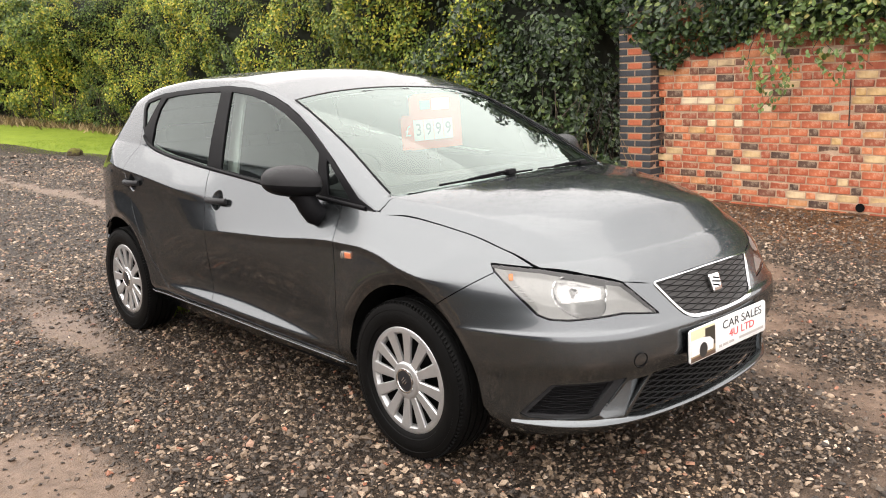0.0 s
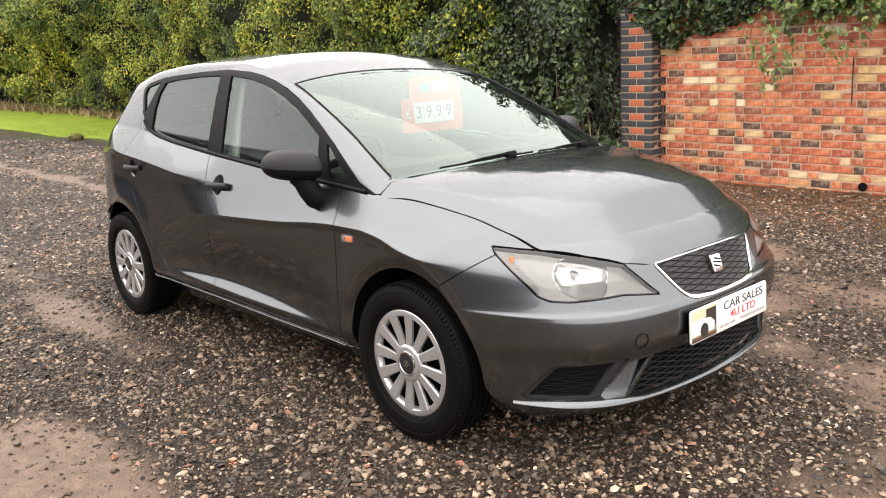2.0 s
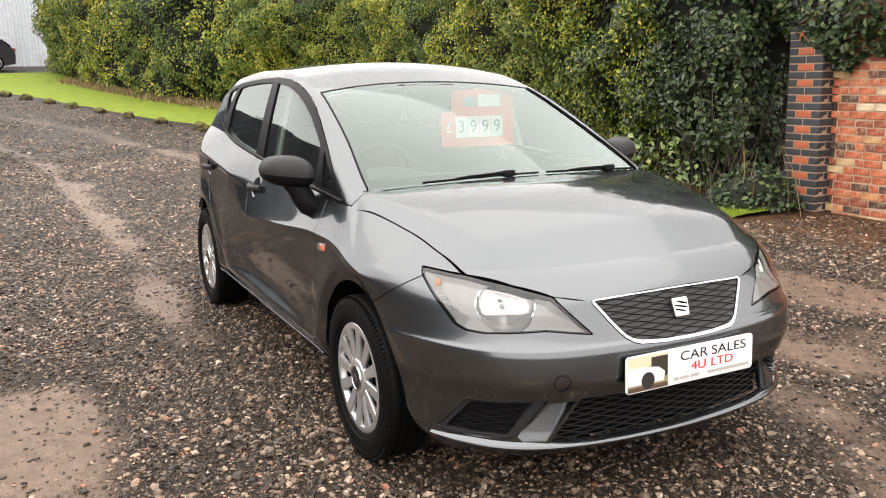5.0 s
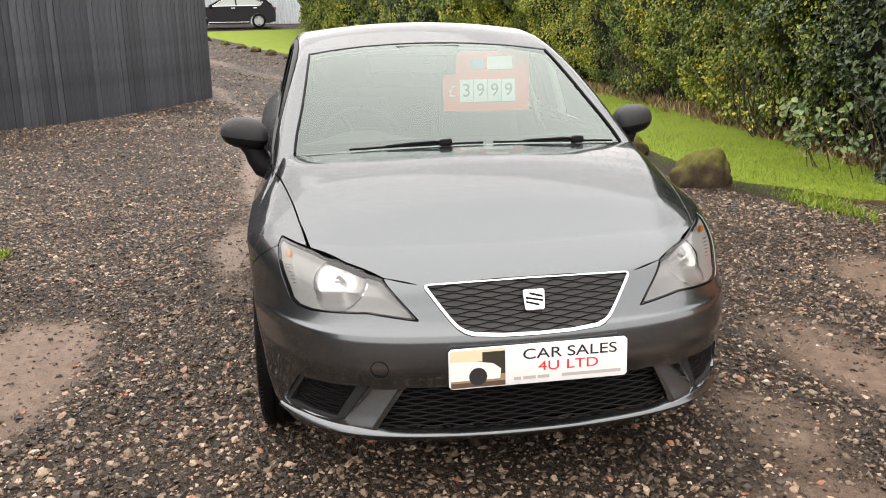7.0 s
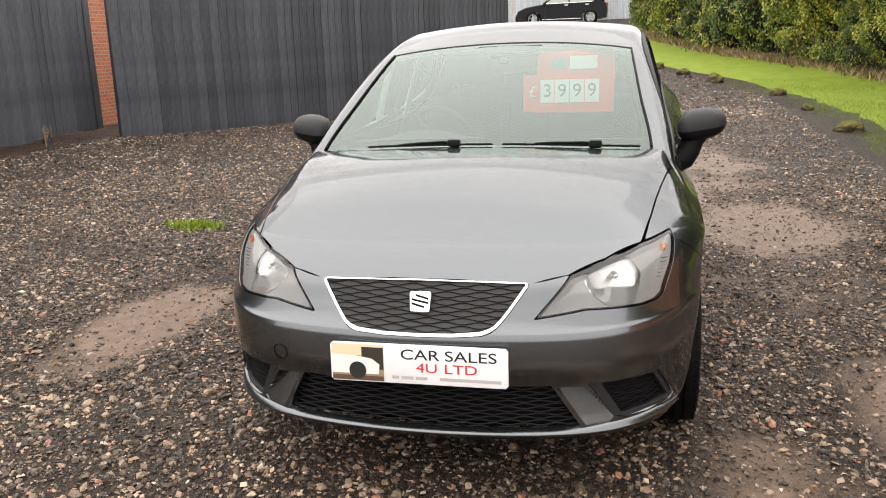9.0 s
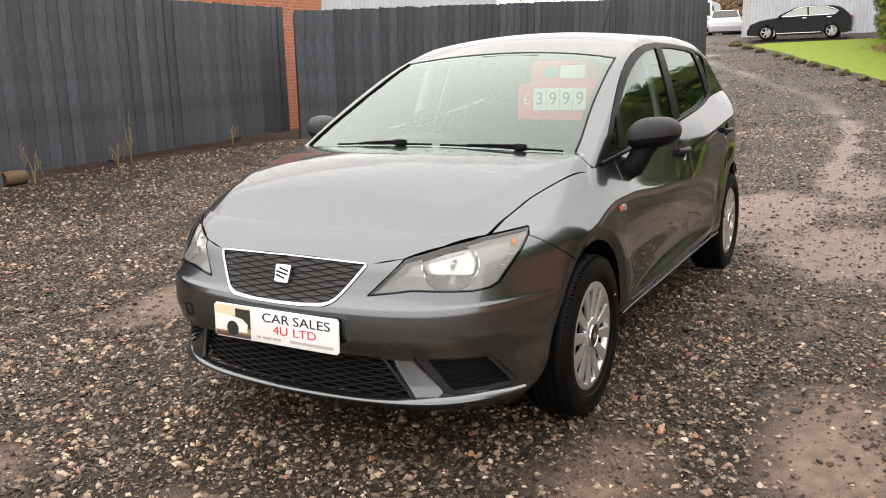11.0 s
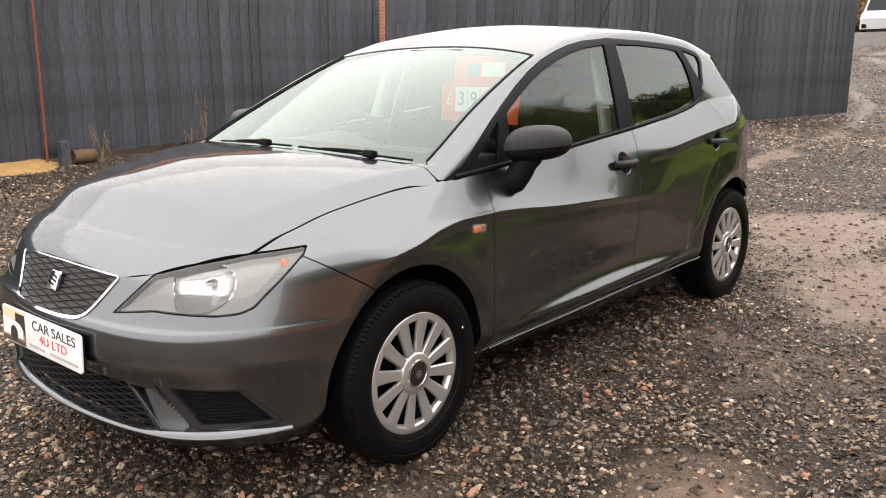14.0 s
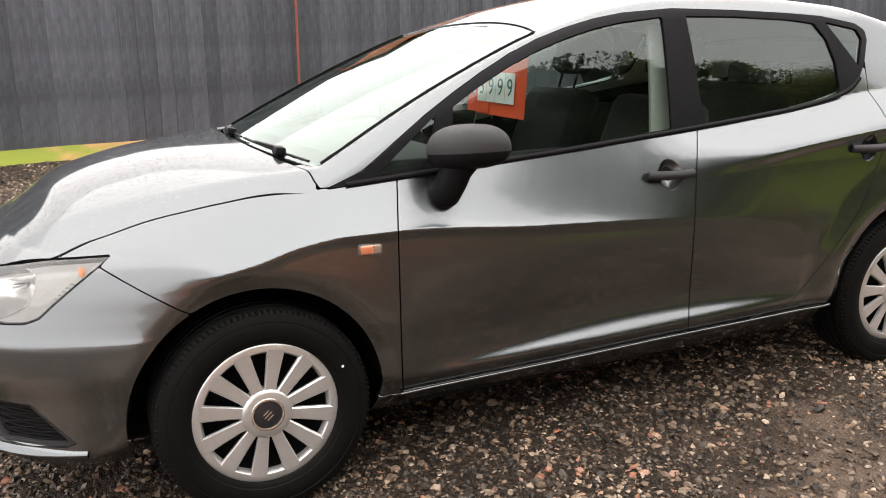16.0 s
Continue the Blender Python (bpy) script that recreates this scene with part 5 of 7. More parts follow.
for (y0, y1, hub) in ((-0.44, 0.06, -0.085), (0.10, 0.60, 0.44)):
    wiper = new("wiper")
    wiper.parent = hatchback
    wiper["label"] = "black windscreen wiper"
    blade = [over(1.116 - 0.22 * y * y, y, 0.006) for y in np.linspace(y0, y1, 14)]
    part("wiper_blade", tube(blade, 0.004, 6), TRIM, wiper, smooth=60)
    a = [over(1.130 - 0.22 * hub * hub, hub, 0.012)] + [over(1.117 - 0.22 * (hub - d) ** 2, hub - d, h) for d, h in ((0.04, 0.016), (0.14, 0.013), (0.22, 0.009))]
    part("wiper_arm", tube(a, 0.006, 6, 0.7), TRIM, wiper, smooth=60)
    part("wiper_pivot", placed(block((0.034, 0.050, 0.028), (0, 0, 0), 0.009), Matrix.Translation(over(1.124 - 0.22 * hub * hub, hub, 0.012)) @ Matrix.Rotation(radians(-10), 4, "Y")), TRIM, wiper, smooth=40)
bm = bmesh.new()
rows = []
for k in range(31):
    y = -0.66 + 1.32 * k / 30
    rows.append([bm.verts.new((x, y, z)) for x, z in ((1.16 - 0.22 * y * y, 0.905 - 0.03 * y * y), (1.13 - 0.22 * y * y, 0.908 - 0.03 * y * y), (1.10 - 0.22 * y * y, 0.930 - 0.03 * y * y))])
for a, b in zip(rows, rows[1:]):
    for q in range(2):
        bm.faces.new((a[q], a[q + 1], b[q + 1], b[q]))
part("scuttle_panel", bm, TRIM, hatchback, "black plastic scuttle below the windscreen", 40)

# roof aerial
part("aerial", tube([(-1.16, -0.0, 1.42), (-1.20, 0, 1.50), (-1.30, 0, 1.62)], 0.0035, 6, 0.6), TRIM, hatchback, smooth=60)
part("aerial_base", placed(block((0.09, 0.045, 0.03), (-1.15, 0, 1.425), 0.012), Matrix.Identity(4)), TRIM, hatchback, smooth=40)

# cabin
bm = bmesh.new()
rows = []
for k in range(21):
    y = -0.66 + 1.32 * k / 20
    hump = 0.05 * math.exp(-((y + 0.34) / 0.17) ** 2)
    rows.append([bm.verts.new((x, y, z)) for x, z in ((1.0 - 0.1 * y * y, 0.93), (0.84, 0.925), (0.62, 0.93 + hump * 0.6), (0.50, 0.925 + hump), (0.46, 0.88 + hump), (0.50, 0.72), (0.58, 0.45))])
for a, b in zip(rows, rows[1:]):
    for q in range(6):
        bm.faces.new((a[q], a[q + 1], b[q + 1], b[q]))
part("dashboard", bm, DASH, hatchback, "dark grey dashboard", 50)
sw = new("steering_wheel")
sw.parent = hatchback
sw["label"] = "black steering wheel"
sw.matrix_local = Matrix.Translation((0.36, -0.34, 0.90)) @ Matrix.Rotation(radians(-65), 4, "Y")
part("wheel_rim", tube([(0.18 * math.cos(2 * math.pi * k / 40), 0.18 * math.sin(2 * math.pi * k / 40), 0) for k in range(41)], 0.015, 10), CABIN, sw, smooth=60)
part("wheel_boss", block((0.12, 0.15, 0.05), (0, 0, 0.0), 0.02), CABIN, sw, smooth=40)
for a in (90, 210, 330):
    part("wheel_spoke", tube([(0.04 * math.cos(radians(a)), 0.04 * math.sin(radians(a)), 0), (0.175 * math.cos(radians(a)), 0.175 * math.sin(radians(a)), 0)], 0.012, 8), CABIN, sw, smooth=60)
for y in (-0.34, 0.34):
    seat = new("front_seat")
    seat.parent = hatchback
    seat["label"] = "dark fabric front seat with headrest"
    part("seat_cushion", placed(block((0.5, 0.48, 0.16), (0, 0, 0), 0.05), Matrix.Translation((0.05, y, 0.50)) @ Matrix.Rotation(radians(-8), 4, "Y")), CABIN, seat, smooth=50)
    part("seat_back", placed(block((0.13, 0.48, 0.60), (0, 0, 0.30), 0.055), Matrix.Translation((-0.20, y, 0.50)) @ Matrix.Rotation(radians(-22), 4, "Y")), CABIN, seat, smooth=50)
    part("headrest", placed(block((0.10, 0.26, 0.17), (0, 0, 0), 0.05), Matrix.Translation((-0.47, y, 1.20)) @ Matrix.Rotation(radians(-18), 4, "Y")), CABIN, seat, smooth=50)
    for d in (-0.06, 0.06):
        part("headrest_post", tube([(-0.42, y + d, 1.03), (-0.455, y + d, 1.14)], 0.006, 6), CABIN, seat)
bench = new("rear_bench")
bench.parent = hatchback
bench["label"] = "dark fabric rear bench seat"
part("bench_cushion", block((0.5, 1.2, 0.18), (-0.75, 0, 0.52), 0.05), CABIN, bench, smooth=50)
part("bench_back", placed(block((0.12, 1.22, 0.60), (0, 0, 0.28), 0.05), Matrix.Translation((-0.98, 0, 0.52)) @ Matrix.Rotation(radians(-20), 4, "Y")), CABIN, bench, smooth=50)
for y in (-0.38, 0, 0.38):
    part("rear_headrest", block((0.08, 0.24, 0.13), (-1.18, y, 1.10), 0.04), CABIN, bench, smooth=50)
for s in (1, -1):
    part("door_card", placed(block((1.9, 0.03, 0.6), (-0.05, s * 0.69, 0.65), 0.01), Matrix.Identity(4)), CABIN, hatchback)
part("bulkhead", block((0.05, 1.2, 0.55), (1.05, 0, 0.6)), DARK, hatchback)
part("load_floor", block((0.7, 1.1, 0.05), (-1.4, 0, 0.72), 0.01), CABIN, hatchback)
part("mirror_mount", placed(block((0.03, 0.05, 0.03), (0, 0, 0), 0.012), Matrix.Translation((0.33, -0.02, 1.262))), TRIM, hatchback, smooth=40)
part("sensor_panel", placed(slab([(-0.15, 0.07), (0.15, 0.07), (0.13, 0.0), (0.10, -0.02), (-0.10, -0.02), (-0.13, 0.0)], 0.002), Matrix.Translation((0.285, -0.0, 1.300)) @ Matrix.Rotation(radians(21.5), 4, "Y") @ Matrix.Rotation(radians(90), 4, "Z")), TRIM, hatchback)

# price card hung behind the windscreen
card = thing("price_card", "orange-red price card with white digit boxes behind the windscreen", "price card")
card.matrix_local = facing(0.25, 0.276, 1.158, -4)


def on_card(name, pts, mat, z, label="", depth=0.0006):
    o = part(name, slab(pts, depth), mat, card, label)
    o.location.z = z
    return o


on_card("card_panel", [(-0.155, -0.14), (0.20, -0.14), (0.205, 0.125), (0.19, 0.14), (-0.13, 0.14), (-0.15, 0.12)], REDCARD, 0.0, "", 0.002)
on_card("card_panel", [(-0.215, -0.135), (-0.05, -0.135), (-0.05, 0.035), (-0.20, 0.035), (-0.215, 0.02)], REDCARD, 0.003, "", 0.002)
for k, dgt in enumerate("3999"):
    x = -0.135 + 0.068 * k
    on_card("digit_box", rect(x, -0.095, x + 0.065, 0.010), WHITECARD, 0.006)
    lettering("digit", dgt, 0.085, TEAL, card, Matrix.Translation((x + 0.0325, -0.043, 0.0068)), 0.0004)
lettering("pound_sign", "£", 0.075, WHITECARD, card, Matrix.Translation((-0.172, -0.045, 0.0056)), 0.0004)
on_card("white_label", rect(0.0, 0.055, 0.125, 0.115), WHITECARD, 0.0026)
on_card("picture_label", rect(-0.08, 0.06, -0.01, 0.105), material("picture_blue", (0.10, 0.30, 0.38), 0.5), 0.0026)

# ---- lawn, rocks, hedge ----
LAWN_EDGE = [(-1.72, 3.5), (-1.95, 3.22), (-2.9, 3.0), (-4.7, 2.98), (-7.2, 3.1), (-10, 3.1), (-12.9, 3.0), (-15.6, 2.25), (-17.3, 1.55), (-19, 0.86), (-22, -0.35), (-26.5, -2.16), (-30, -3.6), (-34.5, -5.5)]
HEDGE_FOOT = [(-2.15, 6.2), (-2.3, 4.75), (-2.7, 4.5), (-3.4, 4.6), (-5.0, 4.9), (-7.5, 5.2), (-11, 5.6), (-14.5, 5.6), (-17, 5.0), (-19.5, 3.7), (-22.5, 2.2), (-26, 1.25), (-31, 0.3), (-36, -0.1)]


def along(line, s):
    """Points at lengths s along a line of (x, y), and the line's directions there."""
    p = np.array(line, float)
    d = np.concatenate([[0], np.cumsum(np.hypot(*np.diff(p, axis=0).T))])
    q = np.stack([np.interp(s, d, p[:, 0]), np.interp(s, d, p[:, 1])], 1)
    e = 0.05
    t = np.stack([np.interp(s + e, d, p[:, 0]) - np.interp(s - e, d, p[:, 0]), np.interp(s + e, d, p[:, 1]) - np.interp(s - e, d, p[:, 1])], 1)
    return q, t / np.maximum(np.linalg.norm(t, axis=1, keepdims=True), 1e-9), d[-1]


GRASS = mottled("lawn_turf", (0.11, 0.165, 0.016), (0.225, 0.28, 0.032), 3.0, 0.8, relief=0.6, fine=30, Specular_IOR_Level=0.15)
n_l = 160
edge = along(LAWN_EDGE, np.linspace(0, along(LAWN_EDGE, np.zeros(1))[2], n_l))[0]
foot, _, _ = along(HEDGE_FOOT, np.linspace(0, along(HEDGE_FOOT, np.zeros(1))[2], n_l))
edge = edge + 0.07 * np.stack([0 * edge[:, 0], wander(edge[:, 0], edge[:, 1], 0 * edge[:, 0], 2.2)], 1)
far_side = foot + np.array([0.2, 0.8])
k = np.linspace(0, 1, 14)[None, :, None]
G2 = edge[:, None] * (1 - k) + far_side[:, None] * k
gz = ground_h(G2[..., 0], G2[..., 1]) + np.minimum(0.075, 0.34 * k[..., 0]) - 0.04 + 0.015 * wander(G2[..., 0], G2[..., 1], 0 * G2[..., 0], 1.3)
ii = np.arange(n_l * 14).reshape(n_l, 14)
lawn = fast_mesh("lawn", np.concatenate([G2.reshape(-1, 2), gz.reshape(-1, 1)], 1), np.stack([q.ravel() for q in (ii[:-1, :-1], ii[1:, :-1], ii[1:, 1:], ii[:-1, 1:])], 1), GRASS, smooth=True)
tagged(lawn, "bright green mown lawn beside the drive", "lawn", kind="structure")

BLADE = np.array([(-0.5, 0, 0), (0.5, 0, 0), (0.12, 0.25, 1.0)], float)
BLADE_F = np.array([(0, 1, 2)])
BLADES = material("grass_blade", (0.09, 0.17, 0.02), 0.6, Specular_IOR_Level=0.2)
gt = ramp(BLADES, island_random(BLADES), (0.0, (0.10, 0.17, 0.014)), (0.6, (0.20, 0.29, 0.026)), (0.93, (0.27, 0.33, 0.045)), (1.0, (0.36, 0.30, 0.10)))
join(BLADES, gt.outputs[0], shader(BLADES).inputs["Base Color"])


def blades(name, u, w, size, seed, mat, label, category="grass"):
    g = np.random.default_rng(seed)
    n = len(u)
    a, b = u * (n_l - 1), np.clip(w, 0, 1)
    e = np.stack([np.interp(a, np.arange(n_l), edge[:, q]) * (1 - b) + np.interp(a, np.arange(n_l), far_side[:, q]) * b for q in (0, 1)], 1)
    z = ground_h(e[:, 0], e[:, 1]) + np.minimum(0.075, 0.34 * b) - 0.04
    s = size * g.uniform(0.6, 1.3, n)
    nrm = np.stack([g.normal(0, 0.55, n), g.normal(0, 0.55, n), np.ones(n)], 1)
    v, f = scattered(BLADE, BLADE_F, np.concatenate([e, z[:, None]], 1), frames(nrm, g.uniform(0, 6.28, n)), np.stack([s * 0.16, s * 0.6, s], 1))
    tagged(fast_mesh(name, v, f, mat), label, category, kind="stuff")


blades("grass", 0.42 * rng.random(60000) ** 1.3, rng.random(60000), 0.030, 5, BLADES, "short mown grass of the lawn")
blades("grass", 0.42 * rng.random(9000) ** 1.2, rng.normal(0.02, 0.03, 9000), 0.05, 6, BLADES, "longer ragged grass along the lawn's edge")
STRAW = material("dry_grass", (0.30, 0.22, 0.10), 0.8)
join(STRAW, ramp(STRAW, island_random(STRAW), (0.0, (0.10, 0.07, 0.03)), (0.6, (0.28, 0.20, 0.09)), (1.0, (0.42, 0.33, 0.17))).outputs[0], shader(STRAW).inputs["Base Color"])
blades("dry_grass", 0.85 * rng.random(16000), rng.normal(0.86, 0.06, 16000), 0.17, 8, STRAW, "dry brown grass at the foot of the hedge", "dry grass")

# mossy rocks along the lawn
ROCK = mottled("mossy_rock", (0.022, 0.017, 0.011), (0.085, 0.062, 0.038), 7, 0.8, relief=0.9, fine=5, Specular_IOR_Level=0.2)
mo = noise_at(ROCK, 24, 6)
upn = node(ROCK, "SeparateXYZ")
join(ROCK, ROCK.node_tree.nodes.new("ShaderNodeNewGeometry").outputs["Normal"], upn.inputs[0])
mm = node(ROCK, "Math")
mm.operation = "MULTIPLY"
join(ROCK, mo.outputs[0], mm.inputs[0])
join(ROCK, upn.outputs["Z"], mm.inputs[1])
mk = node(ROCK, "MapRange", From_Min=0.10, From_Max=0.42)
join(ROCK, mm.outputs[0], mk.inputs["Value"])
sb = shader(ROCK).inputs["Base Color"]
join(ROCK, mix(ROCK, mk.outputs[0], sb.links[0].from_socket, (0.105, 0.10, 0.018)), sb)


def boulder(x, y, s, seed, tall=1.0):
    bm = bmesh.new()
    bmesh.ops.create_icosphere(bm, subdivisions=4, radius=1)
    g = random.Random(seed)
    sx, sy, sz = s * g.uniform(1.0, 1.35), s * g.uniform(0.8, 1.0), s * g.uniform(0.95, 1.15) * tall
    o = Vector((g.uniform(0, 50), g.uniform(0, 50), g.uniform(0, 50)))
    for q in bm.verts:
        c = q.co.copy()
        d = 1 + 0.30 * noise.noise(c * 1.2 + o) + 0.13 * noise.noise(c * 2.9 + o) + 0.08 * noise.noise(c * 7 + o) + 0.03 * noise.noise(c * 15 + o)
        q.co = Vector((c.x * sx * d, c.y * sy * d, max(-0.25, c.z) * sz * d))
    for f in bm.faces:
        f.smooth = True
    r = part("rock", bm, ROCK)
    r.location = (x, y, ground_z(x, y) + 0.12 * s)
    r.rotation_euler.z = g.uniform(0, 6.28)
    return tagged(r, "brown mossy rock on the edge of the lawn", "rock", "rocks along the lawn")


for n, (x, y, s) in enumerate(((-2.78, 2.95, 0.215), (-4.68, 3.08, 0.15), (-7.3, 3.12, 0.17), (-10.1, 3.1, 0.12), (-12.9, 3.05, 0.2), (-15.8, 2.12, 0.24), (-17.3, 1.5, 0.20), (-18.7, 0.95, 0.2), (-20.0, 0.42, 0.2), (-21.4, -0.14, 0.22), (-22.7, -0.66, 0.2), (-24.0, -1.2, 0.2), (-25.3, -1.72, 0.2), (-26.6, -2.25, 0.2), (-28.2, -2.9, 0.2), (-30.2, -3.72, 0.22), (-32.2, -4.55, 0.26), (-34.2, -5.4, 0.3))):
    boulder(x, y, s if n < 2 else 0.78 * s, n, 1.3 if n < 2 else 0.8)

# hedge: a skin of leaves over a core coloured as the shade inside
LEAVES = material("hedge_leaf", (0.06, 0.09, 0.02), 0.5, Specular_IOR_Level=0.35)
lr = island_random(LEAVES)
lt = ramp(LEAVES, lr, (0.0, (0.03, 0.055, 0.010)), (0.25, (0.075, 0.12, 0.018)), (0.55, (0.15, 0.195, 0.028)), (0.8, (0.24, 0.25, 0.035)), (0.94, (0.36, 0.31, 0.045)), (1.0, (0.42, 0.33, 0.06)))
clump = noise_at(LEAVES, 0.55, 3)
lt2 = ramp(LEAVES, clump.outputs[0], (0.36, (0.68, 0.78, 0.66)), (0.6, (1.7, 1.6, 1.2)))
deep = ramp(LEAVES, lr, (0.0, (0.016, 0.034, 0.008)), (0.4, (0.045, 0.08, 0.014)), (0.75, (0.085, 0.125, 0.022)), (0.97, (0.13, 0.165, 0.03)), (1.0, (0.30, 0.26, 0.04)))
turn = noise_at(LEAVES, 0.8, 3)
side = node(LEAVES, "MapRange", From_Min=0.38, From_Max=0.52)
join(LEAVES, turn.outputs[0], side.inputs["Value"])
kinds = mix(LEAVES, side.outputs[0], deep.outputs[0], lt.outputs[0])
join(LEAVES, mix(LEAVES, 1.0, kinds, lt2.outputs[0], "MULTIPLY"), shader(LEAVES).inputs["Base Color"])
DARKLEAF = material("dark_shrub_leaf", (0.03, 0.055, 0.018), 0.4)
join(DARKLEAF, ramp(DARKLEAF, island_random(DARKLEAF), (0.0, (0.008, 0.017, 0.006)), (0.5, (0.024, 0.046, 0.012)), (0.88, (0.058, 0.095, 0.024)), (1.0, (0.12, 0.15, 0.035))).outputs[0], shader(DARKLEAF).inputs["Base Color"])
WOOD = mottled("twig_bark", (0.025, 0.018, 0.012), (0.08, 0.06, 0.042), 20, 0.85, relief=0.4)
# near-black that stands for the shade deep inside the foliage
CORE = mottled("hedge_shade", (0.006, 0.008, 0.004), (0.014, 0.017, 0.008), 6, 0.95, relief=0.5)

hedge = thing("hedge", "tall mixed hedge with green and yellowing leaves behind the lawn", "hedge")


def hedge_front(s, z, top):
    """Places on the hedge's uneven face, and their outward normals. z from 0 to 1."""
    q, t, _ = along(HEDGE_FOOT, s)
    out = np.stack([-t[:, 1], t[:, 0]], 1)
    out = out * np.sign((out * (np.array([[0.0, -8.0]]) - q)).sum(1, keepdims=True))
    h = z * top
    bulge = 0.34 * wander(0.8 * s + 0.6 * h, 1.3 * h - 0.5 * s, 0.7 * h, 1.9, 3.0) + 0.20 * wander(0.7 * s - 0.7 * h, h + 0.4 * s, 0.5 * s, 4.6, 5.0) - 0.40 * (1 - z) ** 3 + 0.10 - 0.35 * np.clip(z - 0.8, 0, 1) * 3
    p = np.concatenate([q + out * bulge[:, None], (ground_h(q[:, 0], q[:, 1]) + h)[:, None]], 1)
    return p, np.concatenate([out, 0.35 * np.ones((len(s), 1))], 1)


s_all = along(HEDGE_FOOT, np.zeros(1))[2]
S2, Z2 = np.meshgrid(np.linspace(0, s_all, 220), np.linspace(0, 1, 26), indexing="ij")
top_h = 3.2 + 0.35 * wander(S2, 0 * S2, 0 * S2, 0.9) + 0.7 * np.exp(-S2 / 2.5)
cp, cn = hedge_front(S2.ravel(), Z2.ravel(), top_h.ravel())
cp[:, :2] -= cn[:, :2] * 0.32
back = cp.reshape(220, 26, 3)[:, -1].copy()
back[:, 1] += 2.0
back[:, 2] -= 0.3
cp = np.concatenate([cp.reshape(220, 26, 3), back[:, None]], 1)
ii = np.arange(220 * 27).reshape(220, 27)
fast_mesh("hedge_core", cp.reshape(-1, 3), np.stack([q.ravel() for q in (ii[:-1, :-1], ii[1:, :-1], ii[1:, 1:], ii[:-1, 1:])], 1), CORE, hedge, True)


def foliage(name, n, s0, s1, size, seed, mat, parent, depth=0.22, power=1.0, low=0.03):
    g = np.random.default_rng(seed)
    s = s0 + (s1 - s0) * g.random(n) ** power
    z = low + (1.02 - low) * g.random(n)
    p, nr = hedge_front(s, z, 3.2 + 0.35 * wander(s, 0 * s, 0 * s, 0.9) + 0.7 * np.exp(-s / 2.5))
    hold = wander(s + z * 2, z * 4 - 0.6 * s, 0.5 * s + z, 5.0, 2.0) + 0.6 * wander(s - z * 3, z * 4 + 0.5 * s, s, 11.0, 7.0)
    keep = g.random(n) < np.clip(0.72 + 1.0 * hold, 0.04, 1) * np.clip(z * 6 + 0.15, 0, 1)
    p, nr, hold = p[keep], nr[keep], hold[keep]
    m = len(p)
    p = p + nr * (g.uniform(-depth, 0.06, m) + 0.10 * hold)[:, None]
    tilt = nr + g.normal(0, 0.55, (m, 3))
    sz = size * g.uniform(0.6, 1.25, m)
    v, f = scattered(SMALL_LEAF if size < 0.08 else LEAF, SMALL_LEAF_F if size < 0.08 else LEAF_F, p, frames(tilt, g.uniform(0, 6.28, m)), sz)
    o = fast_mesh(name, v, f, mat, parent)
    o["kind"] = "stuff"


foliage("hedge_leaves", 125000, 2.6, 19.0, 0.058, 11, LEAVES, hedge)
foliage("hedge_leaves", 46000, 17.0, s_all, 0.09, 12, LEAVES, hedge)
foliage("shrub_leaves", 26000, 0.0, 4.2, 0.075, 13, DARKLEAF, hedge, 0.25, 1.0)
g = np.random.default_rng(21)
bmv, bmf, base = [], [], 0
for k in range(420):
    s = g.random() ** 1.3 * 22
    q, t, _ = along(HEDGE_FOOT, np.array([s]))
    p, nr = hedge_front(np.array([s]), np.array([0.02]), np.array([3.9]))
    a = p[0] - nr[0] * g.uniform(0.0, 0.25)
    a[2] = ground_z(a[0], a[1]) - 0.03
    pts = [a]
    for _ in range(4):
        pts.append(pts[-1] + np.array([g.normal(0, 0.10), g.normal(0, 0.10), g.uniform(0.16, 0.34)]))
    b = tube(pts, g.uniform(0.006, 0.016), 5, 0.35)
    b.verts.index_update()
    bmv += [v.co[:] for v in b.verts]
    bmf += [[base + v.index for v in f.verts] for f in b.faces]
    base += len(b.verts)
    b.free()
mesh_object("hedge_stem", bmv, bmf, WOOD, hedge)["kind"] = "stuff"

# ---- brick wall with a pier ----
BRICK = material("old_red_brick", (0.36, 0.12, 0.06), 0.72)
br = piece_random(BRICK)
bt = ramp(BRICK, br, (0.0, (0.055, 0.032, 0.024)), (0.11, (0.11, 0.055, 0.036)), (0.15, (0.24, 0.065, 0.034)), (0.42, (0.37, 0.090, 0.040)), (0.70, (0.45, 0.135, 0.058)), (0.86, (0.47, 0.19, 0.085)), (0.93, (0.46, 0.30, 0.13)), (1.0, (0.60, 0.50, 0.36)))
stain, grain = noise_at(BRICK, 5.5, 6), noise_at(BRICK, 90, 5)
st = ramp(BRICK, stain.outputs[0], (0.32, (0.58, 0.55, 0.55)), (0.52, (1.02, 0.98, 0.95)), (0.70, (1.45, 1.42, 1.28)))
join(BRICK, mix(BRICK, 1.0, bt.outputs[0], st.outputs[0], "MULTIPLY"), shader(BRICK).inputs["Base Color"])
lime = noise_at(BRICK, 11, 8, rough=0.75)
smear = node(BRICK, "MapRange", From_Min=0.53, From_Max=0.70, To_Max=0.62)
join(BRICK, lime.outputs[0], smear.inputs["Value"])
bs = shader(BRICK).inputs["Base Color"]
join(BRICK, mix(BRICK, smear.outputs[0], bs.links[0].from_socket, (0.56, 0.46, 0.33)), bs)
bump(BRICK, grain.outputs[0], 0.5, 0.006)
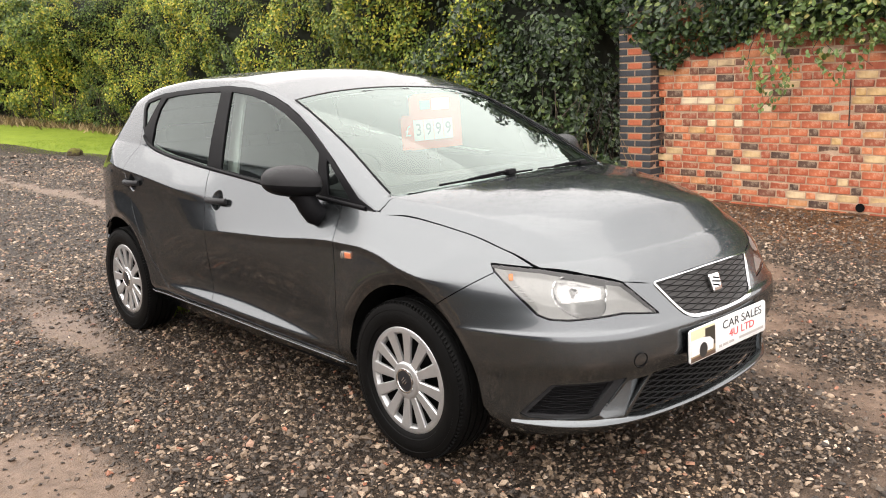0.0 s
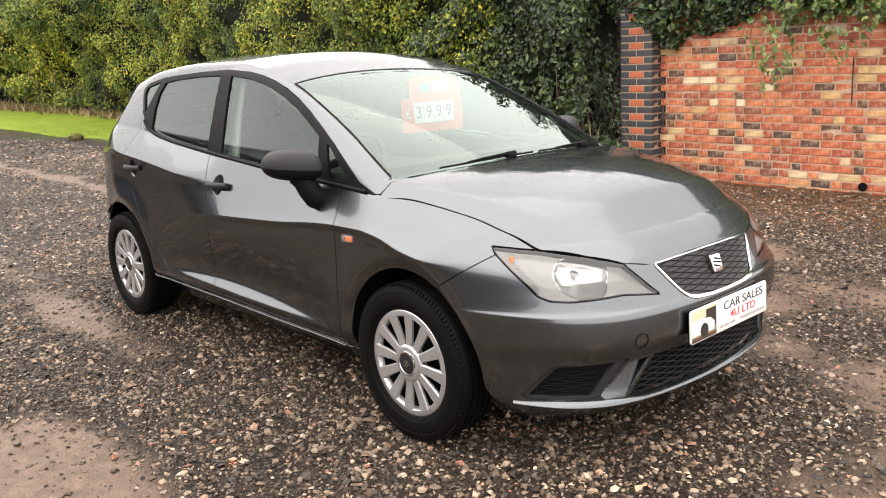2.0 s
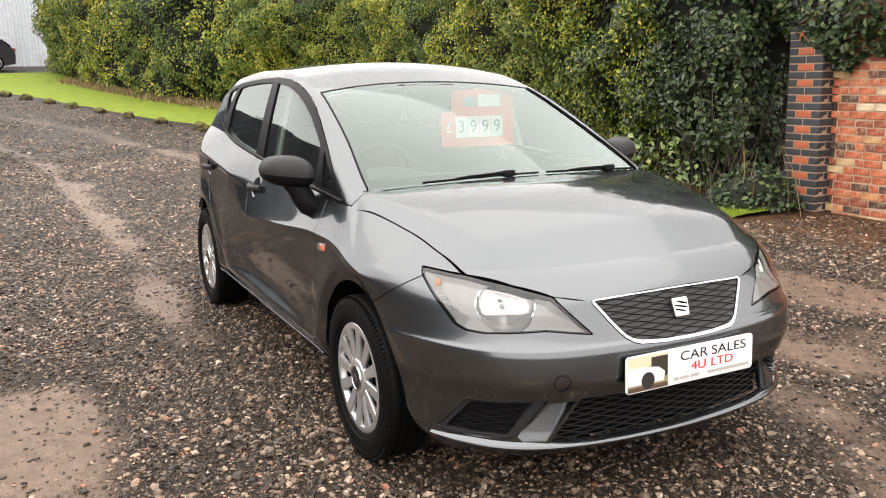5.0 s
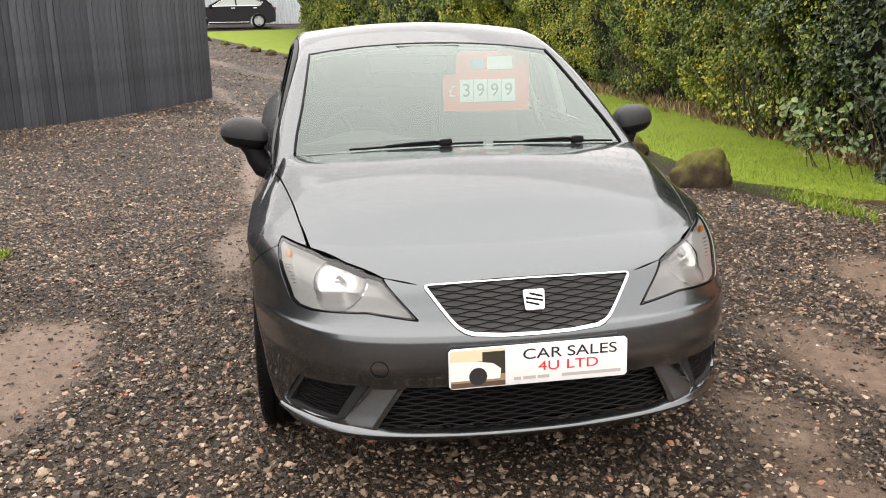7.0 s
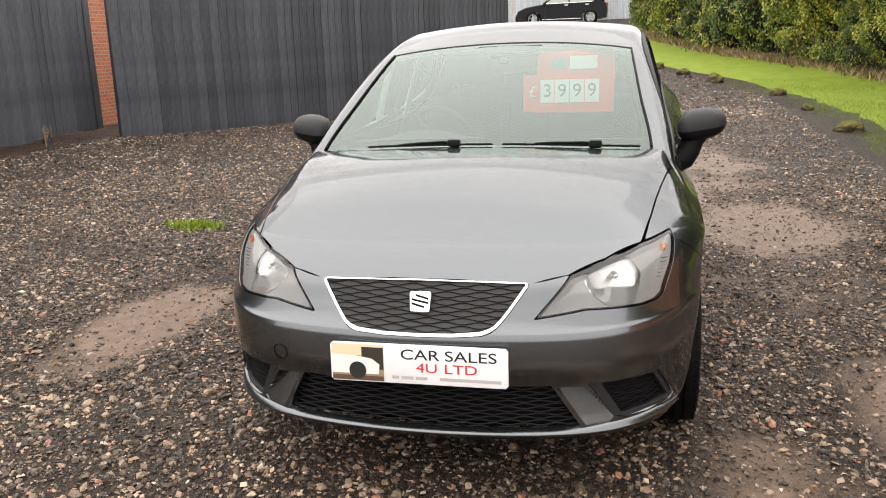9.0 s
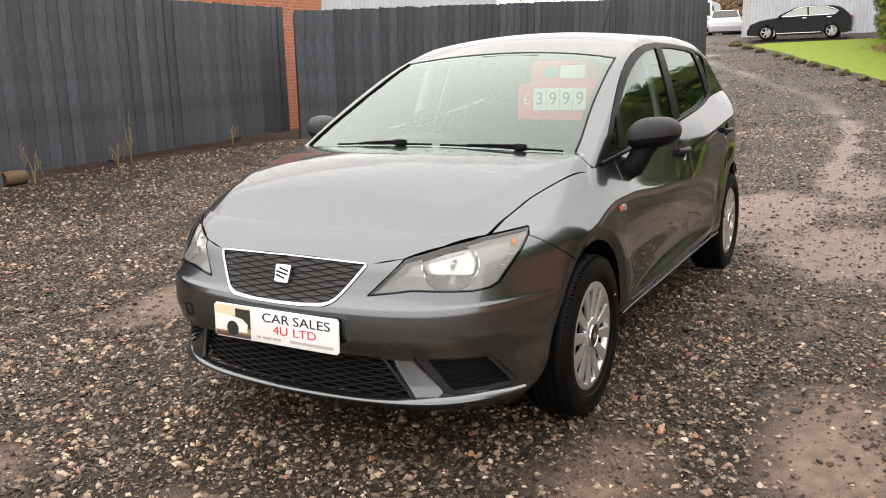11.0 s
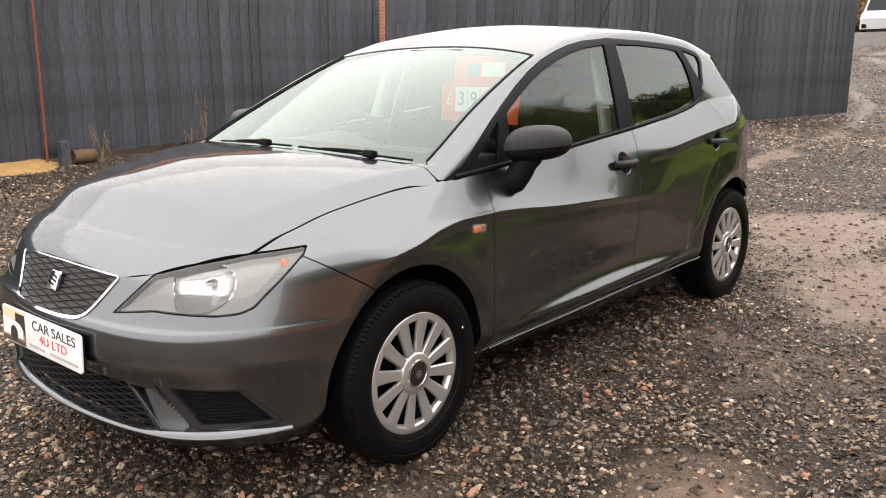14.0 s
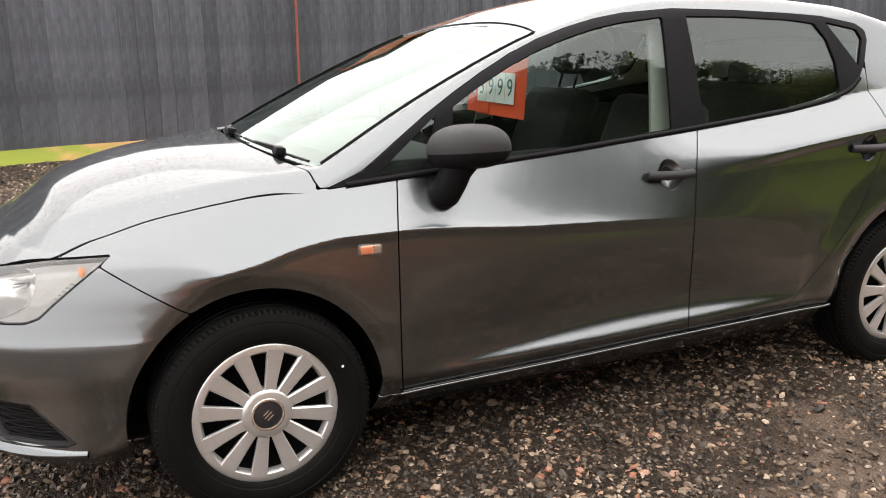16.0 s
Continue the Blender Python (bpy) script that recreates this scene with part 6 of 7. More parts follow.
BLUE = mottled("blue_engineering_brick", (0.022, 0.024, 0.028), (0.055, 0.058, 0.066), 14, 0.5, relief=0.3)
REDB = mottled("red_pier_brick", (0.36, 0.085, 0.035), (0.52, 0.15, 0.07), 14, 0.7, relief=0.4)
MORTAR = mottled("pale_mortar", (0.33, 0.215, 0.14), (0.56, 0.40, 0.28), 9, 0.9, relief=0.6)


def brick_mesh(name, l, w, h, seed):
    bm = block((l, w, h), (0, 0, 0), 0.004, segments=1)
    g = random.Random(seed)
    for q in bm.verts:
        q.co += Vector((g.uniform(-1, 1), g.uniform(-1, 1), g.uniform(-1, 1))) * 0.0034
    me = bpy.data.meshes.new(name)
    bm.to_mesh(me)
    bm.free()
    return me


WALL_Y, WALL_TOP, COURSE = 5.30, 2.1, 0.075
wall = thing("wall_brick", "weathered red brick garden wall with pale mortar and stains", "wall", kind="structure")


def upright(x, y, z):
    return (x + LEAN * z, y, z)


def sheared(bm):
    for q in bm.verts:
        q.co.x += LEAN * q.co.z
    return bm


part("mortar", sheared(block((4.8, 0.20, WALL_TOP), (0.8, WALL_Y + 0.103, WALL_TOP / 2 - 0.02))), MORTAR, wall)
stretchers = [brick_mesh("brick", 0.180, 0.10, 0.062, k) for k in range(4)]
headers = [brick_mesh("brick", 0.086, 0.10, 0.062, k + 9) for k in range(3)]
for lst in (stretchers, headers):
    for me in lst:
        me.materials.append(BRICK)
rb = random.Random(5)
made = 0


def lay(me, x, y, z, parent, part_of_wall=True):
    o = new("brick", me)
    o.parent = parent
    o.location = upright(x, y, z)
    return o


loose = {}
for c in range(27):
    z = -0.05 + COURSE * c + 0.031
    x = -1.66 + (0.0 if c % 2 else -0.115)
    flemish = c % 4 == 3
    k = 0
    while x < 3.15:
        short = (k % 2 == 0) if flemish else rb.random() < 0.36
        ln = 0.086 if short else 0.180
        me = rb.choice(headers if short else stretchers)
        if x > -1.68:
            yy = WALL_Y + 0.05 - 0.003 + rb.uniform(-0.003, 0.004)
            if x < 0.95 and z > 0.0 and z < 1.95 and made < 300:
                lay(me, x + ln / 2, yy, z, wall)
                made += 1
            else:
                m = np.array([q.co[:] for q in me.vertices]) + np.array(upright(x + ln / 2, yy, z))
                loose.setdefault(len(me.polygons), []).append((m, [list(f.vertices) for f in me.polygons]))
        x += ln + 0.013
        k += 1
vv, ff, base = [], [], 0
for lst in loose.values():
    for m, fs in lst:
        vv += m.tolist()
        ff += [[base + q for q in f] for f in fs]
        base += len(m)
BRICK_FAR = BRICK.copy()
BRICK_FAR.name = "old_red_brick_rest"
nt = BRICK_FAR.node_tree
old = [q for q in nt.nodes if q.type == "OBJECT_INFO"][0]
isl = nt.nodes.new("ShaderNodeNewGeometry")
for lk in list(old.outputs["Random"].links):
    nt.links.new(isl.outputs["Random Per Island"], lk.to_socket)
mesh_object("brickwork", vv, ff, BRICK_FAR, wall, smooth=False)["kind"] = "stuff"
part("weep_hole", placed(lathe([(0.0, -0.004), (0.035, -0.004), (0.04, -0.006), (0.04, 0.03)], 16), Matrix.Translation(upright(0.47, WALL_Y - 0.006, 0.06))), DARK, wall)
part("iron_rod", tube([upright(0.34, WALL_Y - 0.015, 0.80), upright(0.34, WALL_Y - 0.015, 1.22)], 0.006, 6), STEEL, wall, "rusty iron rod on the wall")

pier = thing("brick_pier", "pier of blue and red bricks at the end of the wall", "pier")
PX0, PX1, PY0 = -2.07, -1.672, WALL_Y - 0.15
part("mortar", sheared(block((PX1 - PX0 - 0.005, 0.428, 2.0), ((PX0 + PX1) / 2, PY0 + 0.22, 0.98))), MORTAR, pier)
pier_sets = {}
for nm, mt in (("blue", BLUE), ("red", REDB)):
    for ln in (0.192, 0.102, 0.170):
        me = brick_mesh("brick", ln - 0.003, 0.105, 0.060, 31)
        me.materials.append(mt)
        pier_sets[nm, ln] = me
for c in range(26):
    z = -0.05 + COURSE * c + 0.032
    if c % 2:
        front = (("blue", 0.102, PX0 + 0.052), ("red", 0.170, (PX0 + PX1) / 2), ("blue", 0.102, PX1 - 0.052))
    else:
        front = (("blue", 0.192, PX0 + 0.097), ("blue", 0.192, PX1 - 0.097))
    for nm, ln, x in front:
        lay(pier_sets[nm, ln], x, PY0 + 0.051, z, pier)
    for nm, ln, y in (("blue", 0.192, PY0 + 0.107 + (0.1 if c % 2 else 0.0)), ("blue", 0.192, PY0 + 0.33)):
        o = lay(pier_sets[nm, ln], PX1 - 0.050, y, z, pier)
        o.rotation_euler.z = math.pi / 2
part("coping", sheared(block((0.45, 0.50, 0.06), ((PX0 + PX1) / 2, PY0 + 0.22, 2.0), 0.01)), BLUE, pier)

# ivy and climbing shrub over the wall
ivy = thing("ivy", "dark ivy and pale climbing shrub spilling over the brick wall", "climbing plant")
IVYPALE = material("pale_climber_leaf", (0.14, 0.19, 0.05), 0.4)
join(IVYPALE, ramp(IVYPALE, island_random(IVYPALE), (0.0, (0.05, 0.09, 0.016)), (0.5, (0.10, 0.16, 0.034)), (0.85, (0.18, 0.22, 0.06)), (1.0, (0.34, 0.30, 0.09))).outputs[0], shader(IVYPALE).inputs["Base Color"])


def climber(name, n, x0, x1, size, seed, mat, droop, up, spread=0.22):
    g = np.random.default_rng(seed)
    x = g.uniform(x0, x1, n)
    edge_z = droop(x) + 0.10 * wander(x, 0 * x, 0 * x, 6.0, seed) + 0.06 * wander(x, 0 * x, 0 * x, 17.0, seed + 1)
    h = g.random(n) ** 1.15
    z = edge_z + (up - edge_z) * h
    y = WALL_Y - 0.05 - spread * np.clip(0.3 + 0.9 * np.sin(np.pi * np.clip((z - edge_z) / 0.8, 0, 1)), 0, 1) * g.random(n) + np.where(z > 2.2, (z - 2.2) * 0.25, 0) + 0.08 * wander(x, z, 0 * x, 4.0, 3.0)
    p = np.stack([x + LEAN * z, y, z], 1)
    nr = np.stack([g.normal(0, 0.5, n), -1 + g.normal(0, 0.4, n), 0.45 + g.normal(0, 0.5, n)], 1)
    v, f = scattered(LEAF, LEAF_F, p, frames(nr, g.uniform(0, 6.28, n)), size * g.uniform(0.55, 1.25, n))
    fast_mesh(name, v, f, mat, ivy)["kind"] = "stuff"


# added block behind the leaves, painted as the ivy's inner shade
part("ivy_core", sheared(block((4.9, 0.5, 1.5), (0.75, WALL_Y + 0.42, 2.75), 0.15)), CORE, ivy, "near-black backing behind the ivy leaves, coloured as shade")
climber("ivy_leaves", 6500, -2.2, 0.0, 0.075, 41, DARKLEAF, spline((-2.3, 1.9), (-1.75, 1.75), (-1.4, 1.55), (-1.0, 1.70), (-0.55, 1.78), (0.1, 1.95)), 3.5)
climber("ivy_leaves", 9000, -0.8, 3.3, 0.085, 42, DARKLEAF, spline((-1.0, 1.9), (0.2, 1.85), (8, 1.8)), 3.5, 0.15)
climber("climber_leaves", 2600, -0.45, 2.2, 0.07, 43, IVYPALE, spline((-0.5, 2.0), (-0.2, 1.75), (0.2, 1.72), (0.6, 1.62), (2.2, 1.6)), 2.7, 0.3)
climber("climber_leaves", 500, 2.2, 3.3, 0.10, 44, IVYPALE, spline((2, 1.7), (8, 1.8)), 3.0, 0.3)
g = np.random.default_rng(51)
vv, ff, base, pp, nn = [], [], 0, [], []
for x, z0, z1 in ((-0.42, 1.9, 1.18), (-0.15, 1.8, 1.05), (0.22, 1.9, 1.32), (0.30, 1.9, 1.42), (0.72, 1.9, 1.45), (1.05, 1.9, 1.3), (1.5, 1.9, 1.4), (-0.30, 1.9, 1.3)):
    pts = [np.array([x + 0.03 * k * math.sin(k + x * 9) + LEAN * z0, WALL_Y - 0.06 - 0.03 * k, z0 + (z1 - z0) * k / 6]) for k in range(7)]
    b = tube(pts, 0.004, 4, 0.5)
    b.verts.index_update()
    vv += [q.co[:] for q in b.verts]
    ff += [[base + q.index for q in f.verts] for f in b.faces]
    base += len(b.verts)
    b.free()
    for k in range(int(40 * (z0 - z1) / 0.7)):
        t = g.random() ** 0.7 * 6
        a = pts[int(t)] * (1 - t % 1) + pts[min(6, int(t) + 1)] * (t % 1)
        pp.append(a + g.normal(0, 0.045, 3))
        nn.append((g.normal(0, 0.5), -1, g.normal(0.3, 0.5)))
mesh_object("climber_stem", vv, ff, WOOD, ivy)["kind"] = "stuff"
pp, nn = np.array(pp), np.array(nn)
v, f = scattered(LEAF, LEAF_F, pp, frames(nn, g.uniform(2.2, 4.0, len(pp))), 0.062 * g.uniform(0.6, 1.3, len(pp)))
fast_mesh("climber_leaves", v, f, IVYPALE, ivy)["kind"] = "stuff"

ivy.location = (-0.09, 0.0, -0.12)

# ---- dark boarded fence ----
BOARD = material("dark_stained_board", (0.035, 0.037, 0.042), 0.55, Specular_IOR_Level=0.25)
bc = coords(BOARD)
mp = node(BOARD, "Mapping")
mp.inputs["Scale"].default_value = (14, 14, 1.1)
join(BOARD, bc, mp.inputs["Vector"])
wood_grain = noise_at(BOARD, 5.0, 7, mp.outputs[0])
worn = noise_at(BOARD, 5.0, 7, bc, 0.7)
gt = ramp(BOARD, wood_grain.outputs[0], (0.25, (0.046, 0.048, 0.056)), (0.6, (0.068, 0.071, 0.083)), (0.85, (0.10, 0.104, 0.118)))
wt2 = ramp(BOARD, worn.outputs[0], (0.33, (0.62,) * 3), (0.68, (1.32,) * 3))
join(BOARD, mix(BOARD, 1.0, gt.outputs[0], wt2.outputs[0], "MULTIPLY"), shader(BOARD).inputs["Base Color"])
varied(BOARD, piece_random(BOARD), low=0.74, high=1.20)
dents = noise_at(BOARD, 26.0, 5, bc)
b1 = node(BOARD, "Bump", Strength=0.45, Distance=0.006)
join(BOARD, dents.outputs[0], b1.inputs["Height"])
bump(BOARD, wood_grain.outputs[0], 0.5, 0.006, b1.outputs[0])
boards = []
for k in range(5):
    bm = bmesh.new()
    g = random.Random(k)
    # feather-edged: one long side thicker, the top end slightly askew
    for z in (0, 0.25, 0.5, 0.75, 1.0):
        b = g.uniform(-0.004, 0.004)
        for x, y in ((-0.068, 0.0), (-0.067, -0.012), (-0.062, -0.014), (0.064, -0.008), (0.066, 0.0)):
            bm.verts.new((x + b, y, z + (g.uniform(-0.004, 0.004) if z == 1 else 0)))
    bm.verts.ensure_lookup_table()
    for j in range(4):
        for q in range(5):
            bm.faces.new([bm.verts[i] for i in (j * 5 + q, j * 5 + (q + 1) % 5, j * 5 + 5 + (q + 1) % 5, j * 5 + 5 + q)])
    bm.faces.new([bm.verts[i] for i in range(5)])
    bm.faces.new([bm.verts[20 + i] for i in range(5)])
    bmesh.ops.recalc_face_normals(bm, faces=bm.faces[:])
    me = bpy.data.meshes.new("board")
    bm.to_mesh(me)
    bm.free()
    me.materials.append(BOARD)
    boards.append(me)


def fence_run(a, b, lift, tops, label, posts=()):
    """Boards upright between two plan points, facing the yard, on rails and posts behind."""
    fence = thing("fence", label, "fence", kind="structure")
    a, b = Vector(a), Vector(b)
    d = (b - a)
    length = d.length
    d.normalize()
    ang = math.atan2(d.y, d.x)
    n = int(length / 0.158)
    g = random.Random(int(length * 100))
    for k in range(n + 1):
        f = k / n
        p = a + d * length * f
        z0 = ground_z(p.x, p.y) + lift + g.uniform(-0.012, 0.012)
        z1 = tops[0] + (tops[1] - tops[0]) * f + g.uniform(-0.008, 0.008)
        o = new("board", g.choice(boards))
        o.parent = fence
        sx = g.uniform(1.26, 1.36)
        o.matrix_local = Matrix(((math.cos(ang) * sx, -math.sin(ang), LEAN * (z1 - z0), p.x + LEAN * z0), (math.sin(ang) * sx, math.cos(ang), 0, p.y), (0, 0, z1 - z0, z0), (0, 0, 0, 1))) @ Matrix.Rotation(radians(g.uniform(-3.5, 3.5)), 4, "Z")
    nrm = Vector((-d.y, d.x))
    for h in (0.25, 0.6, 0.92):
        pts = []
        for f in (0, 0.5, 1):
            p = a + d * length * f + nrm * 0.035
            z = ground_z(p.x, p.y) + (tops[0] + (tops[1] - tops[0]) * f - ground_z(p.x, p.y)) * h
            pts.append((p.x + LEAN * z, p.y, z))
        part("rail", tube(pts, 0.03, 4), BOARD, fence)
    for k in range(int(length / 2.4) + 1):
        f = min(1, 2.4 * k / length)
        p = a + d * length * f + nrm * 0.08
        z0, z1 = ground_z(p.x, p.y) - 0.05, tops[0] + (tops[1] - tops[0]) * f - 0.03
        part("post", sheared(block((0.09, 0.09, z1 - z0), (p.x, p.y, (z0 + z1) / 2), 0.006)), BOARD, fence)
    return fence


fence_run((4.6, -5.72), (-6.09, -6.705), 0.07, (2.10, 2.20), "tall fence of dark stained upright boards beside the yard")
fence_run((-5.76, -6.07), (-13.06, -2.85), 0.0, (2.10, 2.45), "tall dark boarded fence panel at the gap")
fence_run((-13.06, -2.85), (-14.4, -2.33), 0.02, (2.45, 2.47), "tall dark boarded fence beside the drive")
rod = part("rusty_pole", tube([(-0.76 + LEAN * z, -6.14, z) for z in (0.24, 0.9, 1.6, 2.4)], 0.013, 8), mottled("red_rust", (0.16, 0.035, 0.02), (0.26, 0.07, 0.035), 30, 0.7), smooth=60)
tagged(rod, "thin rust-red metal pole against the dark fence", "pole")
# a low bank of spilt sand and chippings along the fence, mossy at one end
SAND = mottled("sandy_spill", (0.24, 0.13, 0.045), (0.50, 0.31, 0.12), 9, 0.9, relief=0.8, fine=12)
moss_noise = noise_at(SAND, 3.5, 6)
apart = node(SAND, "SeparateXYZ")
join(SAND, coords(SAND), apart.inputs[0])
mossy = node(SAND, "Math")
mossy.operation = "MULTIPLY_ADD"
mossy.inputs[1].default_value = 2.4
join(SAND, moss_noise.outputs[0], mossy.inputs[0])
join(SAND, apart.outputs["X"], mossy.inputs[2])
green = node(SAND, "MapRange", From_Min=2.35, From_Max=3.0, To_Max=0.92)
join(SAND, mossy.outputs[0], green.inputs["Value"])
ss = shader(SAND).inputs["Base Color"]
join(SAND, mix(SAND, green.outputs[0], ss.links[0].from_socket, (0.17, 0.22, 0.02)), ss)
bx, by = np.meshgrid(np.linspace(-0.95, 3.6, 180), np.linspace(0, 1, 30), indexing="ij")
depth = 0.42 + 0.13 * wander(bx, 0 * bx, 0 * bx, 2.1, 5.0) + 0.07 * wander(bx, 0 * bx, 0 * bx, 7.0, 2.0)
depth = depth * np.clip((bx + 0.95) / 0.35, 0.05, 1) ** 0.6
py = -5.72 - (4.6 - bx) * 0.0914 - 0.12 + by * (depth + 0.12)
rise = 0.085 * np.clip((1 - by) / 0.75, 0, 1) ** 0.8 * np.clip((bx + 0.95) / 0.25, 0, 1) + 0.012 * wander(bx, py, 0 * bx, 6.0, 1.0) * (1 - by)
bz = ground_h(bx, py) + rise + 0.012 * wander(bx, py, 0 * bx, 1.9) + 0.006 * wander(bx, py, 0 * bx, 5.3, 2.0) + 0.008 - 0.05 * by**4
i = np.arange(bx.size).reshape(bx.shape)
bank = fast_mesh("sand_bank", np.stack([bx.ravel(), py.ravel(), bz.ravel()], 1), np.stack([q.ravel() for q in (i[:-1, :-1], i[1:, :-1], i[1:, 1:], i[:-1, 1:])], 1), SAND, smooth=True)
tagged(bank, "low orange-brown bank of spilt sand, mossy green towards one end", "sand", kind="structure")
stub = part("post_stub", sheared(block((0.10, 0.10, 0.30), (-0.92, -6.10, 0.33), 0.008)), BOARD)
tagged(stub, "short dark stained post stub at the foot of the fence", "post")
lg = part("log", placed(lathe([(0.0, -0.12), (0.07, -0.12), (0.075, 0.0), (0.07, 0.12), (0.0, 0.12)], 18, "X"), Matrix.Translation((-1.16, -6.16, 0.30))), mottled("cut_log", (0.06, 0.035, 0.02), (0.18, 0.11, 0.055), 14, 0.85), smooth=40)
tagged(lg, "short cut log lying at the foot of the fence", "log")


def dead_weed(x, y, h, seed):
    g = random.Random(seed)
    weed = thing("dead_weed", "dry brown seed-headed weed at the foot of the fence", "weed", "dead weeds")
    z = ground_z(x, y)
    for k in range(6):
        hh = h * g.uniform(0.5, 1.0)
        dx, dy = g.uniform(-0.09, 0.09), g.uniform(-0.05, 0.05)
        pts = [(x + dx * t * t, y + dy * t, z + hh * t) for t in (0, 0.35, 0.7, 1)]
        part("stem", tube(pts, 0.0028, 5, 0.4), STRAW, weed)
        for j in range(7):
            q = Vector(pts[3]) - Vector((0, 0, 0.022 * j))
            part("seed_head", placed(block((0.008, 0.007, 0.016), (0, 0, 0), 0.002, segments=1), Matrix.Translation(q + Vector((g.uniform(-0.018, 0.018), 0, 0)))), STRAW, weed)


dead_weed(-2.72, -6.25, 0.66, 1)
dead_weed(-2.50, -6.22, 0.26, 3)
dead_weed(-1.28, -6.0, 0.42, 2)
dead_weed(-4.6, -6.42, 0.34, 4)

# ---- behind the fence and far up the drive ----
FARBRICK = material("shed_brickwork", (0.42, 0.15, 0.07), 0.8)
tb = node(FARBRICK, "TexBrick", Scale=4.4, Mortar_Size=0.018)
tb.inputs["Color1"].default_value, tb.inputs["Color2"].default_value, tb.inputs["Mortar"].default_value = (0.42, 0.14, 0.06, 1), (0.34, 0.10, 0.05, 1), (0.34, 0.29, 0.24, 1)
tm = node(FARBRICK, "Mapping")
tm.inputs["Rotation"].default_value = (radians(90), 0, 0)
join(FARBRICK, coords(FARBRICK), tm.inputs["Vector"])
join(FARBRICK, tm.outputs[0], tb.inputs["Vector"])
join(FARBRICK, tb.outputs["Color"], shader(FARBRICK).inputs["Base Color"])
barn = thing("brick_outbuilding", "orange brick outbuilding behind the dark fence", "outbuilding")
part("wall", sheared(block((7.0, 4.0, 2.65), (-5.2, -9.9, 1.55))), FARBRICK, barn)
part("roof", placed(slab([(-3.7, -2.3), (3.7, -2.3), (3.7, 2.3), (-3.7, 2.3)], 0.08), Matrix.Translation((-5.3, -10.1, 2.95))), STEEL, barn)
SHEET = mottled("grey_corrugated_sheet", (0.42, 0.45, 0.48), (0.60, 0.63, 0.66), 0.6, 0.45, 0.2, relief=0.05, fine=9)
rs = noise_at(SHEET, 1.0, 5)
rm = node(SHEET, "Mapping")
rm.inputs["Scale"].default_value = (1.2, 1.2, 0.08)
join(SHEET, coords(SHEET), rm.inputs["Vector"])
join(SHEET, rm.outputs[0], rs.inputs["Vector"])
rust = ramp(SHEET, rs.outputs[0], (0.60, (1, 1, 1)), (0.72, (0.95, 0.72, 0.48)))
sbc = shader(SHEET).inputs["Base Color"]
join(SHEET, mix(SHEET, 1.0, sbc.links[0].from_socket, rust.outputs[0], "MULTIPLY"), sbc)


def corrugated(a, b, z0, z1, pitch=0.15, deep=0.03):
    a, b = np.array(a, float), np.array(b, float)
    ln = np.linalg.norm(b - a)
    n = int(ln / pitch * 6)
    t = np.linspace(0, 1, n)
    d = (b - a) / ln
    nr = np.array([-d[1], d[0]])
    p = a + (b - a) * t[:, None] + nr * (deep * np.sin(t * ln / pitch * 2 * math.pi))[:, None]
    v = np.concatenate([np.concatenate([p, np.full((n, 1), z)], 1) for z in (z0, z1)])
    i = np.arange(n - 1)
    return v, np.stack([i, i + 1, i + 1 + n, i + n], 1)


shed = thing("metal_shed", "pale grey corrugated metal shed with rust streaks", "shed")
for a, b in (((-40.2, -6.25), (-40.2, 2.4)), ((-50, -7.8), (-40.2, -6.25))):
    fast_mesh("cladding", *corrugated(a, b, 1.9, 7.6), SHEET, shed, True)
part("roof", placed(slab([(-5.2, -4.2), (5.2, -4.2), (5.2, 4.2), (-5.2, 4.2)], 0.1), Matrix.Translation((-45.3, -2.0, 7.6))), SHEET, shed)
side_shed = thing("metal_store", "low grey corrugated metal store behind the fence", "shed")
fast_mesh("cladding", *corrugated((-17.5, -8.6), (-8.9, -8.6), 0.6, 3.45), SHEET, side_shed, True)
part("roof", placed(slab([(-4.4, -2), (4.4, -2), (4.4, 2), (-4.4, 2)], 0.08), Matrix.Translation((-13.2, -10.5, 3.45))), SHEET, side_shed)

BROWNLEAF = material("autumn_scrub", (0.20, 0.11, 0.05), 0.8)
join(BROWNLEAF, ramp(BROWNLEAF, island_random(BROWNLEAF), (0.0, (0.07, 0.045, 0.025)), (0.6, (0.22, 0.12, 0.05)), (1.0, (0.36, 0.24, 0.12))).outputs[0], shader(BROWNLEAF).inputs["Base Color"])
scrub = thing("autumn_scrub", "brown autumn scrub beyond the parked vans", "shrub")
g = np.random.default_rng(77)
n = 22000
p = np.stack([g.normal(-62, 2.5, n), g.uniform(-26, -5, n), 3.4 + np.abs(g.normal(0, 1.0, n))], 1)
p[:, 2] = 3.3 + (p[:, 2] - 3.4) * (1.1 + 0.6 * wander(p[:, 0], p[:, 1], 0 * p[:, 0], 0.6))
v, f = scattered(LEAF, LEAF_F, p, frames(g.normal(0, 1, (n, 3)), g.uniform(0, 6.28, n)), 0.22 * g.uniform(0.6, 1.3, n))
fast_mesh("scrub_leaves", v, f, BROWNLEAF, scrub)["kind"] = "stuff"
part("scrub_mass", sheared(block((3, 22, 3.4), (-64, -15.5, 4.0), 0.5)), mottled("scrub_shade", (0.05, 0.035, 0.02), (0.12, 0.07, 0.04), 1.0, 0.9), scrub)


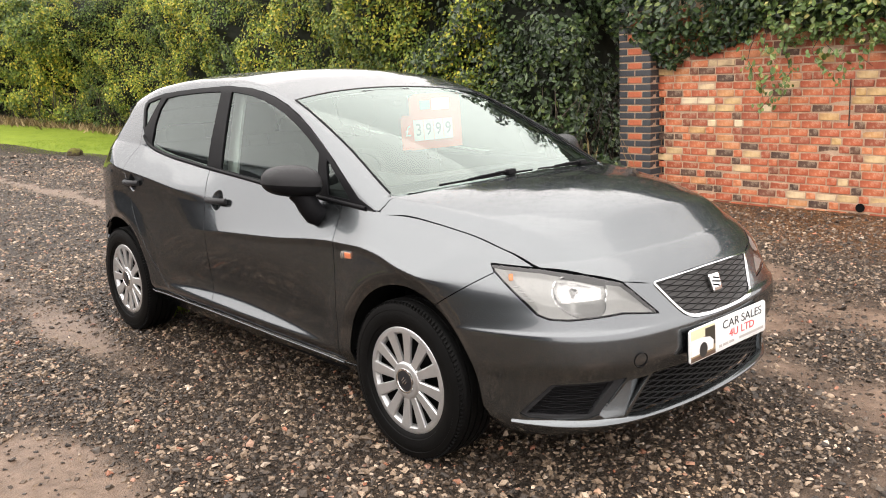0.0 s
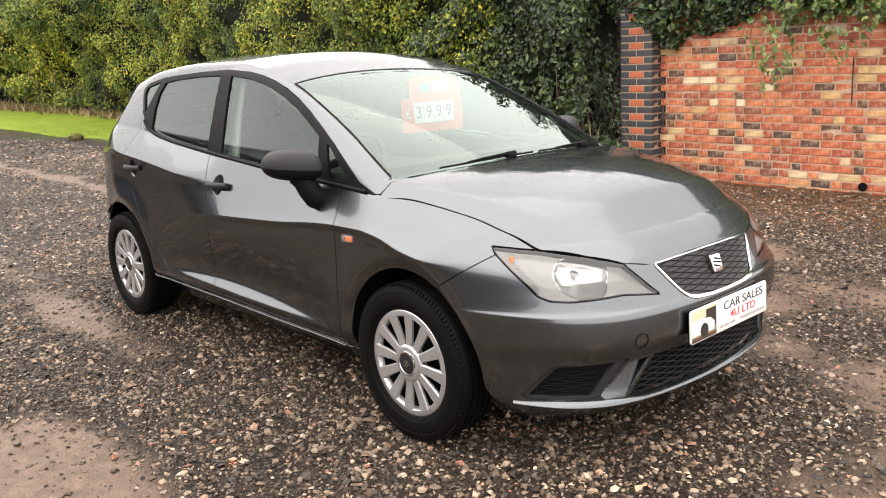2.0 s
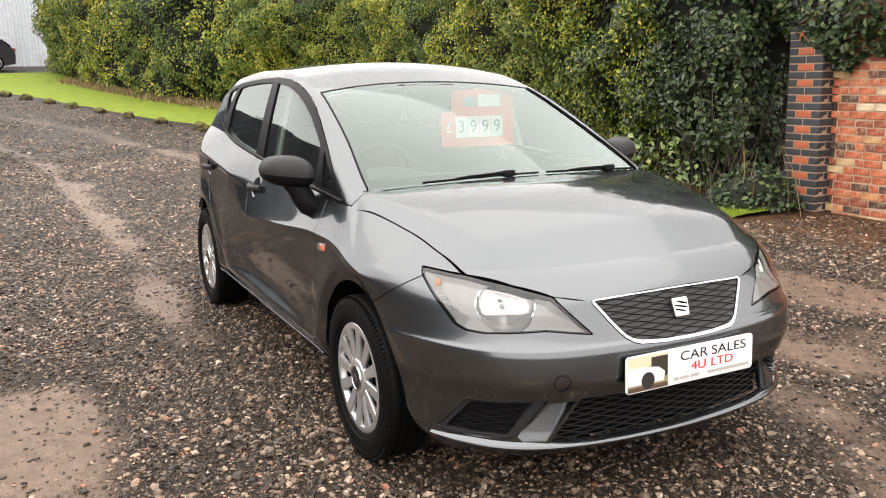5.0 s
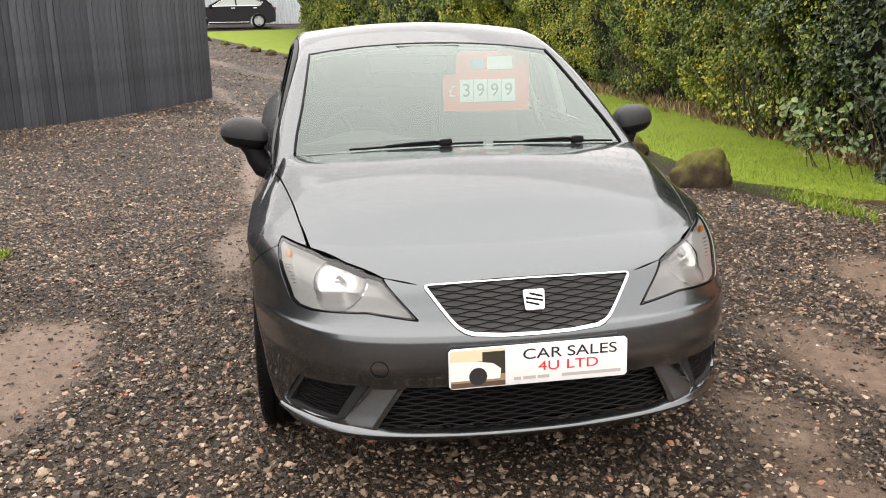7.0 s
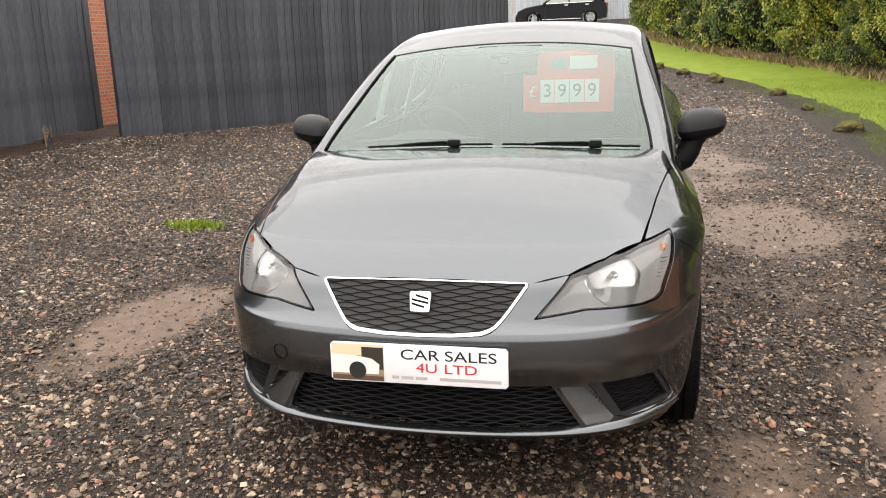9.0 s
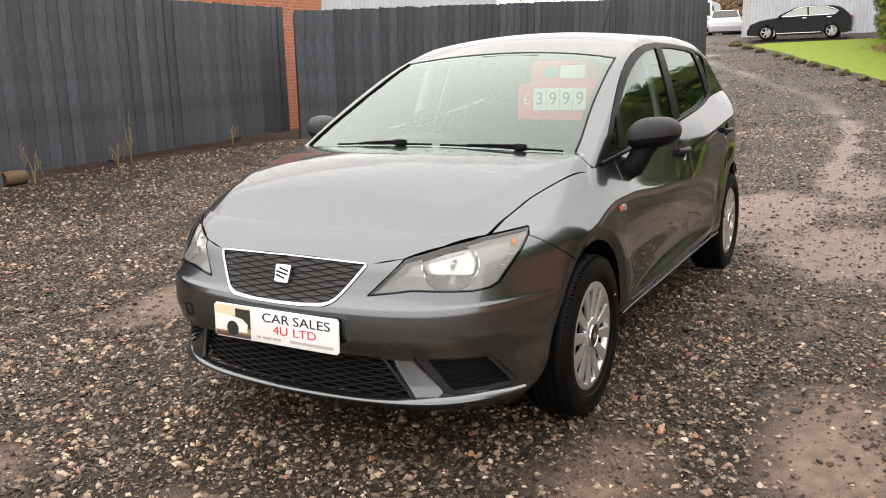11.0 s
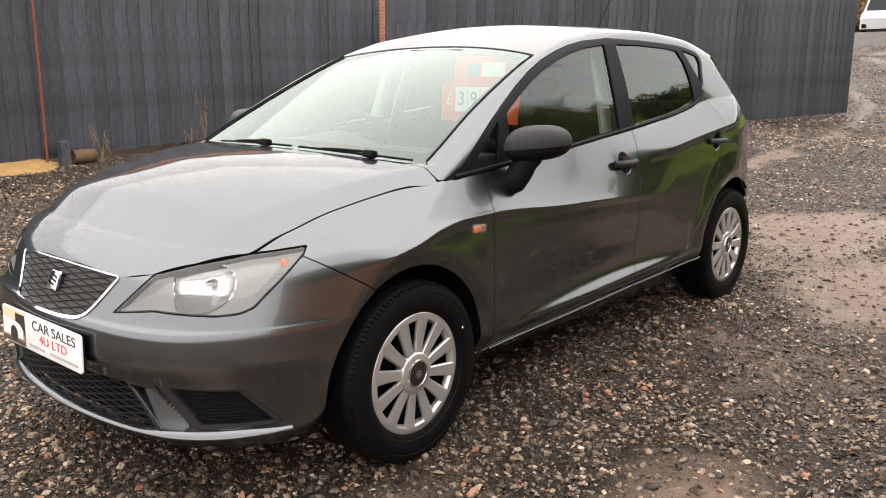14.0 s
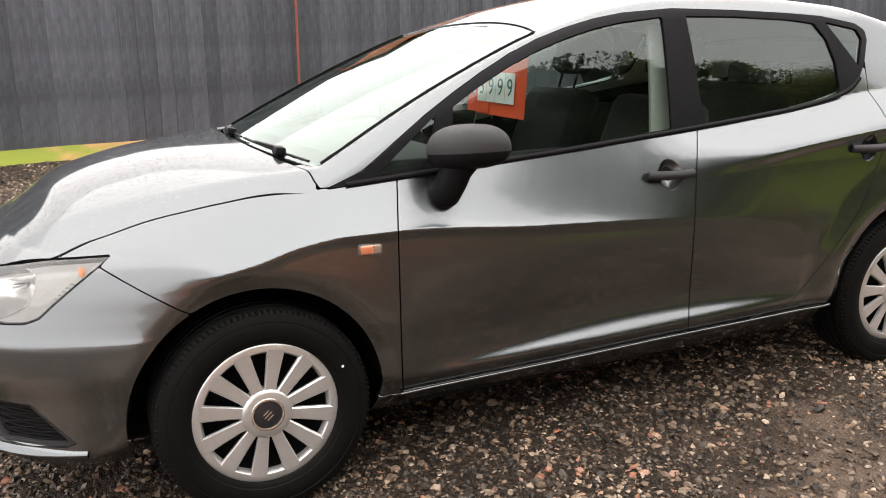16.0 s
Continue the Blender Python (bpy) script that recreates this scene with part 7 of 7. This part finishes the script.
# ---- parked vehicles ----
def vehicle(name, label, length, width, height, wheelbase, profile, glass, paint, heading, at, group="", scale=1.0, trim=None):
    """A parked vehicle from its side outline. profile: (x, z) pairs of the body; glass: side window outlines."""
    car = thing(name, label, "van" if "van" in name else "car", group)
    bm = bmesh.new()
    rings = []
    for f in (-1.0, -0.93, -0.6, 0.0, 0.6, 0.93, 1.0):
        inset = 0.05 * abs(f) ** 6
        ring = []
        for x, z in profile:
            narrow = 1 - 0.20 * max(0, (z - 0.55 * height) / height) / 0.45
            ring.append(bm.verts.new((x * (1 - inset * 0.5), f * width / 2 * narrow, z - inset * (0.8 if z > 0.5 else 0))))
        rings.append(ring)
    n = len(profile)
    for a, b in zip(rings, rings[1:]):
        for k in range(n):
            bm.faces.new((a[k], a[(k + 1) % n], b[(k + 1) % n], b[k]))
    bm.faces.new(rings[0])
    bm.faces.new(rings[-1])
    part("body", bm, paint, car, smooth=18)
    for outline in glass["side"]:
        for s in (1, -1):
            b = bmesh.new()
            b.faces.new([b.verts.new((x, s * (width / 2 * (1 - 0.20 * max(0, (z - 0.55 * height) / height) / 0.45) + 0.006), z)) for x, z in outline])
            part("side_window", b, SKYGLASS if trim else GLOSSBLACK, car)
    for s in (1, -1) if trim else ():
        out = [(x, s * (width / 2 * (1 - 0.20 * max(0, (z - 0.55 * height) / height) / 0.45) + 0.008), z) for x, z in trim]
        part("window_trim", tube(out + out[:1], 0.016, 5), CHROME, car, "chrome strip round the side windows", 60)
        for x in (-0.22, -1.22):
            part("door_handle", block((0.2, 0.03, 0.035), (x, s * (width / 2 * 0.965 + 0.01), 0.90), 0.01), CHROME, car)
        part("sill_strip", block((1.85, 0.03, 0.03), (0.0, s * (width / 2 - 0.005), 0.27), 0.008), SATIN, car)
        for x in (0.62, -0.36, -1.34):
            part("door_seam", block((0.012, 0.006, 0.56), (x, s * (width / 2 - 0.012), 0.64)), DARK, car)
    for (x0, z0), (x1, z1) in glass["ends"]:
        b = bmesh.new()
        w0, w1 = width * 0.42, width * 0.36
        o = 0.012
        b.faces.new([b.verts.new(q) for q in ((x0 + o * math.copysign(1, x0), -w0, z0 + o), (x0 + o * math.copysign(1, x0), w0, z0 + o), (x1 + o * math.copysign(1, x0), w1, z1 + o), (x1 + o * math.copysign(1, x0), -w1, z1 + o))])
        part("windscreen", b, GLOSSBLACK, car)
    for x in (wheelbase / 2, -wheelbase / 2):
        for s in (1, -1):
            w = new("wheel")
            w.parent = car
            w.location = (x, s * (width / 2 - 0.08), 0.32)
            part("tyre", lathe([(0.2, -0.1), (0.29, -0.1), (0.32, -0.07), (0.32, 0.07), (0.3, 0.092), (0.22, 0.095), (0.215, 0.06)], 28), TYRE, w, smooth=40)
            for k in range(5):
                part("spoke", placed(block((0.045, 0.03, 0.2), (0, 0.075 * s, 0.11)), Matrix.Rotation(radians(72 * k), 4, "Y")), WHEEL, w)
            part("rim", lathe([(0.225, 0.05 * s), (0.228, 0.085 * s), (0.205, 0.085 * s), (0.2, 0.05 * s)], 28), WHEEL, w)
    for s in (1, -1):
        part("headlight", block((0.08, 0.32, 0.12), (length / 2 - 0.12, s * (width / 2 - 0.25), 0.66 if height < 1.8 else 0.95), 0.03), LAMPGREY, car)
        part("tail_light", block((0.09, 0.28, 0.14), (-length / 2 + 0.06, s * (width / 2 - 0.17), 0.88), 0.03), REDLENS, car)
        part("door_mirror", block((0.12, 0.18, 0.12), (length * 0.18, s * (width / 2 + 0.07), 0.98 if height < 1.8 else 1.5), 0.04), paint, car)
    part("grille", block((0.05, width * 0.5, 0.16), (length / 2 - 0.02, 0, 0.5 if height < 1.8 else 0.8), 0.02), TRIM, car)
    part("bumper", block((0.1, width * 0.9, 0.26), (length / 2 - 0.04, 0, 0.36 if height < 1.8 else 0.52), 0.04), TRIM, car)
    part("number_plate", block((0.012, 0.5, 0.11), (length / 2 + 0.005, 0, 0.42 if height < 1.8 else 0.6)), WHITEPLATE, car, "number plate with plain bar")
    car.matrix_world = Matrix.Translation(at) @ Matrix.Rotation(radians(heading), 4, "Z") @ Matrix.Scale(scale, 4)
    return car


GLOSSBLACK = material("dark_window_glass", (0.025, 0.03, 0.03), 0.15, Specular_IOR_Level=0.12)
# opaque panes; the sky seen through and reflected is in their pale colour
SKYGLASS = material("sky_toned_window_glass", (0.36, 0.40, 0.38), 0.08, Specular_IOR_Level=0.4)
BLACKPAINT = material("black_car_paint", (0.006, 0.006, 0.007), 0.16, Specular_IOR_Level=0.16)
WHITEPAINT = mottled("white_van_paint", (0.50, 0.51, 0.53), (0.60, 0.61, 0.62), 2, 0.35, relief=0.0)
HATCH = [(-2.15, 0.30), (-2.19, 0.62), (-2.16, 0.92), (-2.05, 1.0), (-1.62, 1.36), (-1.35, 1.42), (-0.3, 1.45), (0.10, 1.40), (0.90, 1.0), (1.70, 0.88), (2.1, 0.72), (2.19, 0.5), (2.14, 0.24), (1.75, 0.2), (1.68, 0.5), (1.5, 0.66), (1.36, 0.70), (1.2, 0.66), (1.02, 0.5), (0.96, 0.2), (-0.96, 0.2), (-1.02, 0.5), (-1.2, 0.66), (-1.36, 0.70), (-1.5, 0.66), (-1.68, 0.5), (-1.75, 0.22)]
HATCH_GLASS = {"side": ([(0.66, 1.01), (0.10, 1.31), (-0.30, 1.37), (-0.34, 1.0)], [(-0.40, 1.0), (-0.37, 1.37), (-1.05, 1.34), (-1.54, 1.15), (-1.42, 1.03)]), "ends": [((0.90, 1.02), (0.13, 1.385)), ((-2.0, 1.03), (-1.66, 1.32))]}
HATCH_TRIM = [(0.72, 0.99), (0.40, 1.18), (0.10, 1.33), (-0.30, 1.39), (-1.05, 1.36), (-1.36, 1.27), (-1.58, 1.15), (-1.44, 1.01)]
vehicle("black_hatchback_car", "black five-door hatchback parked on the lawn's far edge", 4.38, 1.78, 1.45, 2.72, HATCH, HATCH_GLASS, BLACKPAINT, -88, (-37.2, -3.25, ground_z(-37.2, -3.25)), scale=0.97, trim=HATCH_TRIM)
vehicle("white_hatchback_car", "small white hatchback parked up the drive", 4.0, 1.7, 1.46, 2.6, HATCH, HATCH_GLASS, WHITEPAINT, 12, (-46.5, -8.35, ground_z(-46.5, -8.35)))
VAN = [(-2.7, 0.35), (-2.72, 2.35), (-2.6, 2.45), (1.2, 2.45), (1.45, 2.35), (2.05, 1.42), (2.65, 1.2), (2.78, 0.95), (2.76, 0.35), (2.3, 0.3), (2.2, 0.62), (1.9, 0.74), (1.6, 0.62), (1.5, 0.3), (-1.1, 0.3), (-1.2, 0.62), (-1.5, 0.74), (-1.8, 0.62), (-1.9, 0.3)]
VAN_GLASS = {"side": ([(1.95, 1.42), (1.45, 2.1), (0.9, 2.1), (0.9, 1.38)],), "ends": [((2.05, 1.44), (1.5, 2.28))]}
vehicle("white_van", "white panel van parked up the drive", 5.5, 2.0, 2.45, 3.4, VAN, VAN_GLASS, WHITEPAINT, 4, (-52.5, -11.0, ground_z(-52.5, -11.0)), scale=0.95)

# low dark undergrowth between the hedge and the pier
under = thing("undergrowth", "low dark brambles and litter between the hedge and the brick pier", "shrub")
# litter mound in the foliage's shade colour, so the hedge's foot goes dark
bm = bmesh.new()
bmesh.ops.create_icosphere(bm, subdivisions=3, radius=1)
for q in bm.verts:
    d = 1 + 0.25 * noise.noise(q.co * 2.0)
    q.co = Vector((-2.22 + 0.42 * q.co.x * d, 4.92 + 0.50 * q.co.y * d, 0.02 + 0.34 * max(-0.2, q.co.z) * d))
part("litter_mound", bm, CORE, under, "leaf litter mound, coloured near-black as in deep shade", 60)
g = np.random.default_rng(71)
n = 1500
a, h = g.uniform(0, 6.28, n), g.random(n) ** 0.6
p = np.stack([-2.22 + 0.50 * h * np.cos(a), 4.92 + 0.58 * h * np.sin(a), 0.03 + 0.42 * (1 - h**2) * g.uniform(0.4, 1.0, n) + 0.02], 1)
v, f = scattered(LEAF, LEAF_F, p, frames(np.stack([g.normal(0.2, 0.5, n), g.normal(-0.6, 0.5, n), g.normal(0.7, 0.4, n)], 1), g.uniform(0, 6.28, n)), 0.06 * g.uniform(0.5, 1.3, n))
fast_mesh("bramble_leaves", v, f, DARKLEAF, under)["kind"] = "stuff"
for k in range(26):
    x, y = -2.22 + g.normal(0, 0.25), 4.85 + g.normal(0, 0.25)
    tip = (x + g.normal(0, 0.2), y - 0.1 + g.normal(0, 0.12), 0.25 + g.uniform(0, 0.5))
    part("twig", tube([(x, y, 0.0), ((x + tip[0]) / 2 + 0.03, (y + tip[1]) / 2, tip[2] * 0.6), tip], 0.004, 5, 0.4), STRAW, under)

# ---- small growth on the yard ----
def tuft(x, y, n, spread, size, seed, label):
    g = np.random.default_rng(seed)
    p = np.stack([x + g.normal(0, spread[0], n), y + g.normal(0, spread[1], n), np.zeros(n)], 1)
    p[:, 2] = ground_h(p[:, 0], p[:, 1]) - 0.004
    nrm = np.stack([g.normal(0, 0.7, n), g.normal(0, 0.7, n), np.ones(n)], 1)
    s = size * g.uniform(0.6, 1.3, n)
    v, f = scattered(BLADE, BLADE_F, p, frames(nrm, g.uniform(0, 6.28, n)), np.stack([s * 0.22, s * 0.7, s], 1))
    tagged(fast_mesh("grass_tuft", v, f, BLADES), label, "grass", kind="stuff")


tuft(-1.48, -2.72, 700, (0.06, 0.10), 0.05, 61, "small green grass tuft growing through the gravel")
tuft(-1.38, -0.35, 260, (0.06, 0.10), 0.05, 62, "green grass growing under the sill of the car")
tuft(-1.7, 3.5, 900, (0.30, 0.10), 0.06, 63, "ragged grass at the lawn's corner")

# young bramble with pale and yellow leaves in front of the hedge
bramble = thing("bramble", "young bramble with pale green and yellow leaves before the hedge", "shrub")
g = np.random.default_rng(64)
vv, ff, base, pp = [], [], 0, []
for k in range(7):
    a = np.array([-3.0 + g.normal(0, 0.2), 4.3 + g.normal(0, 0.08), 0.08])
    d = np.array([g.normal(0, 0.3), -0.25 + g.normal(0, 0.2), 1.0])
    pts = [a + d * t * 0.7 + np.array([0, -0.12, -0.1]) * t * t for t in (0, 0.3, 0.6, 0.85, 1)]
    b = tube(pts, 0.005, 5, 0.5)
    b.verts.index_update()
    vv += [q.co[:] for q in b.verts]
    ff += [[base + q.index for q in f.verts] for f in b.faces]
    base += len(b.verts)
    b.free()
    for j in range(16):
        t = g.uniform(0.8, 4)
        i0 = int(min(3, t))
        pp.append(pts[i0] * (1 - (t - i0)) + pts[i0 + 1] * (t - i0) + g.normal(0, 0.06, 3))
mesh_object("stem", vv, ff, WOOD, bramble)["kind"] = "stuff"
pp = np.array(pp)
v, f = scattered(LEAF, LEAF_F, pp, frames(np.stack([g.normal(0.2, 0.5, len(pp)), g.normal(-0.6, 0.4, len(pp)), g.normal(0.7, 0.4, len(pp))], 1), g.uniform(0, 6.28, len(pp))), 0.085 * g.uniform(0.6, 1.2, len(pp)))
fast_mesh("leaf", v, f, IVYPALE, bramble)["kind"] = "stuff"
